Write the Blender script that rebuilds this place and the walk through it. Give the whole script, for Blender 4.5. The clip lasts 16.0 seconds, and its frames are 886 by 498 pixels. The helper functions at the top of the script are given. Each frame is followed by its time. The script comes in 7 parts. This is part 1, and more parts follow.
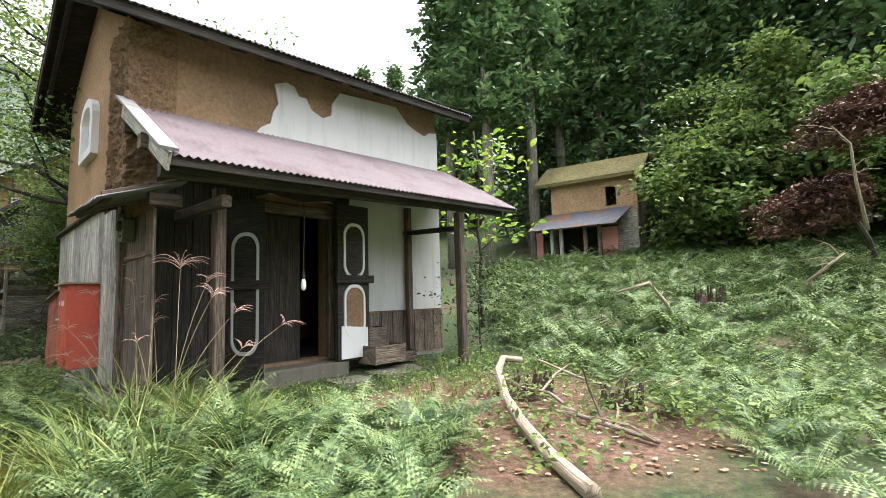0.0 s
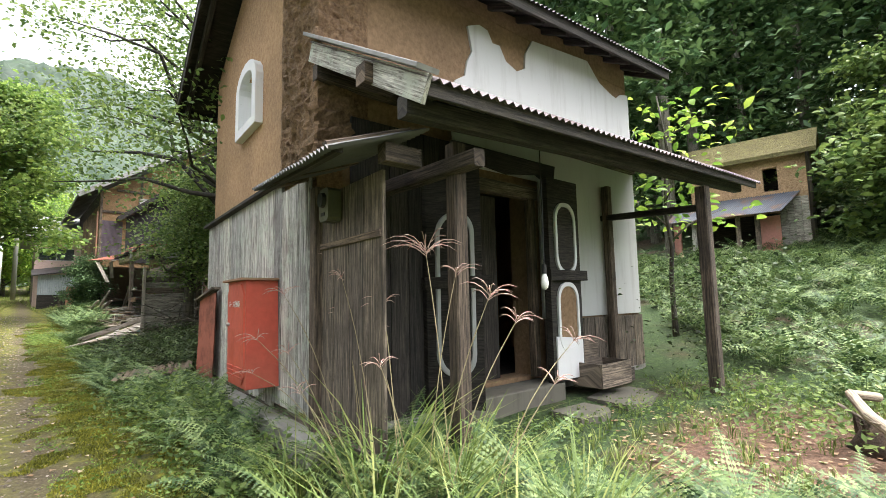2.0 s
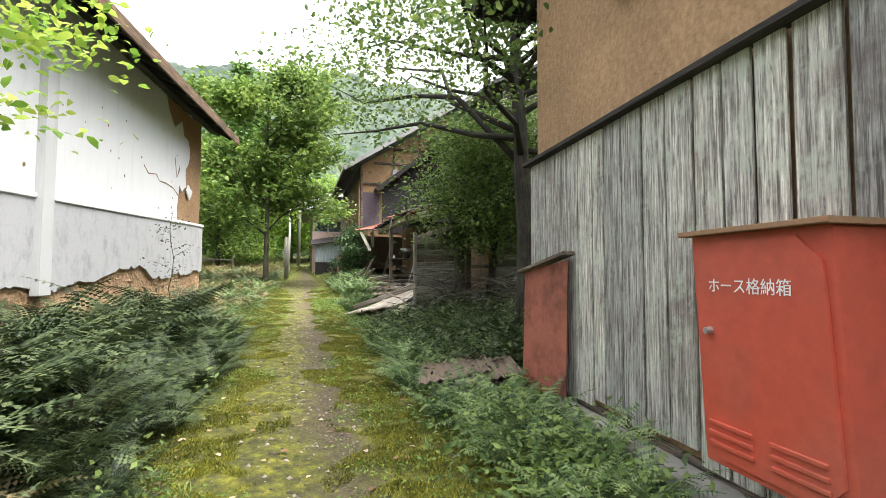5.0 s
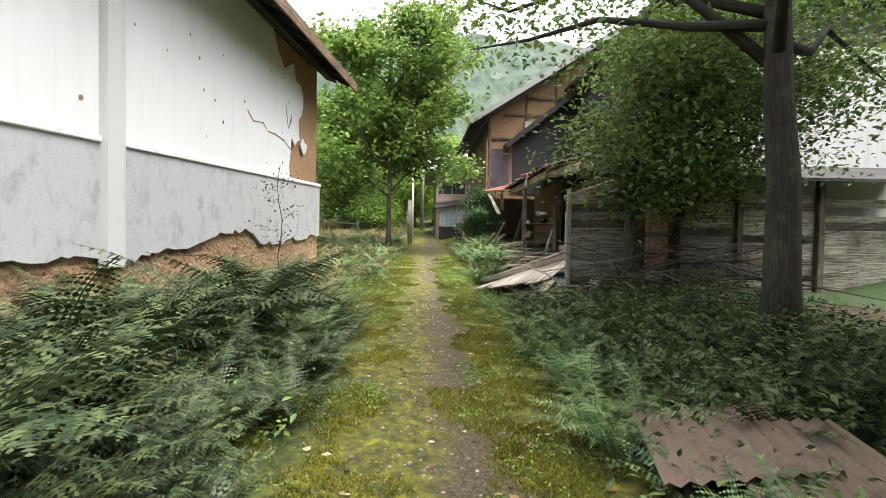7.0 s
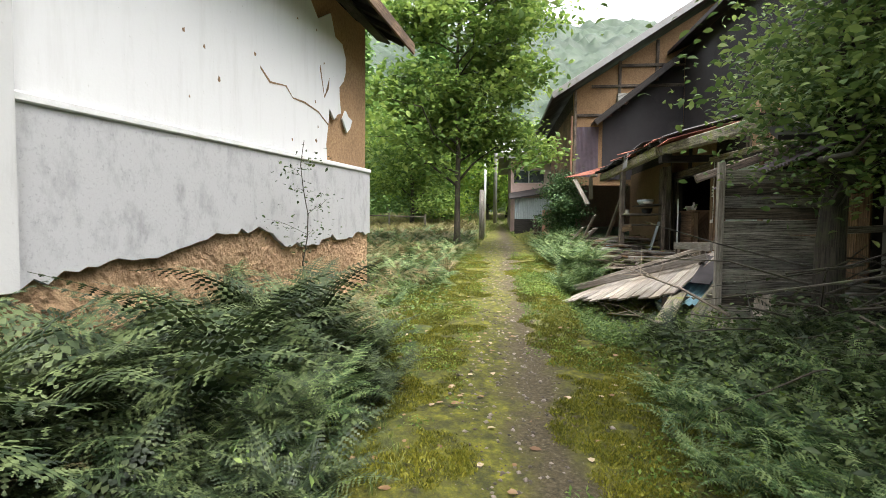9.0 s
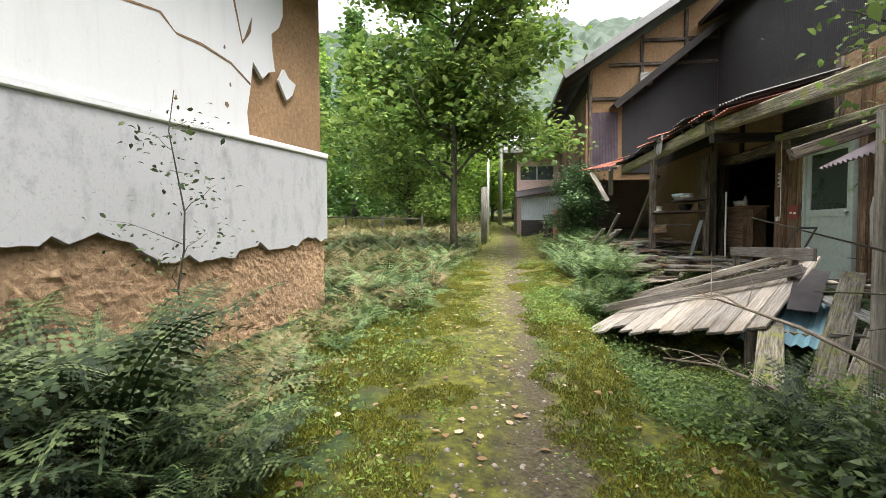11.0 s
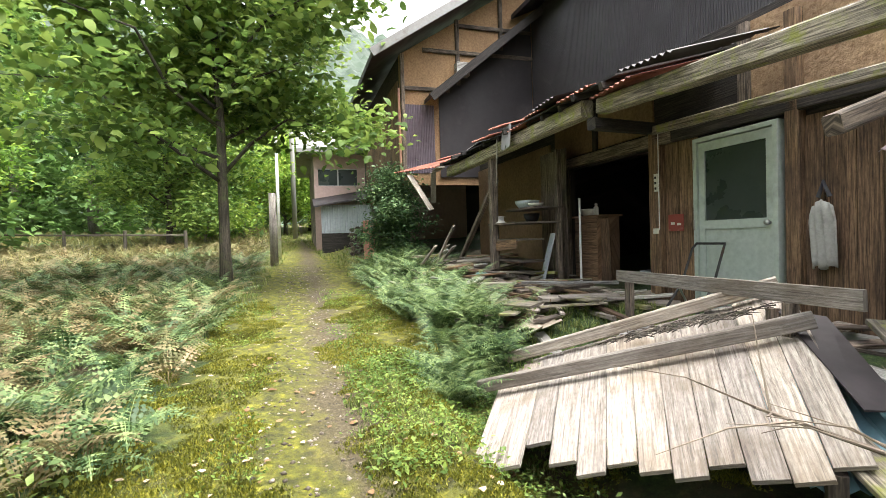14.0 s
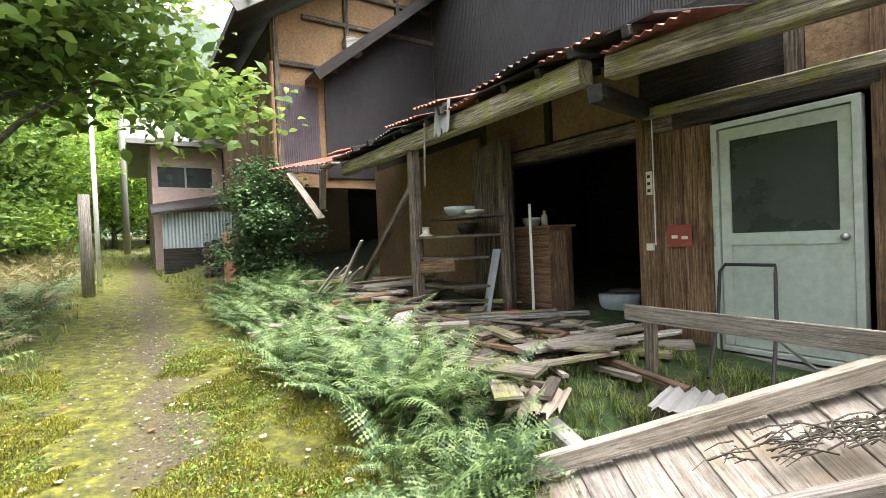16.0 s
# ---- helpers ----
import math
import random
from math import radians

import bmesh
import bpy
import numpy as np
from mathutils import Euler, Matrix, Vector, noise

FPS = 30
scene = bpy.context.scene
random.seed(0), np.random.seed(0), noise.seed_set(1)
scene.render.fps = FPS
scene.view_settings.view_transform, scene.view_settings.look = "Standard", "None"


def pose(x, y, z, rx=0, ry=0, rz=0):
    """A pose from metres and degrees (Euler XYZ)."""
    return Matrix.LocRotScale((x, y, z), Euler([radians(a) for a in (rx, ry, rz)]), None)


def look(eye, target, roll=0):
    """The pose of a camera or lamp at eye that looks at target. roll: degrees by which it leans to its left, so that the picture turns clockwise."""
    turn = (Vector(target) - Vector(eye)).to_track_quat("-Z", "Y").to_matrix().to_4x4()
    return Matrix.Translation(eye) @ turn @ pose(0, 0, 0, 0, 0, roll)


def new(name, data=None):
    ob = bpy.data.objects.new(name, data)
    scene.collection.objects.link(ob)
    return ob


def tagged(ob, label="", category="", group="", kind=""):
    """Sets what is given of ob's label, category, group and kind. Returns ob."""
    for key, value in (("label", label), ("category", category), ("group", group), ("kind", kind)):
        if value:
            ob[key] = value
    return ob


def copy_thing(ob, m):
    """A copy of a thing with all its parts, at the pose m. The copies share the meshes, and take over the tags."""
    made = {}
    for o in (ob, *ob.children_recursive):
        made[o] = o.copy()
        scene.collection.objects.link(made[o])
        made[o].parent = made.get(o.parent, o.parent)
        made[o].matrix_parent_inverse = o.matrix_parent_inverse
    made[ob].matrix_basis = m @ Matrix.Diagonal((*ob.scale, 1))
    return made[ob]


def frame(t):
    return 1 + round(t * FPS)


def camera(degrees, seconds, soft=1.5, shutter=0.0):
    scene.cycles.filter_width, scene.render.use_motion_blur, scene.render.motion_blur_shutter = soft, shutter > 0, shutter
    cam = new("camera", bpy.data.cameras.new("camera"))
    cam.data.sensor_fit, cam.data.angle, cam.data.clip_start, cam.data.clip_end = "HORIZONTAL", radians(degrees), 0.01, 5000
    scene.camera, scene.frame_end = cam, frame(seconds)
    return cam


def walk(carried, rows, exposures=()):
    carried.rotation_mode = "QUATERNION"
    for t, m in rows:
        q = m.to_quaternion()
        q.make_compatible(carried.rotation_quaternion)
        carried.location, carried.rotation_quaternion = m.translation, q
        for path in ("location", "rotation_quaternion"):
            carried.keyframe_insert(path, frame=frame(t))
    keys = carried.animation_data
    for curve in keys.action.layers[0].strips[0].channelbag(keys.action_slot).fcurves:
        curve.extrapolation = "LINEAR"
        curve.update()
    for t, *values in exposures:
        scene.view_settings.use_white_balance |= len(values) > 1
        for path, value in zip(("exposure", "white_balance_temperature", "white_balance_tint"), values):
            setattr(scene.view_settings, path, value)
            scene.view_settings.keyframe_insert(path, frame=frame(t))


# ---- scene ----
cam = camera(85.3, 16.0, soft=0.75)
PATH = [
    (0, (-0.059, 0.065, 1.484), (-0.06, 2.055, 1.687), -1.7),
    (0.5, (-0.533, 0.463, 1.498), (-0.585, 2.452, 1.699), -1.4),
    (1, (-1.056, 0.779, 1.537), (-1.179, 2.765, 1.74), -1.3),
    (1.5, (-1.489, 1.194, 1.523), (-1.699, 3.172, 1.732), -1.3),
    (2, (-1.938, 1.579, 1.558), (-2.248, 3.544, 1.767), -1.2),
    (2.5, (-2.371, 1.977, 1.596), (-2.791, 3.922, 1.791), -1.1),
    (3, (-2.8, 2.335, 1.605), (-3.333, 4.254, 1.788), -0.9),
    (3.5, (-3.229, 2.638, 1.613), (-3.901, 4.514, 1.783), -0.5),
    (4, (-3.671, 2.966, 1.608), (-4.486, 4.787, 1.752), -0.4),
    (4.5, (-4.134, 3.274, 1.605), (-5.107, 5.017, 1.733), -0.1),
    (5, (-4.579, 3.597, 1.602), (-5.692, 5.255, 1.703), 0.2),
    (7.5, (-6.826, 5.436, 1.68), (-8.369, 6.706, 1.605), 1.1),
    (8, (-7.257, 5.794, 1.695), (-8.855, 6.994, 1.606), 1.2),
    (8.5, (-7.736, 6.157, 1.737), (-9.389, 7.279, 1.639), 1.1),
    (11, (-9.935, 8.069, 1.746), (-11.621, 9.143, 1.671), -0.1),
    (11.5, (-10.341, 8.45, 1.791), (-11.966, 9.614, 1.73), -0.5),
    (12, (-10.809, 8.805, 1.861), (-12.349, 10.079, 1.794), -0.8),
    (12.5, (-11.202, 9.201, 1.898), (-12.642, 10.587, 1.828), -1.1),
    (13, (-11.667, 9.493, 1.927), (-12.999, 10.984, 1.865), -1.4),
    (13.5, (-12.055, 9.823, 1.912), (-13.285, 11.399, 1.86), -1.6),
    (14, (-12.472, 10.129, 1.946), (-13.581, 11.793, 1.896), -1.8),
    (14.5, (-12.917, 10.481, 1.993), (-13.884, 12.232, 1.955), -2.0),
    (15, (-13.29, 10.976, 2.038), (-14.126, 12.792, 2.008), -2.2),
    (15.5, (-13.733, 11.337, 2.067), (-14.448, 13.205, 2.039), -2.4),
    (16, (-14.13, 11.739, 2.085), (-14.745, 13.642, 2.051), -2.5),
]
EXPOSURES = [(0, 2.25), (1.5, 2.32), (3, 2.68), (4, 2.74), (5, 2.46), (7.5, 2.28), (8.5, 2.26), (11, 2.28), (13, 2.48), (14.5, 2.74), (16, 2.89)]
walk(cam, [(t, look(eye, target, roll)) for t, eye, target, roll in PATH], EXPOSURES)

# ---- world, sun, exposure ----
world = bpy.data.worlds.new("overcast_sky")
scene.world = world
world.use_nodes = True
wn, wl = world.node_tree.nodes, world.node_tree.links
sky = wn.new("ShaderNodeTexSky")
sky.sky_type, sky.sun_disc = "NISHITA", False
sky.sun_elevation, sky.sun_rotation = radians(70), radians(80)
sky.air_density, sky.dust_density = 1.0, 4.0
soften = wn.new("ShaderNodeHueSaturation")
soften.inputs["Saturation"].default_value = 0.22
wl.new(sky.outputs[0], soften.inputs["Color"])
wl.new(soften.outputs[0], wn["Background"].inputs["Color"])
wn["Background"].inputs["Strength"].default_value = 0.15
sun = new("sun", bpy.data.lights.new("sun", "SUN"))
sun.data.energy, sun.data.angle, sun.data.color = 0.95, radians(50), (1.0, 0.96, 0.9)
sun.matrix_world = look((11, 2, 30), (0, 0, 0))


# ---- mesh building ----
class Build:
    """Collects vertices, faces and grain coordinates of one mesh."""

    def __init__(self, place=None):
        self.v, self.f, self.uv, self.place = [], [], [], place or (lambda x, y, z: (x, y, z))

    def add(self, points, faces, uvs=None):
        n = len(self.v)
        self.v += [tuple(self.place(*p)) for p in points]
        off = random.uniform(0, 40)
        for i, f in enumerate(faces):
            self.f.append([n + k for k in f])
            if uvs:
                self.uv.append([(a + off, b + off * 0.37) for a, b in uvs[i]])
            else:
                self.uv.append([(points[k][0] + points[k][1] + off, points[k][2] + points[k][1] * 0.3) for k in f])
        return self

    def beam(self, p0, p1, w, h, up=(0, 0, 1), chamfer=0.12, taper=1.0, roll=0.0):
        """A sawn timber from p0 to p1 with broken edges."""
        p0, p1, up = Vector(p0), Vector(p1), Vector(up)
        d = (p1 - p0)
        length = d.length
        d.normalize()
        side = d.cross(up)
        if side.length < 1e-4:
            side = d.cross(Vector((1, 0, 0)))
        side.normalize()
        top = side.cross(d)
        if roll:
            q = Matrix.Rotation(radians(roll), 3, d)
            side, top = q @ side, q @ top
        c = min(w, h) * chamfer
        prof = [(-w / 2 + c, -h / 2), (w / 2 - c, -h / 2), (w / 2, -h / 2 + c), (w / 2, h / 2 - c), (w / 2 - c, h / 2), (-w / 2 + c, h / 2), (-w / 2, h / 2 - c), (-w / 2, -h / 2 + c)]
        pts, per = [], [0]
        for k in range(8):
            a, b = prof[k], prof[(k + 1) % 8]
            per.append(per[-1] + math.hypot(a[0] - b[0], a[1] - b[1]))
        for e, s in ((p0, 1.0), (p1, taper)):
            pts += [tuple(e + side * a * s + top * b * s) for a, b in prof]
        faces = [[k, (k + 1) % 8, 8 + (k + 1) % 8, 8 + k] for k in range(8)] + [[7, 6, 5, 4, 3, 2, 1, 0], list(range(8, 16))]
        uvs = [[(0, per[k]), (0, per[k + 1]), (length, per[k + 1]), (length, per[k])] for k in range(8)]
        uvs += [[(0.01 * i, 0.02 * i) for i in range(8)]] * 2
        return self.add(pts, faces, uvs)

    def box(self, a, b, chamfer=0.03):
        """An upright block between two corners."""
        (x0, y0, z0), (x1, y1, z1) = a, b
        return self.beam((x0, (y0 + y1) / 2, (z0 + z1) / 2), (x1, (y0 + y1) / 2, (z0 + z1) / 2), abs(y1 - y0), abs(z1 - z0), chamfer=chamfer)

    def post(self, x, y, z0, z1, w, d, chamfer=0.1):
        return self.beam((x, y, z0), (x, y, z1), w, d, up=(0, 1, 0), chamfer=chamfer)

    def tube(self, points, radii, n=8, cap=True):
        """A round limb through points."""
        points = [Vector(p) for p in points]
        pts, faces, uvs = [], [], []
        side = None
        run = 0
        for i, p in enumerate(points):
            d = points[min(i + 1, len(points) - 1)] - points[max(i - 1, 0)]
            d.normalize()
            if side is None:
                side = d.cross(Vector((0.3, 0.2, 1)) if abs(d.z) < 0.9 else Vector((1, 0, 0)))
            side = (side - d * side.dot(d)).normalized()
            other = d.cross(side)
            pts += [tuple(p + (side * math.cos(a) + other * math.sin(a)) * radii[i]) for a in (2 * math.pi * k / n for k in range(n))]
            if i:
                step = (p - points[i - 1]).length
                for k in range(n):
                    m = (k + 1) % n
                    faces.append([(i - 1) * n + k, (i - 1) * n + m, i * n + m, i * n + k])
                    uvs.append([(run, k * radii[i]), (run, k * radii[i] + radii[i]), (run + step, k * radii[i] + radii[i]), (run + step, k * radii[i])])
                run += step
        if cap:
            faces += [list(range(n))[::-1], [len(pts) - n + k for k in range(n)]]
            uvs += [[(0, 0.01 * k) for k in range(n)]] * 2
        return self.add(pts, faces, uvs)

    def slab(self, outline, lift, up):
        """A plate: outline (3D points in one plane) given the thickness lift along up."""
        up = Vector(up).normalized() * lift
        n = len(outline)
        pts = [tuple(p) for p in outline] + [tuple(Vector(p) + up) for p in outline]
        faces = [list(range(n))[::-1], [n + k for k in range(n)]] + [[k, (k + 1) % n, n + (k + 1) % n, n + k] for k in range(n)]
        return self.add(pts, faces)

    def sheet(self, corner, along, across, waves, depth=0.012, thick=0.004, sag=0.0, ragged=0.0, rows=6):
        """A corrugated sheet: waves run across; ridges follow 'across'."""
        corner, along, across = Vector(corner), Vector(along), Vector(across)
        nrm = along.cross(across).normalized()
        cols = int(waves * 4)
        grid = []
        for j in range(rows + 1):
            for i in range(cols + 1):
                s, t = i / cols, j / rows
                end = 1 + (random.uniform(-ragged, ragged) if j == rows else 0)
                p = corner + along * s + across * t * end + nrm * (depth * math.sin(s * waves * 2 * math.pi) - sag * math.sin(math.pi * t) + 0.006 * noise.noise((s * 5, t * 3, waves)))
                grid.append(p)
        n = len(grid)
        pts = [tuple(p) for p in grid] + [tuple(p - nrm * thick) for p in grid]
        faces, uvs = [], []
        lx, ly = along.length, across.length
        for j in range(rows):
            for i in range(cols):
                a = j * (cols + 1) + i
                q = [a, a + 1, a + cols + 2, a + cols + 1]
                st = [(i / cols * lx, j / rows * ly), ((i + 1) / cols * lx, j / rows * ly), ((i + 1) / cols * lx, (j + 1) / rows * ly), (i / cols * lx, (j + 1) / rows * ly)]
                faces += [q, [n + k for k in q[::-1]]]
                uvs += [st, st[::-1]]
        for j in (0, rows):
            for i in range(cols):
                a = j * (cols + 1) + i
                faces.append([a, a + 1, n + a + 1, n + a])
                uvs.append([(0, 0)] * 4)
        return self.add(pts, faces, uvs)

    def mesh(self, name, origin=(0, 0, 0), smooth=False):
        o = origin
        me = bpy.data.meshes.new(name)
        me.from_pydata([(a - o[0], b - o[1], c - o[2]) for a, b, c in self.v], [], self.f)
        layer = me.uv_layers.new(name="grain")
        flat = [c for face in self.uv for st in face for c in st]
        layer.data.foreach_set("uv", flat)
        if smooth:
            me.polygons.foreach_set("use_smooth", [True] * len(me.polygons))
        me.update()
        return me


def thing(name, at, label, category, group="", kind=""):
    """An empty at a thing's base, that carries its parts."""
    ob = new(name)
    ob.empty_display_size = 0.2
    ob.location = at
    return tagged(ob, label, category, group, kind)


def root_of(ob):
    while ob.parent:
        ob = ob.parent
    return ob


def part(name, b, material, parent=None, label="", smooth=False):
    """One mesh object; under a thing its coordinates count from the thing's base."""
    origin = tuple(root_of(parent).location) if parent else (0, 0, 0)
    ob = new(name, b.mesh(name, origin, smooth))
    ob.data.materials.append(material)
    if parent:
        ob.parent = parent
    if label:
        ob["label"] = label
    return ob


def single(name, b, material, label, category, group="", kind="", smooth=False):
    """A thing of one mesh, with its origin at the bottom of its middle."""
    arr = np.array(b.v)
    o = (float(arr[:, 0].mean()), float(arr[:, 1].mean()), float(arr[:, 2].min()))
    ob = new(name, b.mesh(name, o, smooth))
    ob.location = o
    ob.data.materials.append(material)
    return tagged(ob, label, category, group, kind)


def array_mesh(name, verts, faces, material, parent=None, mats=None):
    """A large mesh from arrays; faces are all triangles or all quads."""
    me = bpy.data.meshes.new(name)
    k = faces.shape[1]
    me.vertices.add(len(verts))
    me.vertices.foreach_set("co", verts.astype(np.float32).ravel())
    me.loops.add(len(faces) * k)
    me.loops.foreach_set("vertex_index", faces.astype(np.int32).ravel())
    me.polygons.add(len(faces))
    me.polygons.foreach_set("loop_start", np.arange(0, len(faces) * k, k, dtype=np.int32))
    me.polygons.foreach_set("loop_total", np.full(len(faces), k, dtype=np.int32))
    me.update(calc_edges=True)
    ob = new(name, me)
    me.materials.append(material)
    if parent:
        ob.parent = parent
    return ob


# ---- the lie of the land ----
PATH_O, PATH_D, PATH_N = (-7.2, 6.0), (-0.7714, 0.6363), (0.6363, 0.7714)


def along_path(x, y):
    dx, dy = x - PATH_O[0], y - PATH_O[1]
    return dx * PATH_D[0] + dy * PATH_D[1], dx * PATH_N[0] + dy * PATH_N[1]


def from_path(a, b):
    return PATH_O[0] + a * PATH_D[0] + b * PATH_N[0], PATH_O[1] + a * PATH_D[1] + b * PATH_N[1]


def ramp(x, x0, x1, h):
    t = min(1, max(0, (x - x0) / (x1 - x0)))
    return h * t * t * (3 - 2 * t)


def ground_z(x, y):
    a, b = along_path(x, y)
    z = 0.28 + 0.033 * max(-14, min(a, 9)) + 0.062 * max(0, min(a, 60) - 9)
    z += ramp(b, 0.8, 1.9, 0.22) + ramp(b, 2, 7, 0.1) + 0.19 * max(0, min(b, 23) - 7) + 0.4 * max(0, min(b, 90) - 23)
    z += ramp(-b, 0.9, 2.0, 0.05) + 0.02 * max(0, -b - 6) + 0.25 * max(0, min(-b, 90) - 22)
    z += 0.05 * noise.noise((x * 0.7, y * 0.7, 0)) * min(1, abs(b)) + 0.02 * noise.noise((x * 2.3, y * 2.3, 3))
    z -= 0.2 * math.exp(-((b - 1.65) / 0.42) ** 2) * ramp(a, -1, 2, 1) * (1 - ramp(a, 9, 12, 1))
    z -= 0.02 * math.exp(-(b / 0.35) ** 2)
    z -= 0.36 * ramp(b, 0.75, 1.25, 1) * (1 - ramp(b, 2.6, 3.8, 1)) * ramp(a, 6.2, 7.6, 1) * (1 - ramp(a, 10.6, 12, 1))
    z += 0.035 * noise.noise((x * 5, y * 5, 7)) * ramp(abs(b), 0.25, 0.6, 1) * (1 - ramp(abs(b), 1.3, 1.6, 1))
    return z


def hut(u, v, z):
    """The storehouse's own axes: u along its front, v along its side, from the near corner."""
    return (-3.60 + 0.6494 * u - 0.7133 * v, 5.35 + 0.7604 * u + 0.7009 * v, z)


def farm(u, v, z):
    """The farmhouse's axes: u along its long wall, v out towards the path."""
    return (-13.45 - 0.7771 * u - 0.6293 * v, 16.9 + 0.6293 * u - 0.7771 * v, z)


def white(u, v, z):
    """The white storehouse's axes: u along its wall, v out towards the path."""
    return (-16.48 - 0.682 * u + 0.7314 * v, 10.26 + 0.7314 * u + 0.682 * v, z)


# ---- materials ----
def material(name, rough=0.85, metal=0.0):
    m = bpy.data.materials.new(name)
    m.use_nodes = True
    n = m.node_tree.nodes
    p = n["Principled BSDF"]
    p.inputs["Roughness"].default_value, p.inputs["Metallic"].default_value = rough, metal
    return m, n, m.node_tree.links, p


def noise_node(n, l, coord, scale, detail=6, stretch=(1, 1, 1), rough=0.6):
    mp = n.new("ShaderNodeMapping")
    mp.inputs["Scale"].default_value = stretch
    l.new(coord, mp.inputs["Vector"])
    t = n.new("ShaderNodeTexNoise")
    t.inputs["Scale"].default_value, t.inputs["Detail"].default_value, t.inputs["Roughness"].default_value = scale, detail, rough
    l.new(mp.outputs[0], t.inputs["Vector"])
    return t.outputs["Fac"]


def ramp_node(n, l, fac, stops):
    r = n.new("ShaderNodeValToRGB")
    e = r.color_ramp.elements
    while len(e) < len(stops):
        e.new(0.5)
    for k, (pos, col) in enumerate(stops):
        e[k].position, e[k].color = pos, (*col, 1)
    l.new(fac, r.inputs[0])
    return r.outputs[0]


def blend(n, l, fac, a, b, kind="MIX"):
    x = n.new("ShaderNodeMix")
    x.data_type, x.blend_type = "RGBA", kind
    if isinstance(fac, float):
        x.inputs[0].default_value = fac
    else:
        l.new(fac, x.inputs[0])
    for k, c in ((6, a), (7, b)):
        if isinstance(c, tuple):
            x.inputs[k].default_value = (*c, 1)
        else:
            l.new(c, x.inputs[k])
    return x.outputs[2]


def bump(n, l, p, height, strength=0.4, distance=0.01):
    b = n.new("ShaderNodeBump")
    b.inputs["Strength"].default_value, b.inputs["Distance"].default_value = strength, distance
    l.new(height, b.inputs["Height"])
    l.new(b.outputs[0], p.inputs["Normal"])


def wood(name, dark, light, stain=(0.05, 0.045, 0.04), stain_at=0.6, green=None, worn=0.75):
    """Old timber: grain, drying cracks and knots along the piece, stains, each piece its own tone."""
    m, n, l, p = material(name, 0.88)
    uv = n.new("ShaderNodeUVMap").outputs[0]
    tc = n.new("ShaderNodeTexCoord").outputs["Object"]
    fine = noise_node(n, l, uv, 14, 8, (0.2, 4.5, 1), 0.65)
    broad = noise_node(n, l, tc, 1.6, 5)
    col = ramp_node(n, l, fine, [(0.39, dark), (0.5, tuple((a + b) / 2 for a, b in zip(dark, light))), (0.61, light)])
    streak = noise_node(n, l, uv, 3.2, 5, (0.3, 6, 1), 0.6)
    col = blend(n, l, 1.0, col, ramp_node(n, l, streak, [(0.34, (1 - worn * 0.62,) * 3), (0.52, (1, 1, 1)), (0.68, (1.12, 1.12, 1.1))]), "MULTIPLY")
    fleck = noise_node(n, l, uv, 34, 4, (0.5, 1.6, 1), 0.7)
    col = blend(n, l, 1.0, col, ramp_node(n, l, fleck, [(0.36, (1 - worn * 0.35,) * 3), (0.5, (1, 1, 1)), (0.66, (1.12, 1.13, 1.12))]), "MULTIPLY")
    spots = ramp_node(n, l, broad, [(stain_at - 0.12, (0, 0, 0)), (stain_at + 0.12, (1, 1, 1))])
    col = blend(n, l, spots, col, stain, "MIX") if stain else col
    if green:
        moss = ramp_node(n, l, noise_node(n, l, tc, 5.0, 8, (1, 1, 1), 0.7), [(0.5, (0, 0, 0)), (0.64, (0.9, 0.9, 0.9))])
        col = blend(n, l, moss, col, green)
    split = noise_node(n, l, uv, 5.0, 4, (0.12, 3.2, 1), 0.55)
    crack = ramp_node(n, l, split, [(0.487, (0, 0, 0)), (0.5, (worn,) * 3), (0.513, (0, 0, 0))])
    col = blend(n, l, crack, col, tuple(c * 0.35 for c in dark))
    mp = n.new("ShaderNodeMapping")
    mp.inputs["Scale"].default_value = (1.5, 5.5, 1)
    l.new(uv, mp.inputs["Vector"])
    vo = n.new("ShaderNodeTexVoronoi")
    vo.inputs["Scale"].default_value = 1.0
    l.new(mp.outputs[0], vo.inputs["Vector"])
    knot = ramp_node(n, l, vo.outputs["Distance"], [(0.035, (worn,) * 3), (0.085, (worn * 0.35,) * 3), (0.13, (0, 0, 0))])
    col = blend(n, l, knot, col, tuple(c * 0.5 for c in dark))
    oi = n.new("ShaderNodeObjectInfo")
    geo = n.new("ShaderNodeNewGeometry")
    tone = n.new("ShaderNodeMath")
    tone.operation = "ADD"
    l.new(oi.outputs["Random"], tone.inputs[0])
    l.new(geo.outputs["Random Per Island"], tone.inputs[1])
    frac = n.new("ShaderNodeMath")
    frac.operation = "FRACT"
    l.new(tone.outputs[0], frac.inputs[0])
    col = blend(n, l, 1.0, col, ramp_node(n, l, frac.outputs[0], [(0, (0.66, 0.66, 0.68)), (1, (1.18, 1.16, 1.12))]), "MULTIPLY")
    l.new(col, p.inputs["Base Color"])
    bump(n, l, p, fine, 0.9, 0.008)
    return m


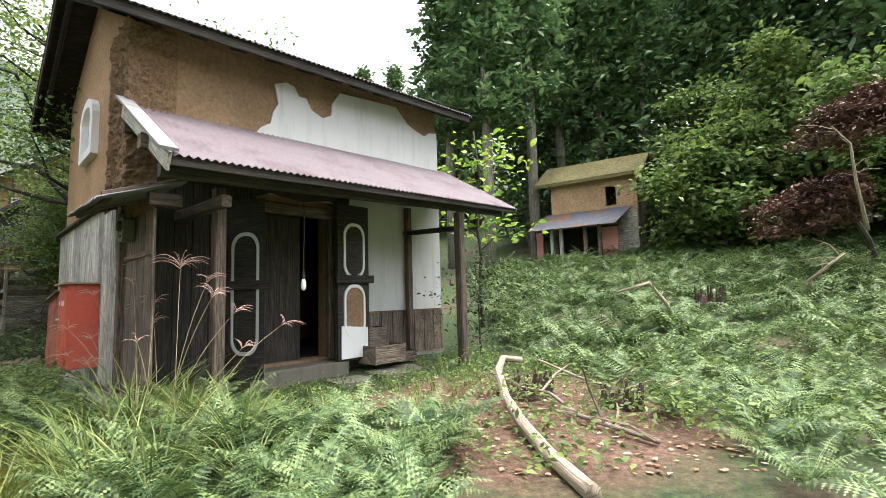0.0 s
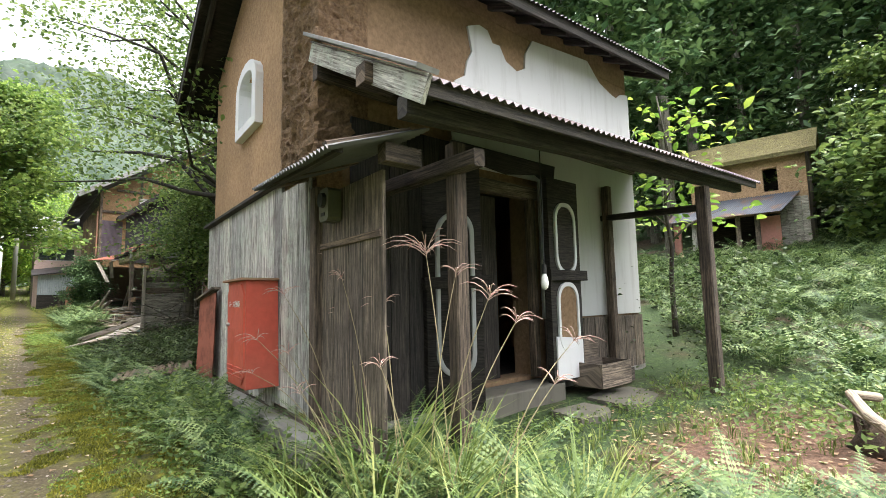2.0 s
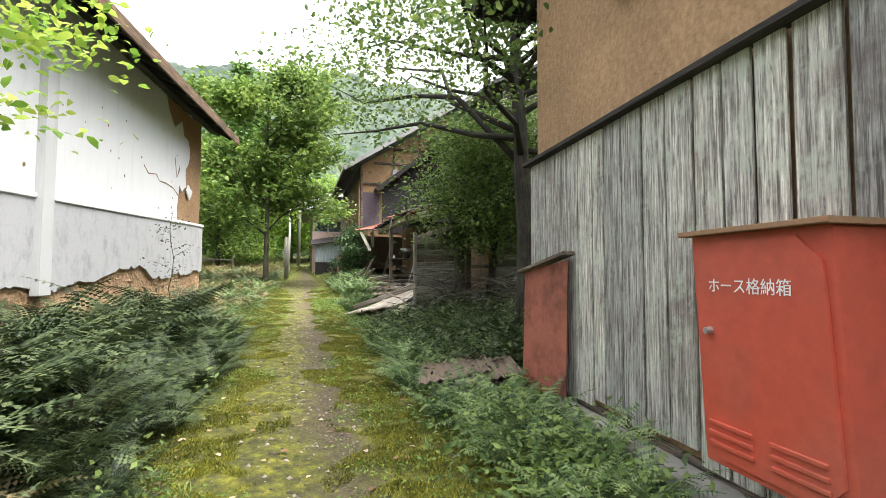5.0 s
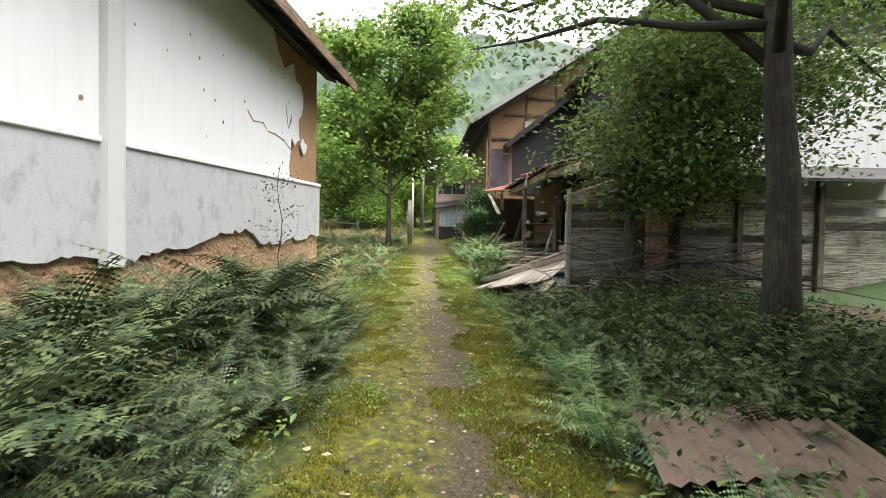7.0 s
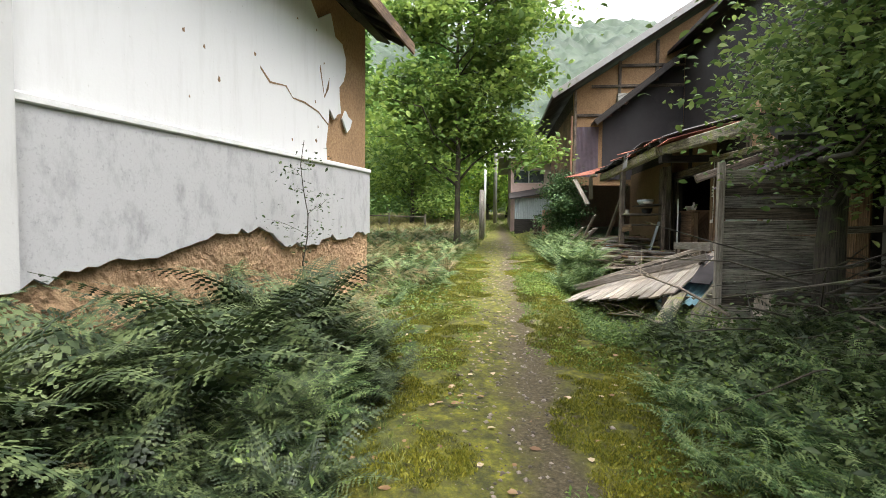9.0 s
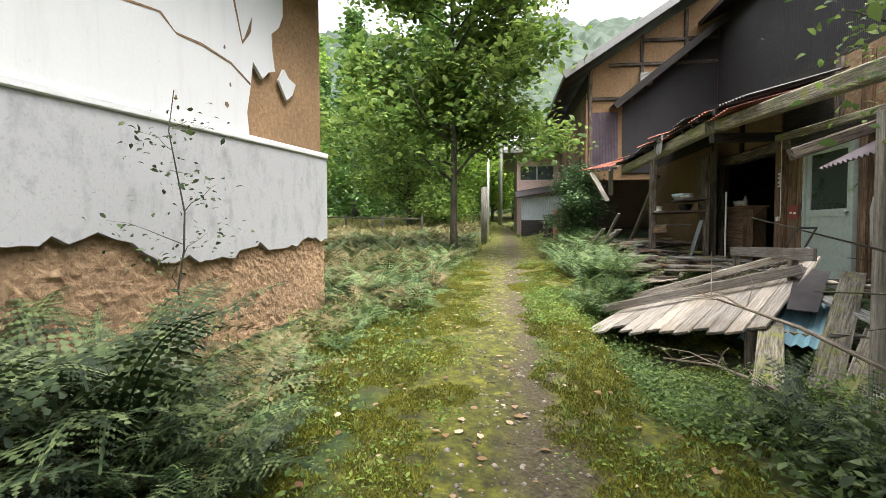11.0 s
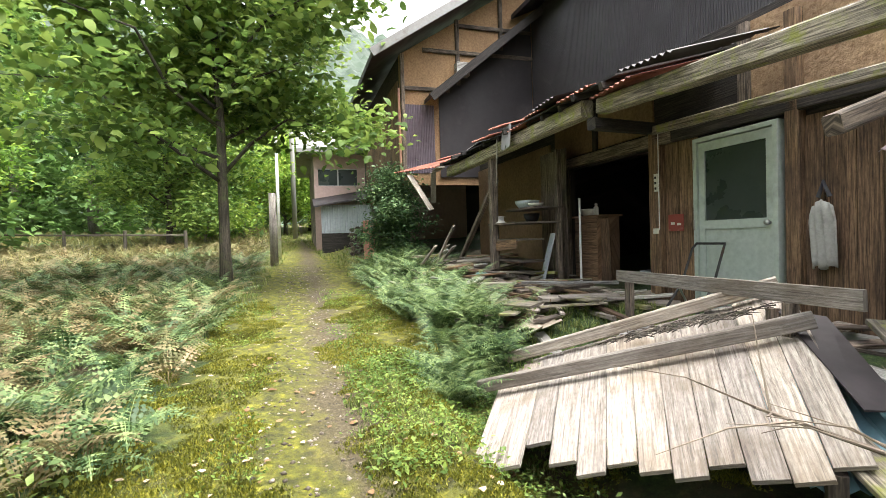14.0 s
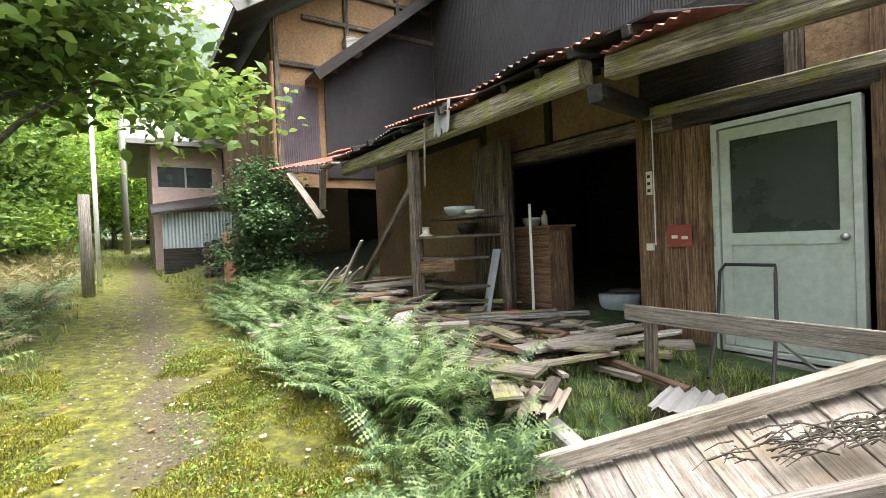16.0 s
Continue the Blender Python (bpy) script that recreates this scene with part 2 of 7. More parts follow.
def earth(name, base, dark, rough_scale=18, strength=0.9, straw=0.0, dist=0.02):
    """Clay plaster: grain, cracks and blotches."""
    m, n, l, p = material(name, 0.95)
    tc = n.new("ShaderNodeTexCoord").outputs["Object"]
    g = noise_node(n, l, tc, rough_scale, 9, (1, 1, 1), 0.7)
    big = noise_node(n, l, tc, 0.9, 5)
    col = ramp_node(n, l, g, [(0.3, dark), (0.6, base), (0.85, tuple(min(1, c * 1.25) for c in base))])
    col = blend(n, l, 1.0, col, ramp_node(n, l, big, [(0.35, (0.72, 0.7, 0.68)), (0.7, (1.08, 1.05, 1.02))]), "MULTIPLY")
    l.new(col, p.inputs["Base Color"])
    bump(n, l, p, g, strength, dist)
    return m


def plaster(name, base, spot, streak=0.35, stretch=(3, 3, 0.35), speck=(0.66, 0.74), grain=26):
    """Lime plaster with rain streaks and specks."""
    m, n, l, p = material(name, 0.8)
    tc = n.new("ShaderNodeTexCoord").outputs["Object"]
    st = noise_node(n, l, tc, 2.2, 9, stretch, 0.7)
    sp = noise_node(n, l, tc, grain, 6)
    col = blend(n, l, ramp_node(n, l, st, [(0.5, (0, 0, 0)), (0.78, (streak,) * 3)]), base, spot)
    col = blend(n, l, ramp_node(n, l, sp, [(speck[0], (0, 0, 0)), (speck[1], (0.6,) * 3)]), col, spot)
    l.new(col, p.inputs["Base Color"])
    bump(n, l, p, noise_node(n, l, tc, 30, 5), 0.25, 0.006)
    return m


def painted(name, base, wear, rough=0.55, metal=0.0, scale=5.0, edge=(0.58, 0.72)):
    """Paint or metal with worn and rusty patches."""
    m, n, l, p = material(name, rough, metal)
    tc = n.new("ShaderNodeTexCoord").outputs["Object"]
    a = noise_node(n, l, tc, scale, 8)
    b = noise_node(n, l, tc, scale * 7, 4)
    col = blend(n, l, ramp_node(n, l, a, [(edge[0], (0, 0, 0)), (edge[1], (1, 1, 1))]), base, wear)
    col = blend(n, l, 1.0, col, ramp_node(n, l, b, [(0.3, (0.86, 0.86, 0.86)), (0.7, (1.06, 1.06, 1.06))]), "MULTIPLY")
    l.new(col, p.inputs["Base Color"])
    l.new(ramp_node(n, l, a, [(0.4, (rough,) * 3), (0.7, (min(1, rough + 0.3),) * 3)]), p.inputs["Roughness"])
    bump(n, l, p, b, 0.15, 0.003)
    return m


def leafy(name, a, b, c, through_light=0.35, scale=0.7, each=0.55):
    """Leaves: each its own green, some light passing through."""
    m, n, l, p = material(name, 0.5)
    geo = n.new("ShaderNodeNewGeometry")
    tc = n.new("ShaderNodeTexCoord").outputs["Object"]
    patch = noise_node(n, l, tc, scale, 3)
    add = n.new("ShaderNodeMath")
    add.operation = "MULTIPLY_ADD"
    l.new(geo.outputs["Random Per Island"], add.inputs[0])
    add.inputs[1].default_value = each
    add.use_clamp = False
    l.new(patch, add.inputs[2])
    col = ramp_node(n, l, add.outputs[0], [(0.35, (a[0] * 1.12, a[1], a[2])), (0.7, (b[0] * 1.12, b[1], b[2])), (1.0, (c[0] * 1.12, c[1], c[2]))])
    l.new(col, p.inputs["Base Color"])
    p.inputs["Specular IOR Level"].default_value = 0.3
    tr = n.new("ShaderNodeBsdfTranslucent")
    l.new(col, tr.inputs["Color"])
    mix = n.new("ShaderNodeMixShader")
    mix.inputs[0].default_value = through_light
    l.new(p.outputs[0], mix.inputs[1])
    l.new(tr.outputs[0], mix.inputs[2])
    l.new(mix.outputs[0], n["Material Output"].inputs["Surface"])
    return m


def ground_material():
    """Moss along the path, grit in its middle, leaf mould and soil beside it."""
    m, n, l, p = material("ground_cover", 0.95)
    tc = n.new("ShaderNodeTexCoord").outputs["Object"]
    rot = n.new("ShaderNodeMapping")
    rot.vector_type = "TEXTURE"
    rot.inputs["Location"].default_value = (PATH_O[0], PATH_O[1], 0)
    rot.inputs["Rotation"].default_value = (0, 0, math.atan2(PATH_D[1], PATH_D[0]))
    l.new(tc, rot.inputs["Vector"])
    sep = n.new("ShaderNodeSeparateXYZ")
    l.new(rot.outputs[0], sep.inputs[0])
    wob = noise_node(n, l, tc, 1.3, 7, (1, 1, 0.2), 0.65)
    side = n.new("ShaderNodeMath")
    side.operation = "ABSOLUTE"
    mid = n.new("ShaderNodeMath")
    mid.operation = "ADD"
    l.new(sep.outputs["Y"], mid.inputs[0])
    mid.inputs[1].default_value = 0.14
    l.new(mid.outputs[0], side.inputs[0])
    dist = n.new("ShaderNodeMath")
    dist.operation = "MULTIPLY_ADD"
    l.new(wob, dist.inputs[0])
    dist.inputs[1].default_value = 1.3
    l.new(side.outputs[0], dist.inputs[2])
    fine = noise_node(n, l, tc, 38, 8, (1, 1, 1), 0.75)
    grit = ramp_node(n, l, fine, [(0.32, (0.022, 0.017, 0.009)), (0.48, (0.075, 0.058, 0.03)), (0.6, (0.135, 0.11, 0.064)), (0.76, (0.3, 0.265, 0.2))])
    moss = ramp_node(n, l, noise_node(n, l, tc, 9, 8, (1, 1, 1), 0.72), [(0.3, (0.035, 0.026, 0.012)), (0.42, (0.055, 0.058, 0.012)), (0.55, (0.125, 0.125, 0.014)), (0.7, (0.3, 0.28, 0.024))])
    soil = ramp_node(n, l, noise_node(n, l, tc, 12, 8, (1, 1, 1), 0.7), [(0.3, (0.025, 0.018, 0.012)), (0.5, (0.075, 0.05, 0.03)), (0.72, (0.17, 0.11, 0.07))])
    weeds = ramp_node(n, l, noise_node(n, l, tc, 15, 8, (1, 1, 1), 0.7), [(0.3, (0.01, 0.02, 0.006)), (0.5, (0.03, 0.06, 0.014)), (0.72, (0.09, 0.14, 0.035))])
    col = blend(n, l, ramp_node(n, l, dist.outputs[0], [(0.68, (0, 0, 0)), (0.86, (0.55, 0.55, 0.55)), (1.2, (1, 1, 1))]), grit, moss)
    edge = n.new("ShaderNodeMapRange")
    edge.inputs["From Min"].default_value, edge.inputs["From Max"].default_value = 1.65, 2.1
    l.new(dist.outputs[0], edge.inputs["Value"])
    patches = ramp_node(n, l, noise_node(n, l, tc, 0.55, 5), [(0.36, (0, 0, 0)), (0.5, (1, 1, 1))])
    col = blend(n, l, edge.outputs[0], col, blend(n, l, patches, soil, weeds))
    far = n.new("ShaderNodeVectorMath")
    far.operation = "DISTANCE"
    l.new(tc, far.inputs[0])
    far.inputs[1].default_value = (0.7, 5.0, 0.4)
    bare = n.new("ShaderNodeMath")
    bare.operation = "MULTIPLY_ADD"
    l.new(wob, bare.inputs[0])
    bare.inputs[1].default_value = 1.6
    l.new(far.outputs["Value"], bare.inputs[2])
    open_soil = ramp_node(n, l, noise_node(n, l, tc, 16, 9, (1, 1, 1), 0.75), [(0.3, (0.035, 0.02, 0.014)), (0.5, (0.13, 0.07, 0.045)), (0.72, (0.3, 0.2, 0.13))])
    near = n.new("ShaderNodeMapRange")
    near.inputs["From Min"].default_value, near.inputs["From Max"].default_value = 2.9, 2.3
    l.new(bare.outputs[0], near.inputs["Value"])
    col = blend(n, l, near.outputs[0], col, open_soil)
    l.new(col, p.inputs["Base Color"])
    bump(n, l, p, fine, 0.9, 0.03)
    return m


GROUND = ground_material()
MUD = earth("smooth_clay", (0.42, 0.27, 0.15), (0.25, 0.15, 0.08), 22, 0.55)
MUD_ROUGH = earth("rough_straw_clay", (0.33, 0.21, 0.12), (0.12, 0.07, 0.04), 26, 1.0, dist=0.05)
# darker clay: shade below eaves put into the colour, also used for cracks
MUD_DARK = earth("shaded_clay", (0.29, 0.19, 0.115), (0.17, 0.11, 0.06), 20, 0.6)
MUD_PALE = earth("pale_crumbling_clay", (0.60, 0.41, 0.25), (0.30, 0.18, 0.10), 16, 1.0, dist=0.08)
PLASTER = plaster("white_lime_plaster", (0.68, 0.68, 0.69), (0.44, 0.43, 0.41))
PLASTER_GREY = plaster("grey_lime_mortar", (0.42, 0.42, 0.43), (0.17, 0.17, 0.17), 0.8, (2.2, 2.2, 1.2), (0.56, 0.8), 38)
# streaked greyer plaster; also the white one dimmed for the shaded storehouse front
PLASTER_SOFT = plaster("weathered_dimmed_plaster", (0.5, 0.5, 0.5), (0.34, 0.33, 0.32), 0.8)
CONCRETE = plaster("old_concrete", (0.27, 0.26, 0.24), (0.12, 0.115, 0.1), 0.8)
WOOD_SILVER = wood("silvered_board", (0.17, 0.152, 0.14), (0.66, 0.645, 0.6), (0.14, 0.10, 0.095), 0.66, (0.44, 0.47, 0.41), 0.72)
WOOD_DARK = wood("dark_weathered_board", (0.055, 0.044, 0.036), (0.27, 0.215, 0.17), (0.035, 0.027, 0.022), 0.62)
# dark timber; the gloom under roofs and indoors is put into its near-black
WOOD_BLACK = wood("dark_shaded_timber", (0.014, 0.012, 0.011), (0.06, 0.05, 0.043), (0.012, 0.01, 0.01), 0.62)
# brown board with the shade below the porch put into its colour
WOOD_SHADE = wood("shaded_brown_board", (0.045, 0.032, 0.025), (0.21, 0.155, 0.115), (0.02, 0.016, 0.013), 0.6)
WOOD_BROWN = wood("brown_board", (0.09, 0.052, 0.03), (0.30, 0.19, 0.11), (0.05, 0.03, 0.02), 0.62)
WOOD_PALE = wood("pale_weathered_plank", (0.235, 0.2, 0.17), (0.42, 0.38, 0.335), (0.17, 0.13, 0.09), 0.62, None, 0.6)
WOOD_MOSSY = wood("mossy_beam", (0.10, 0.085, 0.065), (0.42, 0.37, 0.29), (0.06, 0.05, 0.04), 0.66, (0.22, 0.24, 0.05))
TIN_PINK = painted("faded_maroon_tin", (0.18, 0.145, 0.158), (0.125, 0.09, 0.094), 0.65, 0.0, 1.6, (0.5, 0.75))
TIN_DARK = painted("dark_brown_tin", (0.028, 0.023, 0.025), (0.06, 0.05, 0.053), 0.5, 0.0, 1.2)
TIN_PURPLE = painted("purple_grey_tin", (0.13, 0.10, 0.125), (0.085, 0.065, 0.08), 0.5, 0.0, 1.2)
TIN_RUST = painted("rusty_red_tin", (0.33, 0.108, 0.07), (0.11, 0.05, 0.034), 0.7, 0.0, 2.5, (0.45, 0.65))
TIN_GREY = painted("grey_zinc_tin", (0.24, 0.235, 0.23), (0.16, 0.12, 0.09), 0.6, 0.0, 2.0)
TIN_BLUE = painted("faded_blue_tin", (0.20, 0.36, 0.42), (0.35, 0.38, 0.38), 0.5, 0.0, 2.5)
RED_PAINT = painted("faded_red_paint", (0.47, 0.075, 0.045), (0.36, 0.10, 0.06), 0.5, 0.0, 2.2, (0.45, 0.8))
ALU = painted("pale_green_aluminium", (0.46, 0.52, 0.48), (0.30, 0.31, 0.27), 0.45, 0.2, 2.6, (0.55, 0.78))
STEEL = painted("dull_steel", (0.45, 0.45, 0.45), (0.25, 0.22, 0.2), 0.35, 0.8, 9)
IRON = painted("black_iron", (0.03, 0.03, 0.03), (0.09, 0.05, 0.03), 0.6, 0.4, 9)
BARK = wood("grey_bark", (0.03, 0.025, 0.02), (0.12, 0.1, 0.08), (0.03, 0.026, 0.02), 0.6, (0.09, 0.10, 0.05))
BARK_DARK = wood("damp_dark_bark", (0.014, 0.012, 0.01), (0.06, 0.05, 0.04), (0.012, 0.01, 0.008), 0.6, (0.05, 0.055, 0.03))
SOIL = earth("rotting_root_wood", (0.085, 0.055, 0.036), (0.03, 0.018, 0.012), 20, 1.0, dist=0.04)
BARK_PALE = wood("pale_cedar_bark", (0.16, 0.14, 0.12), (0.42, 0.39, 0.35), (0.1, 0.09, 0.08), 0.66)
DEADWOOD = wood("bleached_deadwood", (0.2, 0.15, 0.11), (0.5, 0.42, 0.33), (0.1, 0.07, 0.05), 0.66)
FERN = leafy("fern_green", (0.014, 0.04, 0.015), (0.055, 0.115, 0.04), (0.19, 0.285, 0.11), 0.18, 1.8, 0.6)
# fern green again, darkened for the shaded gaps between the fronds
FERN_SHADED = leafy("shaded_fern", (0.006, 0.014, 0.006), (0.02, 0.04, 0.014), (0.088, 0.13, 0.05), 0.1, 2.2, 0.6)
FERN_OLD = leafy("fading_fern", (0.06, 0.078, 0.03), (0.14, 0.15, 0.062), (0.27, 0.23, 0.125), 0.25, 1.4, 0.5)
GRASS = leafy("grass_green", (0.05, 0.095, 0.022), (0.12, 0.19, 0.045), (0.27, 0.32, 0.11), 0.25)
LEAF = leafy("broadleaf_green", (0.045, 0.09, 0.03), (0.10, 0.18, 0.055), (0.20, 0.30, 0.08), 0.4, 0.5)
LEAF_LIGHT = leafy("fresh_leaf_green", (0.08, 0.19, 0.03), (0.17, 0.33, 0.05), (0.32, 0.46, 0.08), 0.45, 0.6)
LEAF_TREE = leafy("tree_leaf_green", (0.05, 0.11, 0.028), (0.115, 0.215, 0.048), (0.24, 0.36, 0.085), 0.5, 0.5)
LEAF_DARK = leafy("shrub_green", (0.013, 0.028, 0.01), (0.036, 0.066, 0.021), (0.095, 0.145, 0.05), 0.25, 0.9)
CEDAR = leafy("cedar_green", (0.036, 0.085, 0.042), (0.08, 0.165, 0.07), (0.15, 0.255, 0.1), 0.25, 0.25)
# green lowered for the shade that tree crowns throw on each other
HILL = leafy("hill_forest", (0.013, 0.03, 0.016), (0.026, 0.055, 0.026), (0.046, 0.08, 0.038), 0.0, 0.05)
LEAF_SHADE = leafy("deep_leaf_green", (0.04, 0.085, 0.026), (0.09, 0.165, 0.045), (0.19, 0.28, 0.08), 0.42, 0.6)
CEDAR_LIGHT = leafy("young_cedar_green", (0.05, 0.12, 0.035), (0.10, 0.21, 0.055), (0.17, 0.31, 0.08), 0.25, 0.3)
GRASS_PALE = leafy("dry_grass", (0.09, 0.12, 0.035), (0.2, 0.23, 0.075), (0.36, 0.35, 0.15), 0.3)
MOSS_MAT = leafy("moss_green", (0.036, 0.05, 0.009), (0.1, 0.122, 0.015), (0.225, 0.245, 0.03), 0.18, 1.6)
LITTER_MAT = leafy("fallen_leaf", (0.10, 0.055, 0.03), (0.22, 0.14, 0.07), (0.46, 0.4, 0.28), 0.1, 3.0)
GRAVEL = leafy("grit", (0.035, 0.032, 0.028), (0.09, 0.08, 0.065), (0.3, 0.28, 0.25), 0.0, 4.0)


# ---- the ground ----
def make_ground():
    s = sorted(set([round(v, 3) for v in np.concatenate([np.arange(-17, 17, 0.22), np.arange(-36, 36, 0.6), np.sign(np.linspace(-1, 1, 33)) * (36 + 1400 * np.abs(np.linspace(-1, 1, 33)) ** 3)])]))
    n = len(s)
    verts = np.array([(x - 8, y + 8, ground_z(x - 8, y + 8) if abs(x) < 90 and abs(y) < 90 else min(ground_z(max(-90, min(90, x)) - 8, max(-90, min(90, y)) + 8), 40)) for y in s for x in s])
    faces = np.array([(j * n + i, j * n + i + 1, (j + 1) * n + i + 1, (j + 1) * n + i) for j in range(n - 1) for i in range(n - 1)])
    ob = array_mesh("ground", verts, faces, GROUND)
    ob.data.polygons.foreach_set("use_smooth", [True] * len(faces))
    return tagged(ob, "mossy earth ground with a worn grit footpath", "ground", kind="structure")


make_ground()


# ---- the storehouse beside the path ----
def make_storehouse():
    base = hut(2.6, 2.0, 0.35)
    st = thing("storehouse", base, "old clay-walled storehouse with flaking white plaster and boarded side", "storehouse")
    b = Build(hut).box((-0.02, -0.05, -0.1), (5.32, 4.08, 0.56))
    part("foundation", b, CONCRETE, st)
    # side wall with the arched window's opening
    wz0, wz1, wv0, wv1 = 3.66, 4.3, 1.72, 2.44
    ring = [(0.35, 0.56), (wv0, 0.56), (wv0, wz1 + 0.02), (wv1, wz1 + 0.02), (wv1, wz0), (wv0 + 0.001, wz0), (wv0 + 0.001, 0.56), (4.06, 0.56), (4.06, 4.98), (2.1, 5.95), (0.0, 4.82), (0.35, 4.8)]
    part("side_wall", Build(hut).slab([(0, v, z) for v, z in ring], 0.28, (1, 0, 0)), MUD, st)
    # straw clay laid bare round the near corner
    prof = [(-0.012, 0.95 - 0.047 * k) for k in range(20)] + [(-0.03, 0.0), (-0.01, -0.03)] + [(0.05 * k, -0.012) for k in range(1, 11)]
    rows, cols = 60, len(prof)
    pts = []
    for j in range(rows + 1):
        z = 2.74 + 2.06 * j / rows
        for i, (u, v) in enumerate(prof):
            edge = min(i, cols - 1 - i) / 4
            d = (0.045 * noise.noise((u * 9, v * 9, z * 7)) + 0.04 * noise.noise((u * 25, v * 25, z * 22)) + 0.035) * min(1, edge) + (0.0 if edge > 0 else -0.01)
            pts.append((u - d * (1 if v > 0 else 0.4), v - d * (0.4 if v > 0 else 1), z))
    fs = [[j * cols + i, j * cols + i + 1, (j + 1) * cols + i + 1, (j + 1) * cols + i] for j in range(rows) for i in range(cols - 1)]
    part("crumbling_corner", Build(hut).add(pts, fs), MUD_ROUGH, st, "rough straw clay laid bare at the corner")
    part("corner_core", Build(hut).box((0.0, 0.0, 0.56), (0.24, 0.35, 4.8)), MUD_ROUGH, st)
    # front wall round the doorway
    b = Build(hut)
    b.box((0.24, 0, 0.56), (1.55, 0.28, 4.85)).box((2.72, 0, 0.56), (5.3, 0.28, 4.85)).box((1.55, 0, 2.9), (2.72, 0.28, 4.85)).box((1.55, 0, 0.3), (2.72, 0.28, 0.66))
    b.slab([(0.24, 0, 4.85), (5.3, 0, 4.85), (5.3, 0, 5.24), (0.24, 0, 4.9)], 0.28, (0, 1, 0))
    # same clay as the side, with the porch's shade in its colour
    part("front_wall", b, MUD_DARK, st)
    b = Build(hut)
    b.box((5.02, 0.28, 0.56), (5.3, 4.06, 5.1)).box((0.28, 3.78, 0.56), (5.02, 4.06, 4.98))
    b.slab([(5.02, 0.0, 5.1), (5.02, 4.06, 5.1), (5.02, 2.1, 6.25)], 0.28, (1, 0, 0))
    part("back_wall", b, MUD, st)
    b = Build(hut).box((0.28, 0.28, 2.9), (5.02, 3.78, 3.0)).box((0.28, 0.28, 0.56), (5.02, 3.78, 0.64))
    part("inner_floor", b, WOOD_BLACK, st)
    # white plaster, ragged along its broken edge
    edge = [(1.56, 3.0), (1.53, 3.45), (1.50, 3.8), (1.6, 3.93), (1.74, 4.02), (1.78, 4.2), (1.86, 4.34), (1.8, 4.62), (1.98, 4.7), (2.12, 4.68), (2.2, 4.55), (2.32, 4.56), (2.42, 4.4), (2.62, 4.33), (2.78, 4.42), (2.8, 4.62), (2.95, 4.84), (3.5, 4.9), (4.2, 4.97), (4.34, 4.85), (4.5, 4.72), (4.75, 4.64), (4.95, 4.6), (5.1, 4.7), (5.31, 4.74), (5.31, 1.3), (2.95, 1.3), (2.95, 3.0)]
    b = Build(hut).slab([(u, -0.002, z) for u, z in edge], 0.03, (0, -1, 0))
    # this front's shade is put into the greyer plaster
    part("plaster_panel", b, PLASTER_SOFT, st, "white lime plaster broken off along a ragged edge")
    for k in range(9):
        u0 = 2.97 + k * 0.262
        part("wainscot_board", Build(hut).post(u0 + 0.127, -0.03, 0.5, 1.3 - 0.03 * random.random(), 0.25, 0.04), WOOD_DARK, st)
    # boards blackened for the gloom left of the doorway
    for k in range(6):
        part("porch_board", Build(hut).post(0.4 + k * 0.205, -0.038, 0.5, 3.2, 0.198, 0.04), WOOD_BLACK, st)
    # roof
    ridge, front, back = (2.1, 6.2), (-0.47, 4.86), (4.85, 4.88)
    lo, hi = -0.45, 5.85

    def sag(u, v, z):
        """The roof has sunk towards the path."""
        return hut(u, v, z + 0.063 * (u - 2.67))

    b = Build(sag)
    for (v0, z0), (v1, z1) in ((front, ridge), (back, ridge)):
        b.slab([(lo, v0, z0), (hi, v0, z0), (hi, v1, z1), (lo, v1, z1)], 0.06, (0, 0, 1))
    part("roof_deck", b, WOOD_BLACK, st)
    roof_f = Build(sag)
    roof_f.sheet((lo - 0.05, front[0] - 0.06, front[1] + 0.05), (hi - lo + 0.1, 0, 0), (0, ridge[0] - front[0] + 0.06, ridge[1] - front[1] + 0.03), 80, 0.014)
    roof_f.sheet((hi + 0.05, back[0] + 0.06, back[1] + 0.05), (lo - hi - 0.1, 0, 0), (0, ridge[0] - back[0] - 0.06, ridge[1] - back[1] + 0.03), 80, 0.014)
    part("roof_sheet", roof_f, TIN_DARK, st)
    for k in range(13):
        u0 = lo + 0.12 + k * (hi - lo - 0.24) / 12
        part("rafter", Build(sag).beam((u0, front[0] + 0.05, front[1] - 0.03), (u0, ridge[0], ridge[1] - 0.06), 0.07, 0.09), WOOD_BLACK, st)
        part("rafter", Build(sag).beam((u0, back[0] - 0.05, back[1] - 0.03), (u0, ridge[0], ridge[1] - 0.06), 0.07, 0.09), WOOD_BLACK, st)
    for v0, z0 in (front, back):
        part("eave_board", Build(sag).beam((lo, v0, z0 + 0.0), (hi, v0, z0 + 0.0), 0.035, 0.15), WOOD_BLACK, st)
    for (v0, z0) in (front, back):
        part("barge_board", Build(sag).beam((lo - 0.02, v0, z0 + 0.02), (lo - 0.02, ridge[0], ridge[1] + 0.02), 0.035, 0.17), WOOD_BLACK, st)
    # window
    win = Build(hut)
    cv, half, sp = (wv0 + wv1) / 2, (wv1 - wv0) / 2, 3.66
    outer = [(cv - half - 0.09, sp - 0.06), (cv + half + 0.09, sp - 0.06)] + [(cv + (half + 0.09) * math.cos(a), 4.2 + 0.27 * math.sin(a)) for a in np.linspace(0, math.pi, 9)]
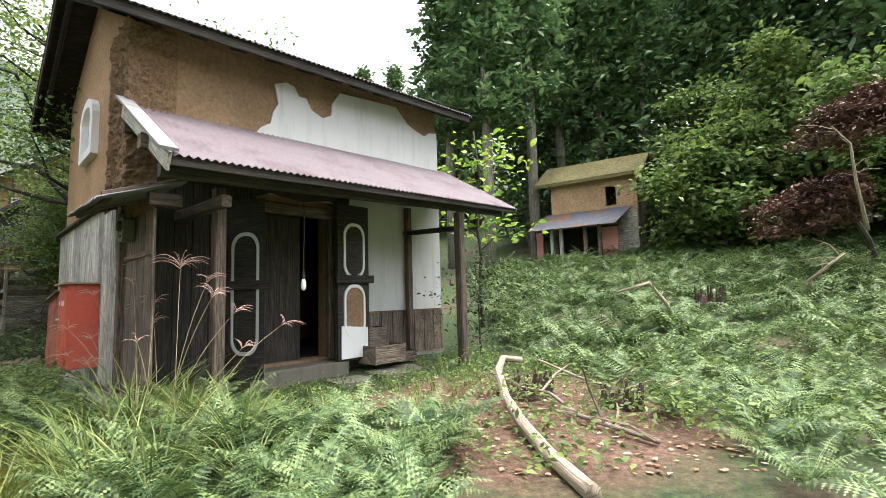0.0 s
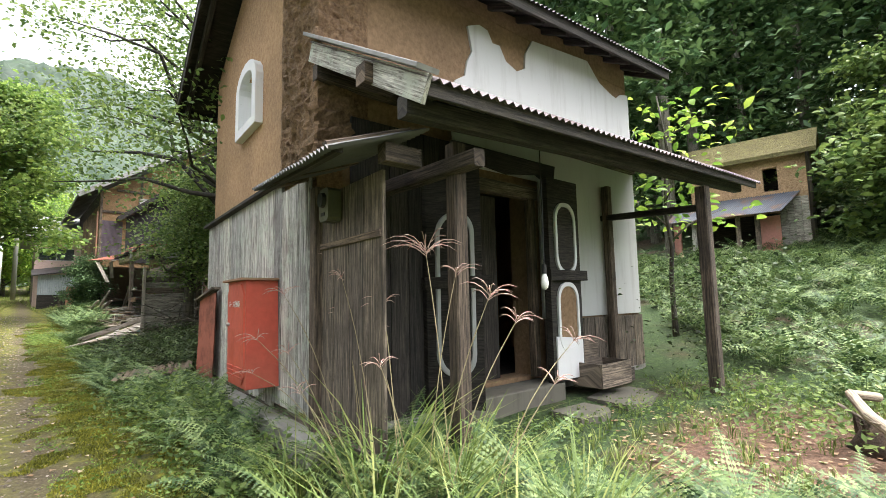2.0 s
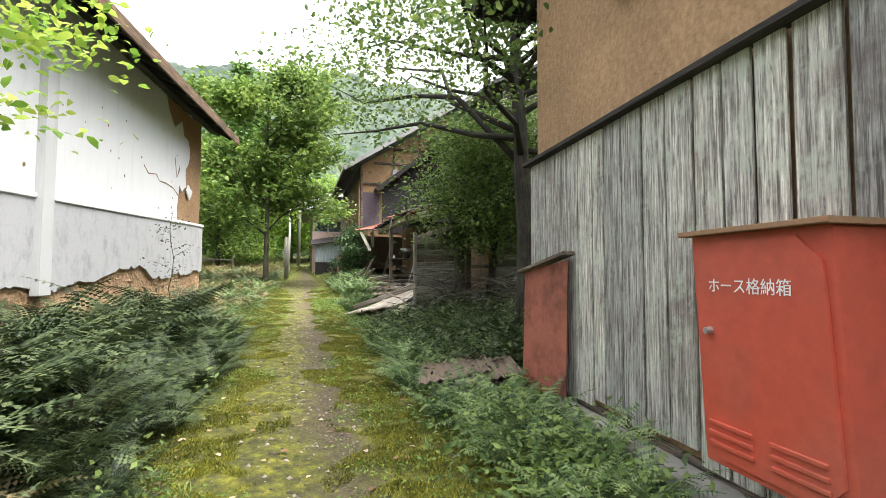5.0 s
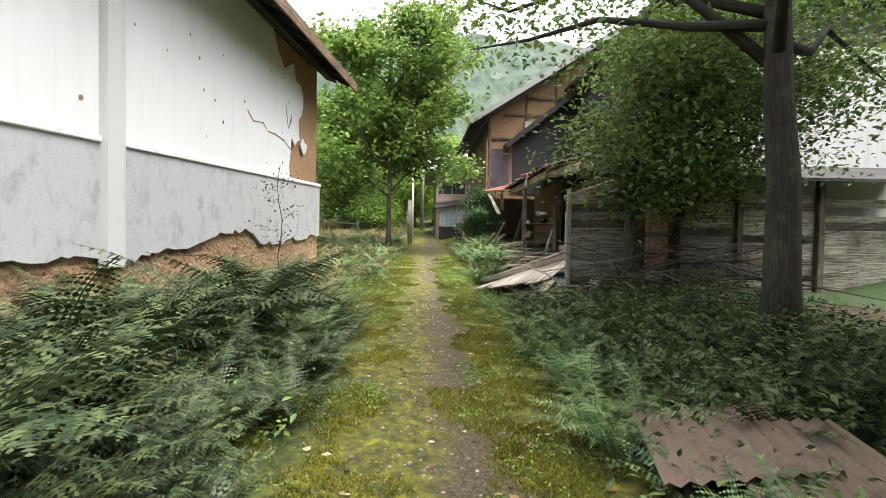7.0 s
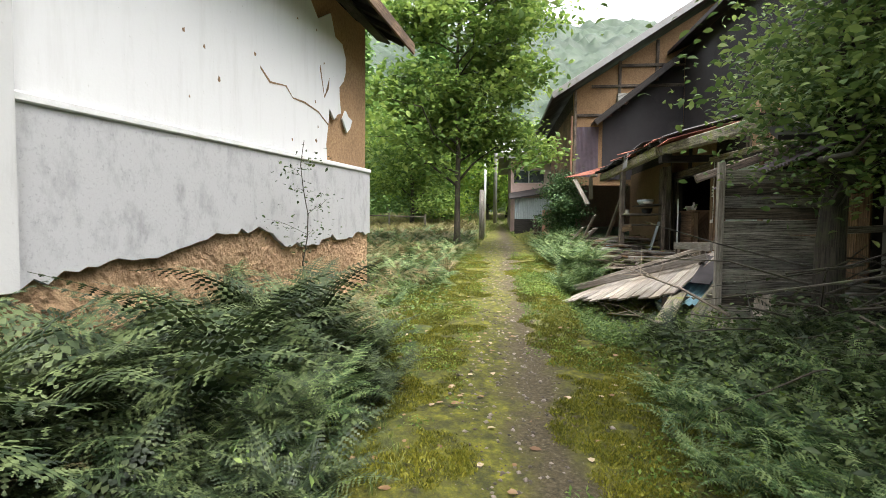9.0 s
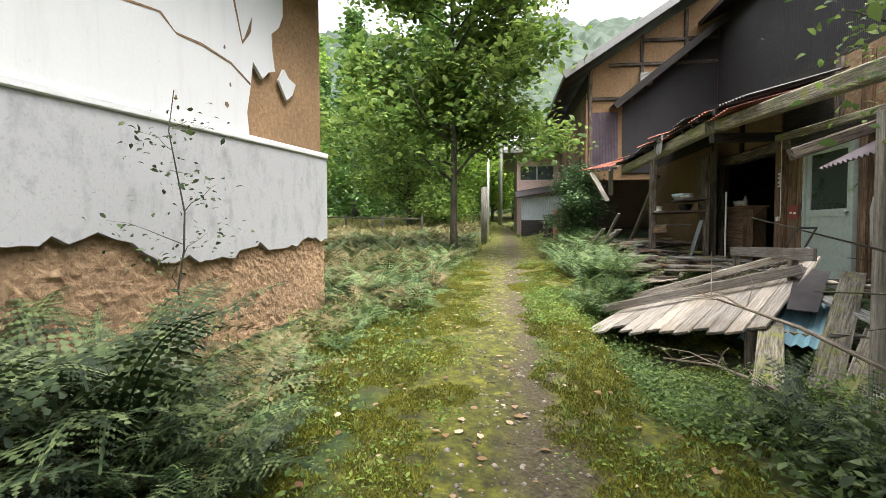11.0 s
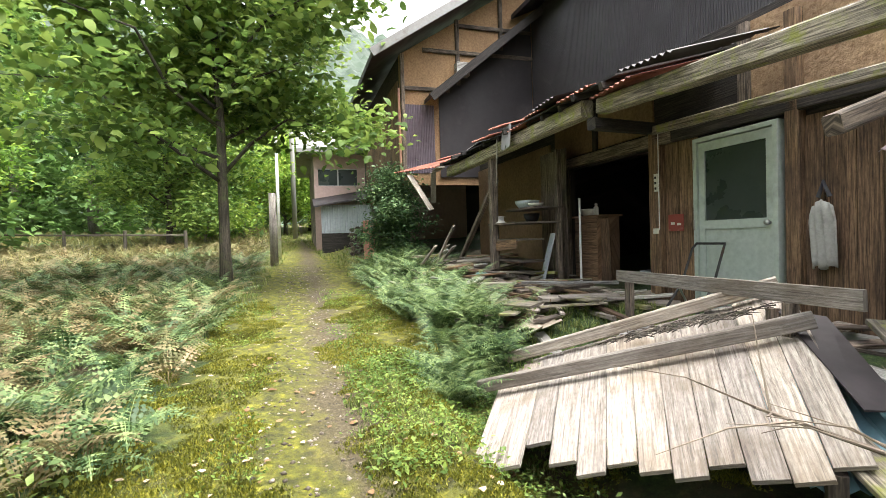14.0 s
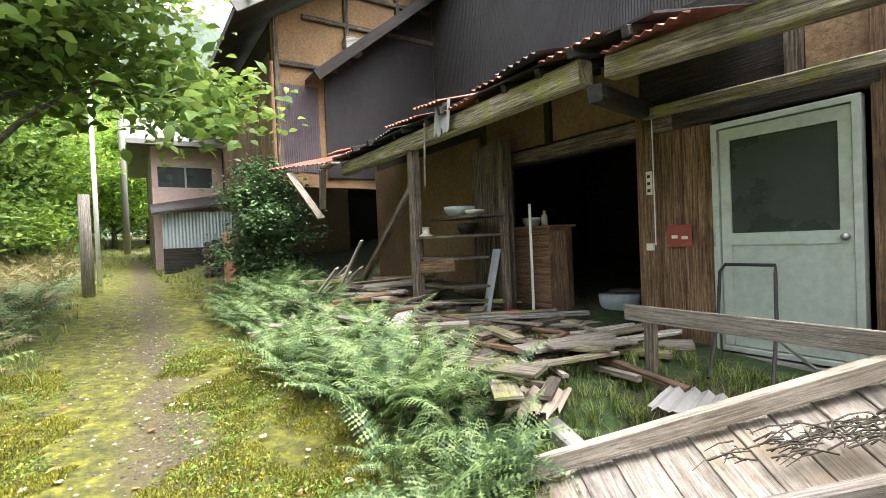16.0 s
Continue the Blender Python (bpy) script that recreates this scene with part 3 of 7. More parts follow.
    inner = [(cv - half + 0.06, sp + 0.05), (cv + half - 0.06, sp + 0.05)] + [(cv + (half - 0.06) * math.cos(a), 4.18 + 0.17 * math.sin(a)) for a in np.linspace(0, math.pi, 9)]
    m = len(outer)
    pts = [(-0.09, v, z) for v, z in outer] + [(-0.09, v, z) for v, z in inner] + [(0.0, v, z) for v, z in outer] + [(0.25, v, z) for v, z in inner]
    fs = []
    for k in range(m):
        j = (k + 1) % m
        fs += [[k, j, m + j, m + k], [k, 2 * m + k, 2 * m + j, j], [m + k, m + j, 3 * m + j, 3 * m + k]]
    win.add(pts, fs)
    w = part("window", win, PLASTER, st, "white plastered arched window frame")
    part("shutter_panel", Build(hut).box((0.12, wv0, wz0), (0.16, wv1, 4.4)), PLASTER, w)
    return st


STORE = make_storehouse()


def make_side_boards():
    v = 4.12
    k = 0
    while v > 0.02:
        w = random.uniform(0.17, 0.25)
        v1 = max(0.0, v - w)
        top = 2.69 if v > 0.8 else 2.6
        low = 0.61 + random.uniform(-0.04, 0.05)
        b = Build(hut).beam((-0.045 - 0.008 * random.random(), (v + v1) / 2, low), (-0.05, (v + v1) / 2 + random.uniform(-0.008, 0.008), top), 0.03, v - v1 - random.uniform(0.016, 0.03), up=(0, 1, 0), chamfer=0.25)
        part("plank", b, WOOD_SILVER, STORE)
        v = v1
    part("board_trim", Build(hut).beam((-0.08, 4.16, 2.72), (-0.08, 0.1, 2.70), 0.11, 0.04), WOOD_BLACK, STORE)
    part("sill_beam", Build(hut).beam((0.02, 4.1, 0.54), (0.02, -1.25, 0.54), 0.1, 0.1), WOOD_DARK, STORE)
    part("plinth", Build(hut).beam((-0.09, 4.2, 0.36), (-0.1, -0.3, 0.38), 0.2, 0.34, chamfer=0.08), CONCRETE, STORE, "low mortar plinth under the boards")
    # lean corrugated sheet at the far end
    b = Build(hut).sheet((-0.2, 4.0, 0.5), (0.04, -0.85, 0.1), (0.02, -0.02, 1.12), 11, 0.012)
    s = single("corrugated_sheet", b, TIN_RUST, "rusty corrugated tin sheet leaning on the boarded wall", "sheet")
    single("sheet_cap", Build(hut).beam((-0.19, 4.02, 1.62), (-0.15, 3.1, 1.77), 0.12, 0.03), WOOD_DARK, "dark weathered batten capping the tin sheet", "batten")


make_side_boards()


STONE_DARK = plaster("damp_mortar", (0.12, 0.11, 0.09), (0.05, 0.048, 0.035), 0.9)
TIN_GREYDARK = painted("dark_zinc_tin", (0.09, 0.088, 0.09), (0.05, 0.045, 0.042), 0.6, 0.0, 2.0)


def make_porch():
    po = thing("porch", hut(2.6, -0.9, 0.45), "timber porch with a faded maroon corrugated roof", "porch")

    def sag(u, v, z):
        """The porch roof hangs lower at its end by the path."""
        return hut(u, v, z + 0.1 + 0.04 * u)

    for u, v, z0, z1, s in ((0.6, -1.18, 0.3, 2.68, 0.12), (4.2, -1.5, 0.3, 2.8, 0.13), (4.36, -0.12, 0.5, 3.1, 0.11)):
        part("post", Build(hut).post(u, v, z0, z1, s, s), WOOD_SHADE, po)
    # beams and rafters coloured near-black for the gloom under the porch roof
    part("eave_beam", Build(sag).beam((-0.05, -1.45, 2.62), (5.35, -1.5, 2.64), 0.11, 0.14), WOOD_BLACK, po)
    part("wall_beam", Build(hut).beam((-0.05, -0.06, 3.5), (5.25, -0.06, 3.5), 0.1, 0.14), WOOD_SHADE, po)
    part("tie_beam", Build(hut).beam((4.2, -1.5, 2.56), (4.36, 0.0, 2.66), 0.08, 0.08), WOOD_BLACK, po)
    part("tie_beam", Build(hut).beam((0.55, -1.5, 2.5), (0.55, 0.05, 2.54), 0.1, 0.12), WOOD_SHADE, po)
    for k in range(9):
        u = 0.05 + k * 0.64
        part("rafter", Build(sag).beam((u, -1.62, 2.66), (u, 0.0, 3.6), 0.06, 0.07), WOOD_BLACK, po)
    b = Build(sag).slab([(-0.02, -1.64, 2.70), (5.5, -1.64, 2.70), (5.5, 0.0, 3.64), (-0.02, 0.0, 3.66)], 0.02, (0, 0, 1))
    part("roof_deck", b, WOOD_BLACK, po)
    b = Build(sag).sheet((-0.06, -1.72, 2.70), (5.66, 0, -0.02), (0, 1.76, 1.02), 72, 0.014)
    part("roof_sheet", b, TIN_PINK, po, "faded maroon corrugated tin")
    part("barge_board", Build(hut).beam((-0.04, -1.7, 2.735), (-0.04, 0.04, 3.73), 0.03, 0.17), WOOD_SILVER, po, "silvered barge board")
    part("ridge_cap", Build(hut).beam((-0.05, -1.73, 2.84), (-0.05, 0.02, 3.86), 0.16, 0.03), TIN_GREY, po)
    part("eave_board", Build(sag).beam((-0.02, -1.67, 2.66), (5.5, -1.67, 2.66), 0.03, 0.1), WOOD_BLACK, po)
    part("bracket_end", Build(hut).box((-0.08, -1.3, 2.42), (0.2, -1.2, 2.54)), WOOD_SHADE, po)
    part("bracket_end", Build(hut).box((-0.12, -1.1, 3.0), (0.16, -0.97, 3.14)), WOOD_SHADE, po)
    # small roof over the side
    b = Build(hut).sheet((-0.5, 0.13, 2.46), (0, -1.5, -0.05), (0.72, 0, 0.26), 27, 0.014)
    part("side_roof_sheet", b, TIN_GREYDARK, po, "grey corrugated tin")
    for v in (0.05, -0.35, -0.75, -1.15):
        part("side_rafter", Build(hut).beam((-0.42, v, 2.48), (0.2, v, 2.7), 0.06, 0.06), WOOD_SHADE, po)
    part("side_batten", Build(hut).beam((-0.4, 0.12, 2.47), (-0.4, -1.3, 2.43), 0.05, 0.05), WOOD_BLACK, po)
    # boarded end wall
    v = -0.02
    for w in (0.1, 0.22, 0.26, 0.24, 0.27):
        b = Build(hut).beam((0.02, v - w / 2, 0.5), (0.02, v - w / 2, 2.42), 0.03, w - 0.008, up=(0, 1, 0), chamfer=0.15)
        part("plank", b, WOOD_DARK, po)
        v -= w
    part("rail", Build(hut).beam((-0.0, -0.1, 2.0), (-0.0, -1.1, 2.0), 0.03, 0.05), WOOD_SHADE, po)
    part("corner_post", Build(hut).post(0.0, -0.05, 0.45, 2.5, 0.12, 0.12), WOOD_SHADE, po)
    part("corner_board", Build(hut).box((-0.03, -0.02, 0.5), (0.3, 0.0, 2.5)), WOOD_SHADE, po)
    # doorway
    part("door_frame", Build(hut).box((1.5, -0.14, 2.72), (2.78, -0.03, 2.86)), WOOD_DARK, po, "weathered timber lintel")
    for u in (1.55, 2.7):
        part("jamb", Build(hut).post(u, -0.08, 0.66, 2.72, 0.1, 0.1), WOOD_SHADE, po)
    # the doorway's darkness is put into this panel's near-black
    part("door_panel", Build(hut).post(1.95, 0.14, 0.66, 2.74, 0.7, 0.04), WOOD_BLACK, po, "sliding door standing shut, blackened for the dark interior")
    part("arched_board", Build(hut).slab([(1.35, -0.3, 2.86), (1.62, -0.3, 2.95), (2.1, -0.3, 2.9), (2.6, -0.3, 2.97), (2.9, -0.3, 2.86), (2.95, -0.3, 3.12), (1.3, -0.3, 3.12)], 0.04, (0, 1, 0)), WOOD_BLACK, po)
    part("step", Build(hut).box((1.3, -0.42, 0.2), (2.8, -0.02, 0.62), 0.03), STONE_DARK, po, "grey mortar step under the door")
    return po


make_porch()


def rounded(cu, cz, w, h, notch=0.06, n=6):
    """The outline of a tall panel with arched ends and small shoulders."""
    out = []
    for sx, sz, a0 in ((1, -1, -90), (1, 1, 0), (-1, 1, 90), (-1, -1, 180)):
        for k in range(n + 1):
            a = radians(a0 + 90 * k / n)
            out.append((cu + sx * (w / 2 - w * 0.42) + w * 0.42 * math.cos(a), cz + sz * (h / 2 - w * 0.3) + w * 0.3 * math.sin(a)))
    return out


def make_shutter(name, u0, u1, v0, v1, z0, z1, label, lower):
    """A thick swung-back plaster door leaf with two arched panels."""
    d = thing(name, hut((u0 + u1) / 2, (v0 + v1) / 2, z0), label, "shutter", "storehouse shutters")

    def face(s, dz, z):
        return hut(u0 + (u1 - u0) * s, v0 + (v1 - v0) * s - dz, z)

    w = math.hypot(u1 - u0, v1 - v0)
    b = Build(face).slab([(0, 0, z0), (1, 0, z0), (1, 0, z1), (0, 0, z1)], 0.09, (0, -1, 0))
    part("leaf", b, WOOD_BLACK, d)
    h = z1 - z0
    for zc, hh, mat in ((z0 + h * 0.70, h * 0.36, WOOD_BLACK), (z0 + h * 0.31, h * 0.34, lower)) if lower is MUD_DARK else ((z0 + h * 0.47, h * 0.68, WOOD_BLACK),):
        out, inn = rounded(0.5, zc, 0.68, hh), rounded(0.5, zc, 0.56, hh - 0.09)
        m = len(out)
        pts = [(s, 0.002, z) for s, z in out] + [(s, 0.03, z) for s, z in out] + [(s, 0.03, z) for s, z in inn] + [(s, 0.002, z) for s, z in inn]
        fs = []
        for k in range(m):
            j = (k + 1) % m
            fs += [[k, j, m + j, m + k], [m + k, m + j, 2 * m + j, 2 * m + k], [2 * m + k, 2 * m + j, 3 * m + j, 3 * m + k]]
        part("panel_moulding", Build(face).add(pts, fs), PLASTER if lower is MUD_DARK else PLASTER_SOFT, d, "white plaster moulding")
        part("panel", Build(face).slab([(s, 0.004, z) for s, z in inn], 0.008, (0, 1, 0)), mat, d)
    if lower is MUD_DARK:
        part("bottom_plaster", Build(face).slab([(0.08, 0.004, z0 + 0.03), (0.92, 0.004, z0 + 0.03), (0.92, 0.004, z0 + h * 0.2), (0.08, 0.004, z0 + h * 0.22)], 0.02, (0, 1, 0)), PLASTER, d)
    part("lock_rail", Build(face).box((-0.1, 0.0, z0 + h * 0.49), (1.1, 0.06, z0 + h * 0.54)), WOOD_BLACK, d)


make_shutter("shutter", 2.62, 3.2, -0.42, -0.42, 0.62, 2.92, "thick open door leaf with white moulded panels and bare clay", MUD_DARK)
make_shutter("shutter", 1.08, 1.40, -0.12, -0.58, 0.56, 2.80, "dark open door leaf with one tall white moulding, plaster fallen away", WOOD_BLACK)


def make_hose_box():
    u0, u1, v0, v1, z0, z1 = -0.365, -0.07, 0.75, 1.40, 0.80, 1.77

    def lean(u, v, z):
        """The box has slipped askew on its fixings."""
        return hut(u, v + 0.068 * (z - 1.3), z)

    bx = thing("hose_box", hut((u0 + u1) / 2, (v0 + v1) / 2, z0), "faded red steel hose box fixed to the boards", "hose box")
    part("body", Build(lean).box((u0, v0, z0), (u1, v1, z1), 0.01), RED_PAINT, bx)
    part("lid", Build(lean).beam(((u0 + u1) / 2 - 0.02, v0 - 0.03, z1 + 0.012), ((u0 + u1) / 2 - 0.02, v1 + 0.03, z1 + 0.012), u1 - u0 + 0.07, 0.022), RUST_TOP, bx, "rust-brown lid")
    door = part("door", Build(lean).box((u0 - 0.014, v0 + 0.035, z0 + 0.03), (u0 - 0.001, v1 - 0.02, z1 - 0.03), 0.15), RED_PAINT, bx)
    for v in (v0 + 0.08, v0 + 0.38):
        for k in range(3):
            z = z0 + 0.09 + k * 0.042
            part("louvre", Build(lean).beam((u0 - 0.018, v, z + 0.0), (u0 - 0.018, v + 0.22, z), 0.016, 0.016), RED_PAINT, door)
    part("knob", Build(lean).tube([(u0 - 0.015, v1 - 0.09, z0 + 0.56), (u0 - 0.045, v1 - 0.09, z0 + 0.56)], [0.018, 0.014], 10), STEEL, door, "small steel knob")
    cu = bpy.data.curves.new("lettering", "FONT")
    cu.body, cu.size, cu.extrude, cu.align_x = "ホース格納箱", 0.067, 0.0006, "CENTER"
    tmp = bpy.data.objects.new("lettering", cu)
    scene.collection.objects.link(tmp)
    bpy.context.view_layer.update()
    me = bpy.data.meshes.new_from_object(tmp)
    bpy.data.objects.remove(tmp)
    ob = new("lettering", me)
    ob.data.materials.append(WHITE_PAINT)
    o = Vector(lean(u0 - 0.017, (v0 + v1) / 2 + 0.03, z1 - 0.24)) - bx.location
    right = (Vector(hut(0, -1, 0)) - Vector(hut(0, 0, 0))).normalized()
    out = right.cross(Vector((0, 0, 1)))
    m = Matrix((right, Vector((0, 0, 1)), out)).transposed().to_4x4()
    ob.matrix_basis = Matrix.Translation(o) @ m
    ob.parent = bx
    ob["label"] = "white painted lettering"


WHITE_PAINT = painted("white_paint", (0.78, 0.78, 0.76), (0.5, 0.3, 0.25), 0.6, 0.0, 12)
RUST_TOP = painted("rusted_lid", (0.26, 0.15, 0.085), (0.36, 0.09, 0.05), 0.85, 0.0, 7)
make_hose_box()


def make_meter():
    mt = thing("electric_meter", hut(-0.1, -0.42, 2.1), "old olive electric meter on the boarded wall", "meter")
    # olive darkened for the shade below the small side roof
    cream = painted("shaded_olive_enamel", (0.07, 0.07, 0.036), (0.05, 0.045, 0.025), 0.4, 0.0, 6)
    part("case", Build(hut).box((-0.12, -0.51, 2.16), (-0.01, -0.34, 2.41), 0.15), cream, mt)
    part("dial", Build(hut).tube([(-0.12, -0.42, 2.32), (-0.15, -0.42, 2.32)], [0.058, 0.054], 14), IRON, mt)
    part("slot", Build(hut).box((-0.128, -0.45, 2.2), (-0.121, -0.39, 2.225)), IRON, mt)


make_meter()


def make_bulb():
    lb = thing("light_bulb", hut(1.62, -1.15, 1.62), "clear light bulb hanging on a flex from the porch roof", "light bulb")
    part("flex", Build(hut).tube([(1.62, -1.15, 3.1), (1.63, -1.15, 2.4), (1.62, -1.15, 1.82)], [0.006] * 3, 5), IRON, lb)
    part("socket", Build(hut).tube([(1.62, -1.15, 1.84), (1.62, -1.15, 1.76)], [0.02, 0.024], 8), IRON, lb)
    part("glass", Build(hut).tube([(1.62, -1.15, 1.76), (1.62, -1.15, 1.72), (1.62, -1.15, 1.68), (1.62, -1.15, 1.64), (1.62, -1.15, 1.62)], [0.016, 0.03, 0.036, 0.028, 0.006], 10), WHITE_PAINT, lb, smooth=True)


make_bulb()


# ---- the white storehouse on the other side ----
def make_white_store():
    ws = thing("white_storehouse", white(-4, -2.5, 0.5), "white plastered storehouse with grey mortar band and crumbling clay base", "storehouse")
    part("wall", Build(white).box((-12.0, -0.3, 0.0), (0, -0.03, 5.35)), MUD, ws)
    part("end_wall", Build(white).box((-0.3, -5.0, 0.0), (0, -0.3, 5.35)), MUD, ws)
    part("back_wall", Build(white).box((-12.0, -5.0, 0.0), (-11.7, -0.3, 5.35)).box((-11.7, -5.0, 0), (-0.3, -4.7, 5.35)), MUD, ws)
    part("clay_base", Build(white).box((-12.0, -0.3, -0.1), (0.02, -0.06, 1.75), 0.02), MUD_PALE, ws)
    nu, nz = 260, 46
    pts = []
    for j in range(nz):
        for i in range(nu):
            u, z = 0.02 - 9.5 * i / (nu - 1), 0.05 + 1.7 * j / (nz - 1)
            pts.append((u, 0.0 + 0.012 * noise.noise((u * 3, z * 3, 1)) + 0.018 * noise.noise((u * 11, z * 14, 2)) + 0.016 * noise.noise((u * 24, z * 28, 5)), z))
    fs = [[j * nu + i, j * nu + i + 1, (j + 1) * nu + i + 1, (j + 1) * nu + i] for j in range(nz - 1) for i in range(nu - 1)]
    part("clay_face", Build(white).add(pts, fs), MUD_PALE, ws, "pale crumbling clay, lumpy and pitted")
    part("clay_corner", Build(white).box((0.0, -0.06, -0.1), (0.018, -0.015, 1.75)), MUD_PALE, ws)
    # band and upper plaster with broken lower edges
    rag, x = [], -12.0
    prof = [(-12, 1.5), (-6.5, 1.4), (-5.8, 1.34), (-5.5, 1.42), (-5.1, 1.45), (-4.7, 1.5), (-4.3, 1.6), (-3.9, 1.66), (-3.4, 1.71), (-3.1, 1.66), (-2.85, 1.5), (-2.4, 1.5), (-1.9, 1.52), (-1.6, 1.62), (-1.2, 1.55), (-0.8, 1.56), (-0.5, 1.66), (-0.2, 1.62), (0.03, 1.64)]
    while x < 0.03:
        z = next(a[1] + (b[1] - a[1]) * (x - a[0]) / (b[0] - a[0]) for a, b in zip(prof, prof[1:]) if a[0] <= x <= b[0])
        rag.append((x, z + random.uniform(-0.04, 0.04)))
        x += random.uniform(0.06, 0.16)
    rag.append((0.03, 1.64))

    def band(u):
        return 2.34 + 0.034 * (u + 12)

    low = [(u, 0.0, z) for u, z in rag] + [(0.03, 0.0, band(0)), (-12, 0.0, band(-12))]
    part("mortar_band", Build(white).slab(low, 0.05, (0, 1, 0)), PLASTER_GREY, ws, "rough grey mortar band, broken along its foot")
    up = [(-12, 0, band(-12) + 0.004), (-1.62, 0, band(-1.62) + 0.004), (-1.66, 0, 2.99), (-1.6, 0, 3.25), (-1.55, 0, 3.55), (-1.38, 0, 3.42), (-1.28, 0, 3.52), (-1.15, 0, 3.57), (-1.2, 0, 3.8), (-1.21, 0, 3.97), (-1.06, 0, 4.1), (-0.98, 0, 4.26), (-0.98, 0, 4.5), (-1.1, 0, 4.68), (-1.35, 0, 4.7), (-1.5, 0, 5.0), (-1.9, 0, 4.75), (-2.2, 0, 5.0), (-2.4, 0, 5.33), (-12, 0, 5.33)]
    for crack in (((-1.6, 3.3), (-1.9, 3.42), (-2.3, 3.46), (-2.6, 3.44), (-2.75, 3.55), (-3.1, 3.5), (-3.3, 3.62)), ((-1.84, 4.1), (-1.72, 3.7), (-1.58, 3.84), (-1.56, 4.0))):
        outline = [(u, 0.0405, z + 0.008) for u, z in crack] + [(u + random.uniform(-0.02, 0.02), 0.0405, z - random.uniform(0.006, 0.03)) for u, z in reversed(crack)]
        part("crack", Build(white).slab(outline, 0.004, (0, 1, 0)), MUD_DARK, ws)
    for _ in range(26):
        u, z, r = random.uniform(-7.5, -0.8), random.uniform(2.85, 4.6), random.uniform(0.008, 0.03)
        if u < -1.7:
            part("chip", Build(white).slab([(u + r * math.cos(a) * random.uniform(0.5, 1.2), 0.0405, z + r * math.sin(a) * random.uniform(0.6, 1.6)) for a in np.linspace(0, 5.4, 7)], 0.003, (0, 1, 0)), MUD_DARK, ws)
    part("plaster", Build(white).slab(up, 0.04, (0, 1, 0)), PLASTER, ws, "white lime plaster")
    part("plaster_scrap", Build(white).slab([(-1.06, 0, 3.5), (-0.98, 0, 3.4), (-0.9, 0, 3.31), (-0.78, 0, 3.4), (-0.7, 0, 3.55), (-0.85, 0, 3.58), (-0.95, 0, 3.66)], 0.03, (0, 1, 0)), PLASTER, ws)
    part("band_moulding", Build(white).beam((-12, 0.055, band(-12) + 0.03), (0.03, 0.055, band(0) + 0.03), 0.04, 0.07, chamfer=0.3), PLASTER, ws)
    part("pilaster", Build(white).box((-6.25, 0.03, 1.3), (-6.02, 0.14, 5.33), 0.04), PLASTER_SOFT, ws)
    e0, z0 = 0.72, 5.12
    b = Build(white)
    b.slab([(-12.4, e0, z0), (0.5, e0, z0), (0.5, -2.6, 6.9), (-12.4, -2.6, 6.9)], 0.1, (0, 0, 1))
    b.slab([(-12.4, -5.9, z0), (0.5, -5.9, z0), (0.5, -2.6, 6.9), (-12.4, -2.6, 6.9)], 0.1, (0, 0, 1))
    part("roof", b, WOOD_BLACK, ws)
    part("gable", Build(white).slab([(-0.3, -5.0, 5.35), (-0.3, 0.0, 5.35), (-0.3, -2.6, 6.8)], 0.29, (1, 0, 0)), MUD, ws)
    part("eave_board", Build(white).beam((-12.4, e0 + 0.02, z0 + 0.0), (0.5, e0 + 0.02, z0 + 0.0), 0.04, 0.2), WOOD_BROWN, ws)
    for k in range(20):
        u = -12 + k * 0.64
        part("rafter", Build(white).beam((u, 0.66, z0 - 0.03), (u, -0.3, z0 + 0.5), 0.07, 0.09), WOOD_BLACK, ws)
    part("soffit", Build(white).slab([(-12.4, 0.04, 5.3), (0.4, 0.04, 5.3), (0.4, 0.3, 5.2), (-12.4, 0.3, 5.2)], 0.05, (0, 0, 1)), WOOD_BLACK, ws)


make_white_store()


# ---- the collapsing farmhouse ----
def boards(parent, place, axis0, axis1, fixed, z0, z1, mat, width=(0.16, 0.26), thick=0.025, name="plank", gap=0.006):
    """Upright boards along u from axis0 to axis1 at v = fixed."""
    u = axis0
    while u < axis1 - 0.02:
        w = min(random.uniform(*width), axis1 - u)
        b = Build(place).beam((u + w / 2, fixed + random.uniform(0, 0.006), z0), (u + w / 2, fixed, z1), w - gap, thick, up=(0, 1, 0), chamfer=0.12)
        part(name, b, mat, parent)
        u += w


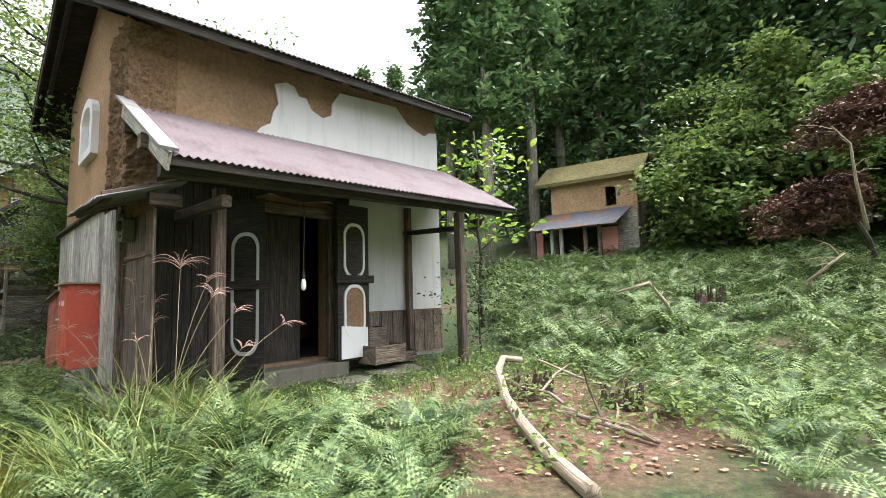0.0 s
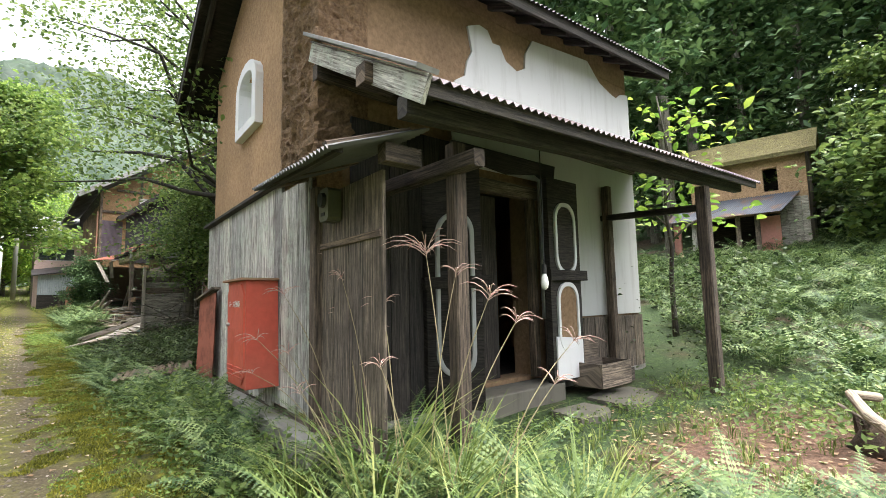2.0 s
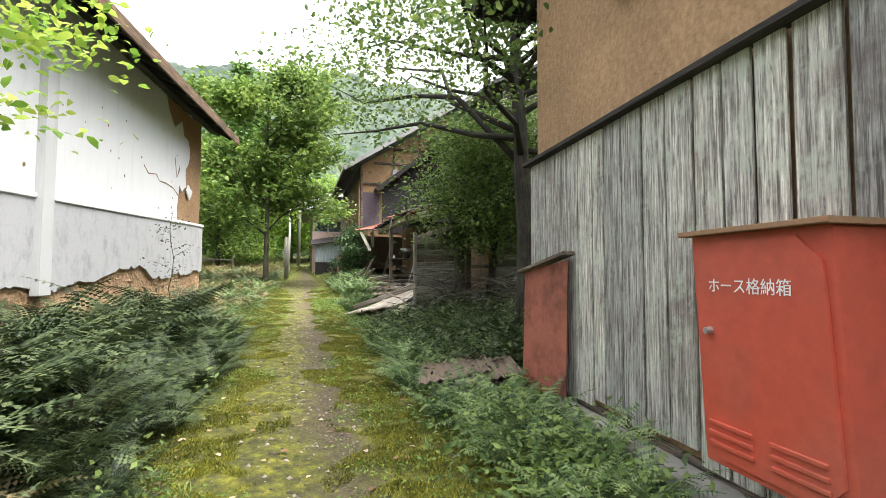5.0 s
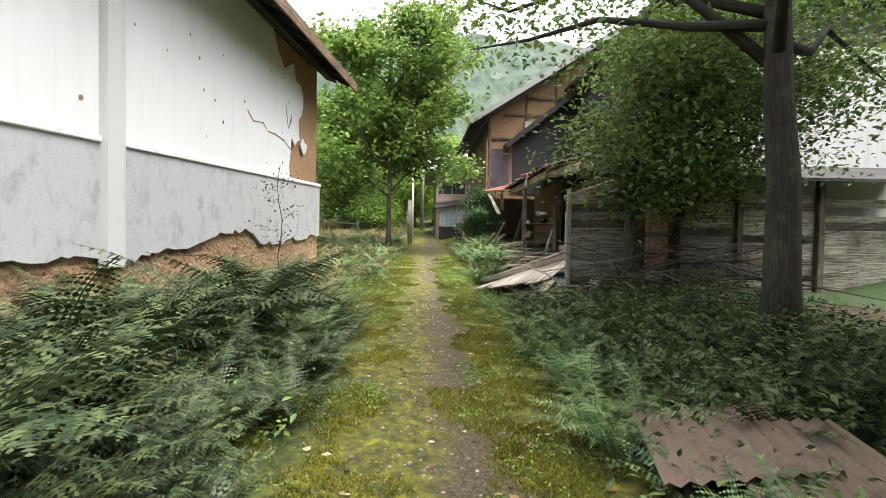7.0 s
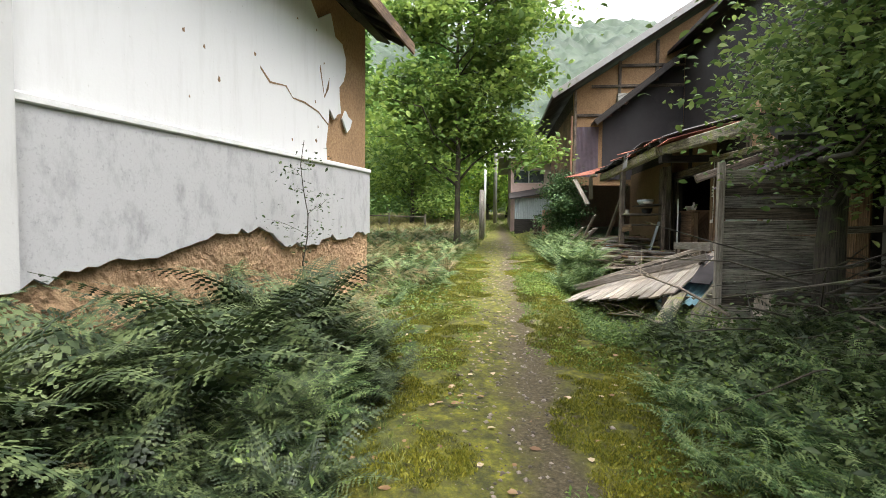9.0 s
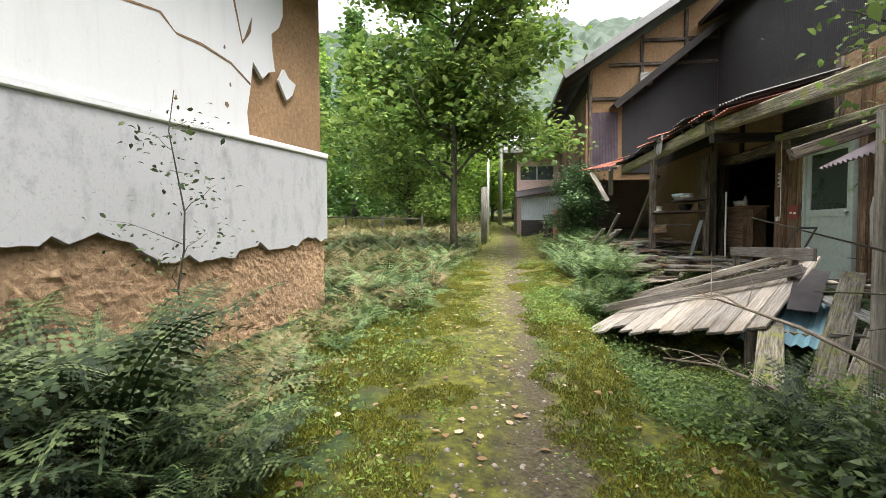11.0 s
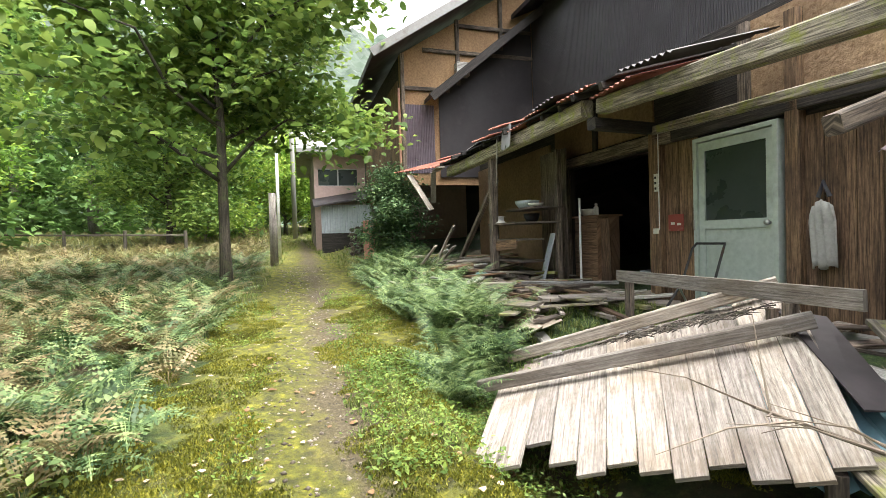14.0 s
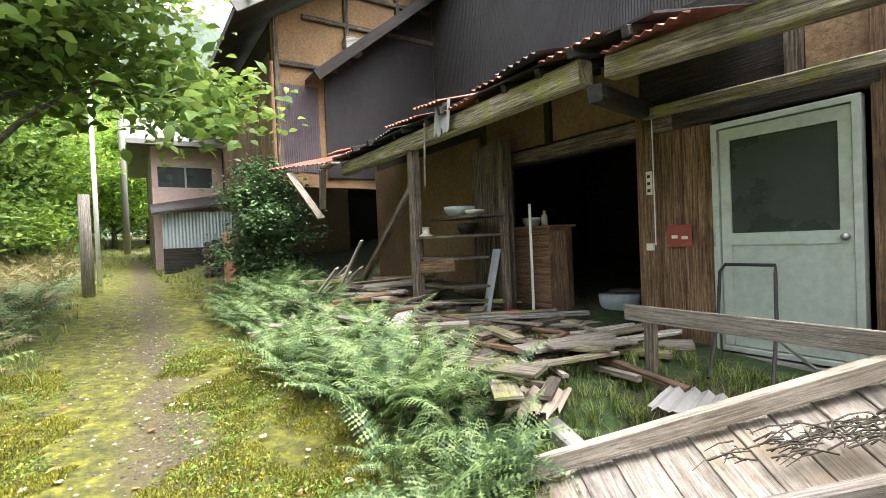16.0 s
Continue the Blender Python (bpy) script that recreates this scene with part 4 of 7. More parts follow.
def make_farmhouse():
    fh = thing("farmhouse", farm(2, -3, 1.0), "half-collapsed timber farmhouse with dark metal cladding", "farmhouse")
    part("sill_stone", Build(farm).box((-4.0, -0.25, 0.5), (6.6, 0.1, 1.0)), CONCRETE, fh)
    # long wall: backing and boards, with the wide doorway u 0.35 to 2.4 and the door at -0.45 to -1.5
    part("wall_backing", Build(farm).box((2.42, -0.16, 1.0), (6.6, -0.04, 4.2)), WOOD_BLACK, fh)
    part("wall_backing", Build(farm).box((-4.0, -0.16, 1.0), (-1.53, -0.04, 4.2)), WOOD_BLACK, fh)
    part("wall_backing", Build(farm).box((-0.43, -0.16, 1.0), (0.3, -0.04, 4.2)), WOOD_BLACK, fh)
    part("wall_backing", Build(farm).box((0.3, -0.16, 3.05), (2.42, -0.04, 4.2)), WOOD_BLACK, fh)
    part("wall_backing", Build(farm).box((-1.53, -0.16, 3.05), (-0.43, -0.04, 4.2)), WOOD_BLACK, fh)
    boards(fh, farm, -4.0, -1.54, -0.02, 1.0, 2.98, WOOD_BROWN)
    boards(fh, farm, -0.42, 0.12, -0.02, 1.0, 3.1, WOOD_BROWN, (0.22, 0.3))
    boards(fh, farm, 2.46, 3.0, -0.02, 1.0, 3.0, WOOD_BROWN)
    part("clay_panel", Build(farm).box((-2.9, -0.03, 3.2), (-1.15, 0.0, 4.1)), MUD_PALE, fh)
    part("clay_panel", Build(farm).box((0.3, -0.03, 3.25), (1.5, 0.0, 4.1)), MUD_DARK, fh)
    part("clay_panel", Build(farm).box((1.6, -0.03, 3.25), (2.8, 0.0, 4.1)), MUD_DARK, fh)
    part("post", Build(farm).post(0.2, 0.02, 1.0, 3.24, 0.2, 0.14), WOOD_BROWN, fh)
    part("post", Build(farm).post(2.42, 0.02, 1.0, 3.2, 0.12, 0.12), WOOD_DARK, fh)
    part("post", Build(farm).post(-1.62, 0.02, 1.0, 4.0, 0.14, 0.12), WOOD_BROWN, fh)
    part("post", Build(farm).post(1.55, 0.01, 3.2, 4.1, 0.1, 0.08), WOOD_BLACK, fh)
    part("post", Build(farm).post(-1.08, 0.01, 3.1, 4.1, 0.12, 0.08), WOOD_DARK, fh)
    part("lintel", Build(farm).beam((-0.1, 0.03, 3.13), (2.6, 0.03, 3.13), 0.12, 0.16), WOOD_DARK, fh)
    part("lintel", Build(farm).beam((-4.0, 0.03, 3.1), (-0.1, 0.03, 3.14), 0.1, 0.18), WOOD_BLACK, fh)
    # room behind the doorway, its darkness put into the near-black timber
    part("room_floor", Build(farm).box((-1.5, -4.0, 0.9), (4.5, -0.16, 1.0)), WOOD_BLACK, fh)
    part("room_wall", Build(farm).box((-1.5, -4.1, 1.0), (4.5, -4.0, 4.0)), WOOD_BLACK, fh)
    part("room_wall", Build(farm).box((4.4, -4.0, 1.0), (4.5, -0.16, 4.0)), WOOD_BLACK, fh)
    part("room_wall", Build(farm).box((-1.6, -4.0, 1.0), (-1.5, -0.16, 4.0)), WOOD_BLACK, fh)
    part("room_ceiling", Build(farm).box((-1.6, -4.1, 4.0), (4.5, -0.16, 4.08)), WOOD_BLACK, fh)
    # metal-clad upper wall and gable
    b = Build(farm).sheet((6.95, -1.8, 3.4), (-7.6, 0, 0), (0, 0, 1.05), 150, 0.006, rows=2)
    part("cladding", b, TIN_PURPLE, fh, "dark purple-brown ribbed metal")
    b = Build(farm).sheet((6.95, -1.82, 4.42), (-7.5, 0, 0), (0, 0, 3.55), 150, 0.006, rows=2)
    part("cladding", b, TIN_DARK, fh, "dark brown ribbed metal")
    part("upper_wall", Build(farm).box((-0.6, -2.0, 3.4), (6.95, -1.84, 7.95)).box((-0.6, -8.0, 1.0), (-0.45, -2.0, 7.9)), WOOD_BLACK, fh)
    part("upper_roof", Build(farm).slab([(-0.9, -1.2, 7.75), (6.9, -1.2, 7.75), (6.9, -5.0, 9.6), (-0.9, -5.0, 9.6)], 0.12, (0, 0, 1)).slab([(-0.9, -8.8, 7.75), (6.9, -8.8, 7.75), (6.9, -5.0, 9.6), (-0.9, -5.0, 9.6)], 0.12, (0, 0, 1)), TIN_DARK, fh)
    b = Build(farm).slab([(7.0, 1.9, 3.3), (7.0, -8.5, 3.3), (7.0, -8.5, 9.5), (7.0, -4.0, 10.3), (7.0, 1.9, 6.6)], 0.15, (1, 0, 0))
    part("gable_wall", b, MUD, fh)
    part("gable_cladding", Build(farm).sheet((6.98, 1.88, 3.6), (0, -0.85, 0), (0, 0, 1.75), 19, 0.006, rows=2), TIN_PURPLE, fh, "purple-grey ribbed metal")
    part("gable_cladding", Build(farm).slab([(6.97, 0.9, 3.5), (6.97, -1.8, 3.5), (6.97, -1.8, 7.8), (6.97, 0.9, 5.66)], 0.02, (-1, 0, 0)), TIN_DARK, fh)
    part("lower_verge", Build(farm).slab([(6.3, 1.28, 5.38), (7.0, 1.28, 5.38), (7.0, -3.4, 9.1), (6.3, -3.4, 9.1)], 0.1, (0, 0, 1)), TIN_DARK, fh)
    part("lower_verge_board", Build(farm).beam((6.3, 1.28, 5.36), (6.3, -3.4, 9.08), 0.04, 0.2), WOOD_BLACK, fh)
    part("main_roof", Build(farm).slab([(6.0, 2.75, 6.15), (16, 2.75, 6.15), (16, -4.0, 10.5), (6.0, -4.0, 10.5)], 0.14, (0, 0, 1)).slab([(6.0, -10.5, 6.15), (16, -10.5, 6.15), (16, -4.0, 10.5), (6.0, -4.0, 10.5)], 0.14, (0, 0, 1)), TIN_DARK, fh)
    part("main_verge", Build(farm).beam((5.98, 2.78, 6.2), (5.98, -4.0, 10.58), 0.05, 0.2), TIN_GREY, fh)
    part("main_wall", Build(farm).box((7.15, 1.75, 1.0), (15.5, 1.9, 6.6)).box((15.4, -9, 1.0), (15.5, 1.75, 6.6)), WOOD_BLACK, fh)
    boards(fh, farm, 7.2, 13.0, 1.92, 3.2, 6.0, WOOD_BROWN, (0.3, 0.4))
    for v0, z0, v1, z1 in ((1.8, 5.75, 0.6, 5.75), (1.85, 3.5, 1.85, 6.6), (0.35, 5.9, 0.35, 7.6), (-0.9, 6.9, -0.9, 8.3), (1.3, 6.75, -2.2, 6.75), (0.4, 7.45, -2.5, 7.45)):
        part("timber", Build(farm).beam((6.97, v0, z0), (6.97, v1, z1), 0.1, 0.1, up=(1, 0, 0)), WOOD_DARK, fh)
    part("downpipe", Build(farm).tube([(6.85, 1.98, 3.6), (6.85, 1.98, 5.7)], [0.035, 0.035], 8), COPPER, fh, "copper-coloured downpipe")
    # lean-to roof, broken along its eave
    part("porch_beam", Build(farm).beam((5.0, 1.3, 3.36), (-0.1, 1.28, 3.4), 0.17, 0.2), WOOD_MOSSY, fh)
    part("porch_beam", Build(farm).beam((-0.3, 1.22, 3.38), (-4.2, 1.3, 3.12), 0.16, 0.18), WOOD_MOSSY, fh, "mossy squared beam")
    part("porch_post", Build(farm).post(2.78, 1.26, 1.0, 3.36, 0.13, 0.13), WOOD_DARK, fh)
    part("porch_tie", Build(farm).beam((-0.2, 1.3, 3.2), (0.15, 0.0, 3.26), 0.12, 0.14), WOOD_BLACK, fh)
    part("wall_plate", Build(farm).beam((-4.2, 0.3, 3.06), (0.1, 0.2, 3.22), 0.1, 0.1), WOOD_MOSSY, fh)
    for k in range(13):
        u = -0.6 + k * 0.46
        part("rafter", Build(farm).beam((u, 1.5 + random.uniform(-0.15, 0.1), 3.5), (u, -1.7, 4.35), 0.06, 0.08), WOOD_BLACK, fh)
    b = Build(farm).slab([(-0.8, 1.42, 3.55), (5.4, 1.5, 3.5), (5.4, -1.75, 4.4), (-0.8, -1.75, 4.4)], 0.02, (0, 0, 1))
    part("lean_to_deck", b, WOOD_BLACK, fh)
    u = -1.7
    while u < 5.2:
        w = random.uniform(0.45, 0.75)
        z = 3.56 + random.uniform(-0.02, 0.06) - (0.12 if u < -0.5 else 0)
        b = Build(farm).sheet((u, 1.5 + random.uniform(-0.08, 0.1), z), (w + 0.05, random.uniform(-0.06, 0.06), random.uniform(-0.05, 0.05)), (0, -1.2, 0.32), int(w / 0.076), 0.014, ragged=0.1)
        part("roof_sheet", b, TIN_RUST if random.random() < 0.88 else TIN_DARK, fh, "rusty red corrugated tin")
        u += w
    # drooping end of the lean-to roof
    part("roof_sheet", Build(farm).sheet((5.0, 1.4, 3.5), (1.3, 0.9, 0.0), (0.2, -1.5, 0.4), 16, 0.014), TIN_RUST, fh)
    part("hanging_board", Build(farm).beam((5.9, 2.0, 3.4), (5.2, 1.7, 2.55), 0.03, 0.13, up=(0, 1, 0)), WOOD_PALE, fh)
    part("hanging_board", Build(farm).beam((5.3, 1.6, 3.4), (5.7, 1.5, 2.75), 0.03, 0.12, up=(0, 1, 0)), WOOD_PALE, fh)
    part("hanging_board", Build(farm).beam((5.5, 1.5, 3.45), (4.7, 1.6, 3.42), 0.15, 0.03), WOOD_PALE, fh)
    part("brace", Build(farm).beam((3.0, 1.1, 2.95), (5.1, 1.2, 1.2), 0.09, 0.09), WOOD_DARK, fh)
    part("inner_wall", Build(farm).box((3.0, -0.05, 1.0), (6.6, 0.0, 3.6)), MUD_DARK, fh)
    part("hanging_strip", Build(farm).beam((2.2, 1.42, 3.5), (2.22, 1.44, 2.75), 0.035, 0.008, up=(0, 1, 0)), WOOD_PALE, fh)
    part("hanging_rag", Build(farm).sheet((1.6, 1.45, 3.62), (0.28, 0.02, -0.03), (0, 0.03, -0.32), 3, 0.02, ragged=0.2), TIN_GREY, fh)
    part("end_wall", Build(farm).box((-4.15, -8.0, 1.0), (-4.0, -0.16, 5.4)), PLASTER_SOFT, fh, "weathered plaster end wall")
    part("wall_box", Build(farm).box((6.75, 0.1, 6.1), (6.95, 0.45, 6.45)), WOOD_SILVER, fh)
    return fh


COPPER = painted("copper_brown", (0.36, 0.19, 0.13), (0.2, 0.11, 0.08), 0.5, 0.2, 4)
FARM = make_farmhouse()


def make_alu_door():
    d = thing("aluminium_door", farm(-0.98, 0.0, 1.02), "pale green aluminium door with a dark glass upper panel", "door")
    u0, u1, z0, z1 = -1.5, -0.46, 1.02, 3.0
    for a, c in (((u0, 0.0, z0), (u0 + 0.05, 0.1, z1)), ((u1 - 0.05, 0.0, z0), (u1, 0.1, z1)), ((u0 + 0.05, 0.0, z1 - 0.05), (u1 - 0.05, 0.1, z1)), ((u0 + 0.05, 0.0, z0), (u1 - 0.05, 0.1, z0 + 0.04))):
        part("frame", Build(farm).box(a, c, 0.05), ALU, d)
    i0, i1 = u0 + 0.06, u1 - 0.06
    lf = part("leaf", Build(farm).box((i0, 0.03, z0 + 0.05), (i0 + 0.08, 0.075, z1 - 0.06)).box((i1 - 0.08, 0.03, z0 + 0.05), (i1, 0.075, z1 - 0.06)).box((i0 + 0.08, 0.03, z1 - 0.16), (i1 - 0.08, 0.075, z1 - 0.06)).box((i0 + 0.08, 0.03, z0 + 0.92), (i1 - 0.08, 0.075, z0 + 1.02)).box((i0 + 0.08, 0.035, z0 + 0.05), (i1 - 0.08, 0.06, z0 + 0.92)), ALU, d)
    part("glass", Build(farm).box((i0 + 0.08, 0.045, z0 + 1.02), (i1 - 0.08, 0.055, z1 - 0.16)), GLASS_DARK, lf, "dusty dark glass")
    part("knob", Build(farm).tube([(i0 + 0.04, 0.075, z0 + 0.97), (i0 + 0.04, 0.1, z0 + 0.97), (i0 + 0.04, 0.11, z0 + 0.97), (i0 + 0.04, 0.14, z0 + 0.97)], [0.014, 0.014, 0.03, 0.024], 12), STEEL, lf, "round steel knob", True)
    for z in (z0 + 0.97, z1 - 0.3):
        part("hinge", Build(farm).box((u1 - 0.02, 0.1, z - 0.06), (u1 - 0.005, 0.11, z + 0.06)), STEEL, d)


GLASS_DARK = painted("dusty_dark_glass", (0.022, 0.032, 0.032), (0.05, 0.06, 0.06), 0.22, 0.0, 1.5, (0.45, 0.9))
make_alu_door()


# fallen roof: boards under two battens
def make_fallen_roof():
    fr = thing("fallen_roof", (-13.1, 13.3, 0.5), "collapsed piece of roof, pale weathered planks nailed to two battens", "fallen roof")
    near0, near1, far0, far1 = Vector((-13.95, 12.70, 0.48)), Vector((-12.12, 12.86, 0.80)), Vector((-14.6, 14.62, 0.60)), Vector((-12.4, 14.82, 1.40))
    n = 12
    for k in range(n):
        s = k / (n - 1)
        p, q = near0.lerp(near1, s), far0.lerp(far1, s)
        p = p.lerp(q, random.choice((0, 0, 0.02, -0.03, 0.05)) if k > 3 else (0, 0.02, 0.16, 0.05)[k])
        part("plank", Build().beam(p, q, 0.164, 0.024, chamfer=0.15, taper=1.29, roll=random.uniform(-2, 2) - 17), WOOD_PALE, fr)
    part("batten", Build().beam((-14.6, 13.84, 0.60), (-12.2, 14.08, 1.33), 0.075, 0.11), WOOD_PALE, fr)
    part("batten", Build().beam((-14.75, 14.52, 0.66), (-12.38, 14.74, 1.50), 0.075, 0.11), WOOD_PALE, fr)
    part("strut", Build().beam((-12.4, 14.4, 0.72), (-12.42, 14.45, 1.34), 0.09, 0.09, up=(1, 0, 0)), WOOD_DARK, fr)
    part("strut", Build().beam((-12.2, 13.0, 0.4), (-12.2, 13.0, 0.78), 0.09, 0.09, up=(1, 0, 0)), WOOD_DARK, fr)


make_fallen_roof()


def make_debris(x, y, z, count, reach):
    """A small heap of dry twigs and needles caught on the planks."""
    b = Build()
    for _ in range(count):
        a, r, t = random.uniform(0, 6.28), reach * random.random(), random.uniform(0, 6.28)
        L = random.uniform(0.05, 0.2)
        p = Vector((x + r * 1.6 * math.cos(a), y + 0.45 * r * math.sin(a), 0))
        q = p + Vector((math.cos(t) * L, math.sin(t) * L * 0.6, 0))
        pz, qz = (z + 0.33 * (w.x - x) + 0.11 * (w.y - y) + random.uniform(0.0, 0.03) for w in (p, q))
        b.tube([(p.x, p.y, pz), ((p.x + q.x) / 2, (p.y + q.y) / 2, (pz + qz) / 2 + 0.015), (q.x, q.y, qz)], [0.005, 0.004, 0.002], 4, cap=False)
    ob = single("twig_litter", b, BARK, "dry dark twigs and needles caught on the fallen planks", "litter", kind="stuff")
    return ob


make_debris(-13.2, 14.3, 1.12, 120, 0.32)
make_debris(-12.75, 14.25, 1.26, 90, 0.25)


# ---- woodshed between the two houses ----
def make_slat_shed():
    sh = thing("slatted_shed", farm(-4.4, 0.5, 0.7), "ruined shed with overlapping weathered clapboards and a dark gap", "shed")
    for v, w, z1, mat in ((2.22, 0.07, 2.5, WOOD_PALE), (0.98, 0.12, 2.6, WOOD_DARK), (0.36, 0.14, 2.7, WOOD_SHADE), (-0.75, 0.1, 2.7, WOOD_DARK), (-2.2, 0.12, 2.8, WOOD_DARK)):
        part("post", Build(farm).post(-4.93, v, 0.5, z1, w, w), mat, sh)
    for v0, v1 in ((2.2, 1.0), (0.34, -0.74), (-0.78, -2.2), (-2.22, -4.2)):
        z = 0.66
        while z < 2.45:
            h = random.uniform(0.13, 0.17)
            b = Build(farm).beam((-4.87 + random.uniform(-0.02, 0.0), v0 + random.uniform(-0.03, 0.02), z + random.uniform(-0.015, 0.015)), (-4.87, v1 + random.uniform(-0.02, 0.03), z + random.uniform(-0.025, 0.025)), 0.02, h, chamfer=0.15, roll=9)
            if random.random() < 0.93:
                part("slat", b, WOOD_SLAT if random.random() < 0.8 else WOOD_DARK, sh)
            z += h * 0.93
    for z in (1.1, 1.75):
        part("rail", Build(farm).beam((-4.82, 1.0, z), (-4.82, 0.36, z + 0.03), 0.05, 0.08), WOOD_SLAT, sh)
    part("back_wall", Build(farm).box((-3.7, -4.2, 0.5), (-3.6, -0.2, 3.0)), WOOD_BLACK, sh)
    part("roof", Build(farm).slab([(-5.4, 1.9, 2.66), (-5.4, -4.3, 2.7), (-3.4, -4.3, 3.3), (-3.4, 1.0, 3.2)], 0.05, (0, 0, 1)), TIN_DARK, sh)


WOOD_SLAT = wood("grey_clapboard", (0.07, 0.06, 0.052), (0.5, 0.46, 0.41), (0.08, 0.07, 0.06), 0.64, (0.3, 0.31, 0.25), 0.6)
make_slat_shed()


# ---- plants ----
def frond(length, droop, rng, pairs=13, width=0.2, teeth=4):
    """One fern frond rising on a bare stalk and arching over; each side leaflet is a midrib with teeth: arrays of triangles."""

    def spine(s):
        return length * 0.8 * s ** 1.45, length * (1.12 * s - 0.62 * droop * s * s)

    v, f = [], []
    bare = 0.26
    for k in range(pairs):
        t = k / pairs
        x0, z0 = spine(bare + (1 - bare) * t)
        x1, z1 = spine(bare + (1 - bare) * min(1, t + 0.02))
        run = math.hypot(x1 - x0, z1 - z0) or 1
        ax, az = (x1 - x0) / run, (z1 - z0) / run
        w = length * width * (1 - t) ** 0.8 * (0.72 + min(1, t * 4) * 0.28) * rng.uniform(0.85, 1.1)
        half = length * 0.62 / pairs * (0.6 + 0.4 * (1 - t))
        for sd in (-1, 1):
            sag, tilt, m = rng.uniform(0.05, 0.35), rng.uniform(-0.05, 0.14), len(v)
            rib = []
            for j in range(teeth + 1):
                c = j / teeth
                rib.append((x0 + w * 0.34 * c, sd * w * c, z0 + w * (tilt * c - sag * c * c)))
            v += rib
            for j in range(teeth):
                c = (j + 0.75) / teeth
                h = half * (1.05 - 0.8 * c)
                px, py, pz = (rib[j][q] * 0.3 + rib[j + 1][q] * 0.7 for q in range(3))
                q = len(v)
                v += [(px + ax * h, py, pz + az * h), (px - ax * h, py, pz - az * h)]
                f += [(m + j, m + j + 1, q), (m + j + 1, m + j, q + 1)]
    for k in range(7):
        x0, z0 = spine(k / 6)
        v += [(x0, -0.003, z0), (x0, 0.003, z0)]
        if k:
            m = len(v)
            f += [(m - 4, m - 3, m - 1), (m - 4, m - 1, m - 2)]
    return np.array(v), np.array(f)


def fern_plant(rng, size, fronds, pairs=13, teeth=4, width=0.2):
    V, F, n = [], [], 0
    for k in range(fronds):
        a = 2 * math.pi * (k + rng.uniform(-0.3, 0.3)) / fronds
        v, f = frond(size * rng.uniform(0.55, 1.15), rng.uniform(0.6, 1.3), rng, pairs, width, teeth)
        tw = rng.uniform(-0.5, 0.5)
        y, z = v[:, 1] * math.cos(tw) - v[:, 2] * 0, v[:, 2] + v[:, 1] * math.sin(tw)
        x = v[:, 0]
        V.append(np.stack([x * math.cos(a) - y * math.sin(a), x * math.sin(a) + y * math.cos(a), z], 1))
        F.append(f + n)
        n += len(v)
    return np.concatenate(V), np.concatenate(F)


RNG = random.Random(7)
FERNS = [fern_plant(RNG, 0.85, RNG.randint(7, 10), 16, 4) for _ in range(8)]
FERNS_FINE = [fern_plant(RNG, 0.85, RNG.randint(8, 10), 18, 4, 0.19) for _ in range(8)]
FERNS_LOW = [fern_plant(RNG, 0.85, RNG.randint(7, 9), 13, 3) for _ in range(8)]
FERNS_FAR = [fern_plant(RNG, 0.85, 9, 11, 2, 0.24) for _ in range(6)]


def scatter(shapes, spots):
    """Joins shapes at (x, y, z, turn, size) spots into one pair of arrays."""
    V, F, n = [], [], 0
    for k, (x, y, z, turn, size) in enumerate(spots):
        v, f = shapes[k % len(shapes)]
        c, s = math.cos(turn) * size, math.sin(turn) * size
        V.append(np.stack([v[:, 0] * c - v[:, 1] * s + x, v[:, 0] * s + v[:, 1] * c + y, v[:, 2] * size + z], 1))
        F.append(f + n)
        n += len(v)
    return np.concatenate(V), np.concatenate(F)


def clear_of_walls(x, y):
    """False inside the buildings and on the path."""
    a, b = along_path(x, y)
    if -0.95 - 0.3 * noise.noise((a * 0.6, 0, 5)) < b < 0.95 + 0.25 * noise.noise((a * 0.6, 9, 5)):
        return False
    dx, dy = x + 3.6, y - 5.35
    u, v = 0.703 * dx + 0.7155 * dy, 0.6513 * dy - 0.7626 * dx
    if -0.35 < u < 5.5 and -0.6 < v < 4.4:
        return False
    dx, dy = x + 13.45, y - 16.9
    u, v = -0.7771 * dx + 0.6293 * dy, -0.6293 * dx - 0.7771 * dy
    if (-9.6 < u < 16 and v < 0.3) or (-1.4 < u < 3.4 and v < 2.3) or (-5.5 < u < -2 and v < 2.2) or (-14.7 < x < -11.4 and 12.5 < y < 15.0):
        return False
    dx, dy = x + 16.48, y - 10.26
    u, v = -0.682 * dx + 0.7314 * dy, 0.7314 * dx + 0.682 * dy
    return not (-12 < u < 0.2 and -6 < v < 0.35)


def fern_spots(count, region, rng, size=(0.7, 1.15)):
    out = []
    while len(out) < count:
        x, y = region(rng)
        if clear_of_walls(x, y):
            out.append((x, y, ground_z(x, y) - 0.03, rng.uniform(0, 6.28), rng.uniform(*size)))
    return out


def belt(a0, a1, b0, b1):
    return lambda r: from_path(r.uniform(a0, a1), r.uniform(b0, b1))


def fern_bank(name, count, region, mat, label, shapes, size=(0.7, 1.15)):
    v, f = scatter(shapes, fern_spots(count, region, RNG, size))
    return tagged(array_mesh(name, v, f, mat), label, "ferns", kind="stuff")


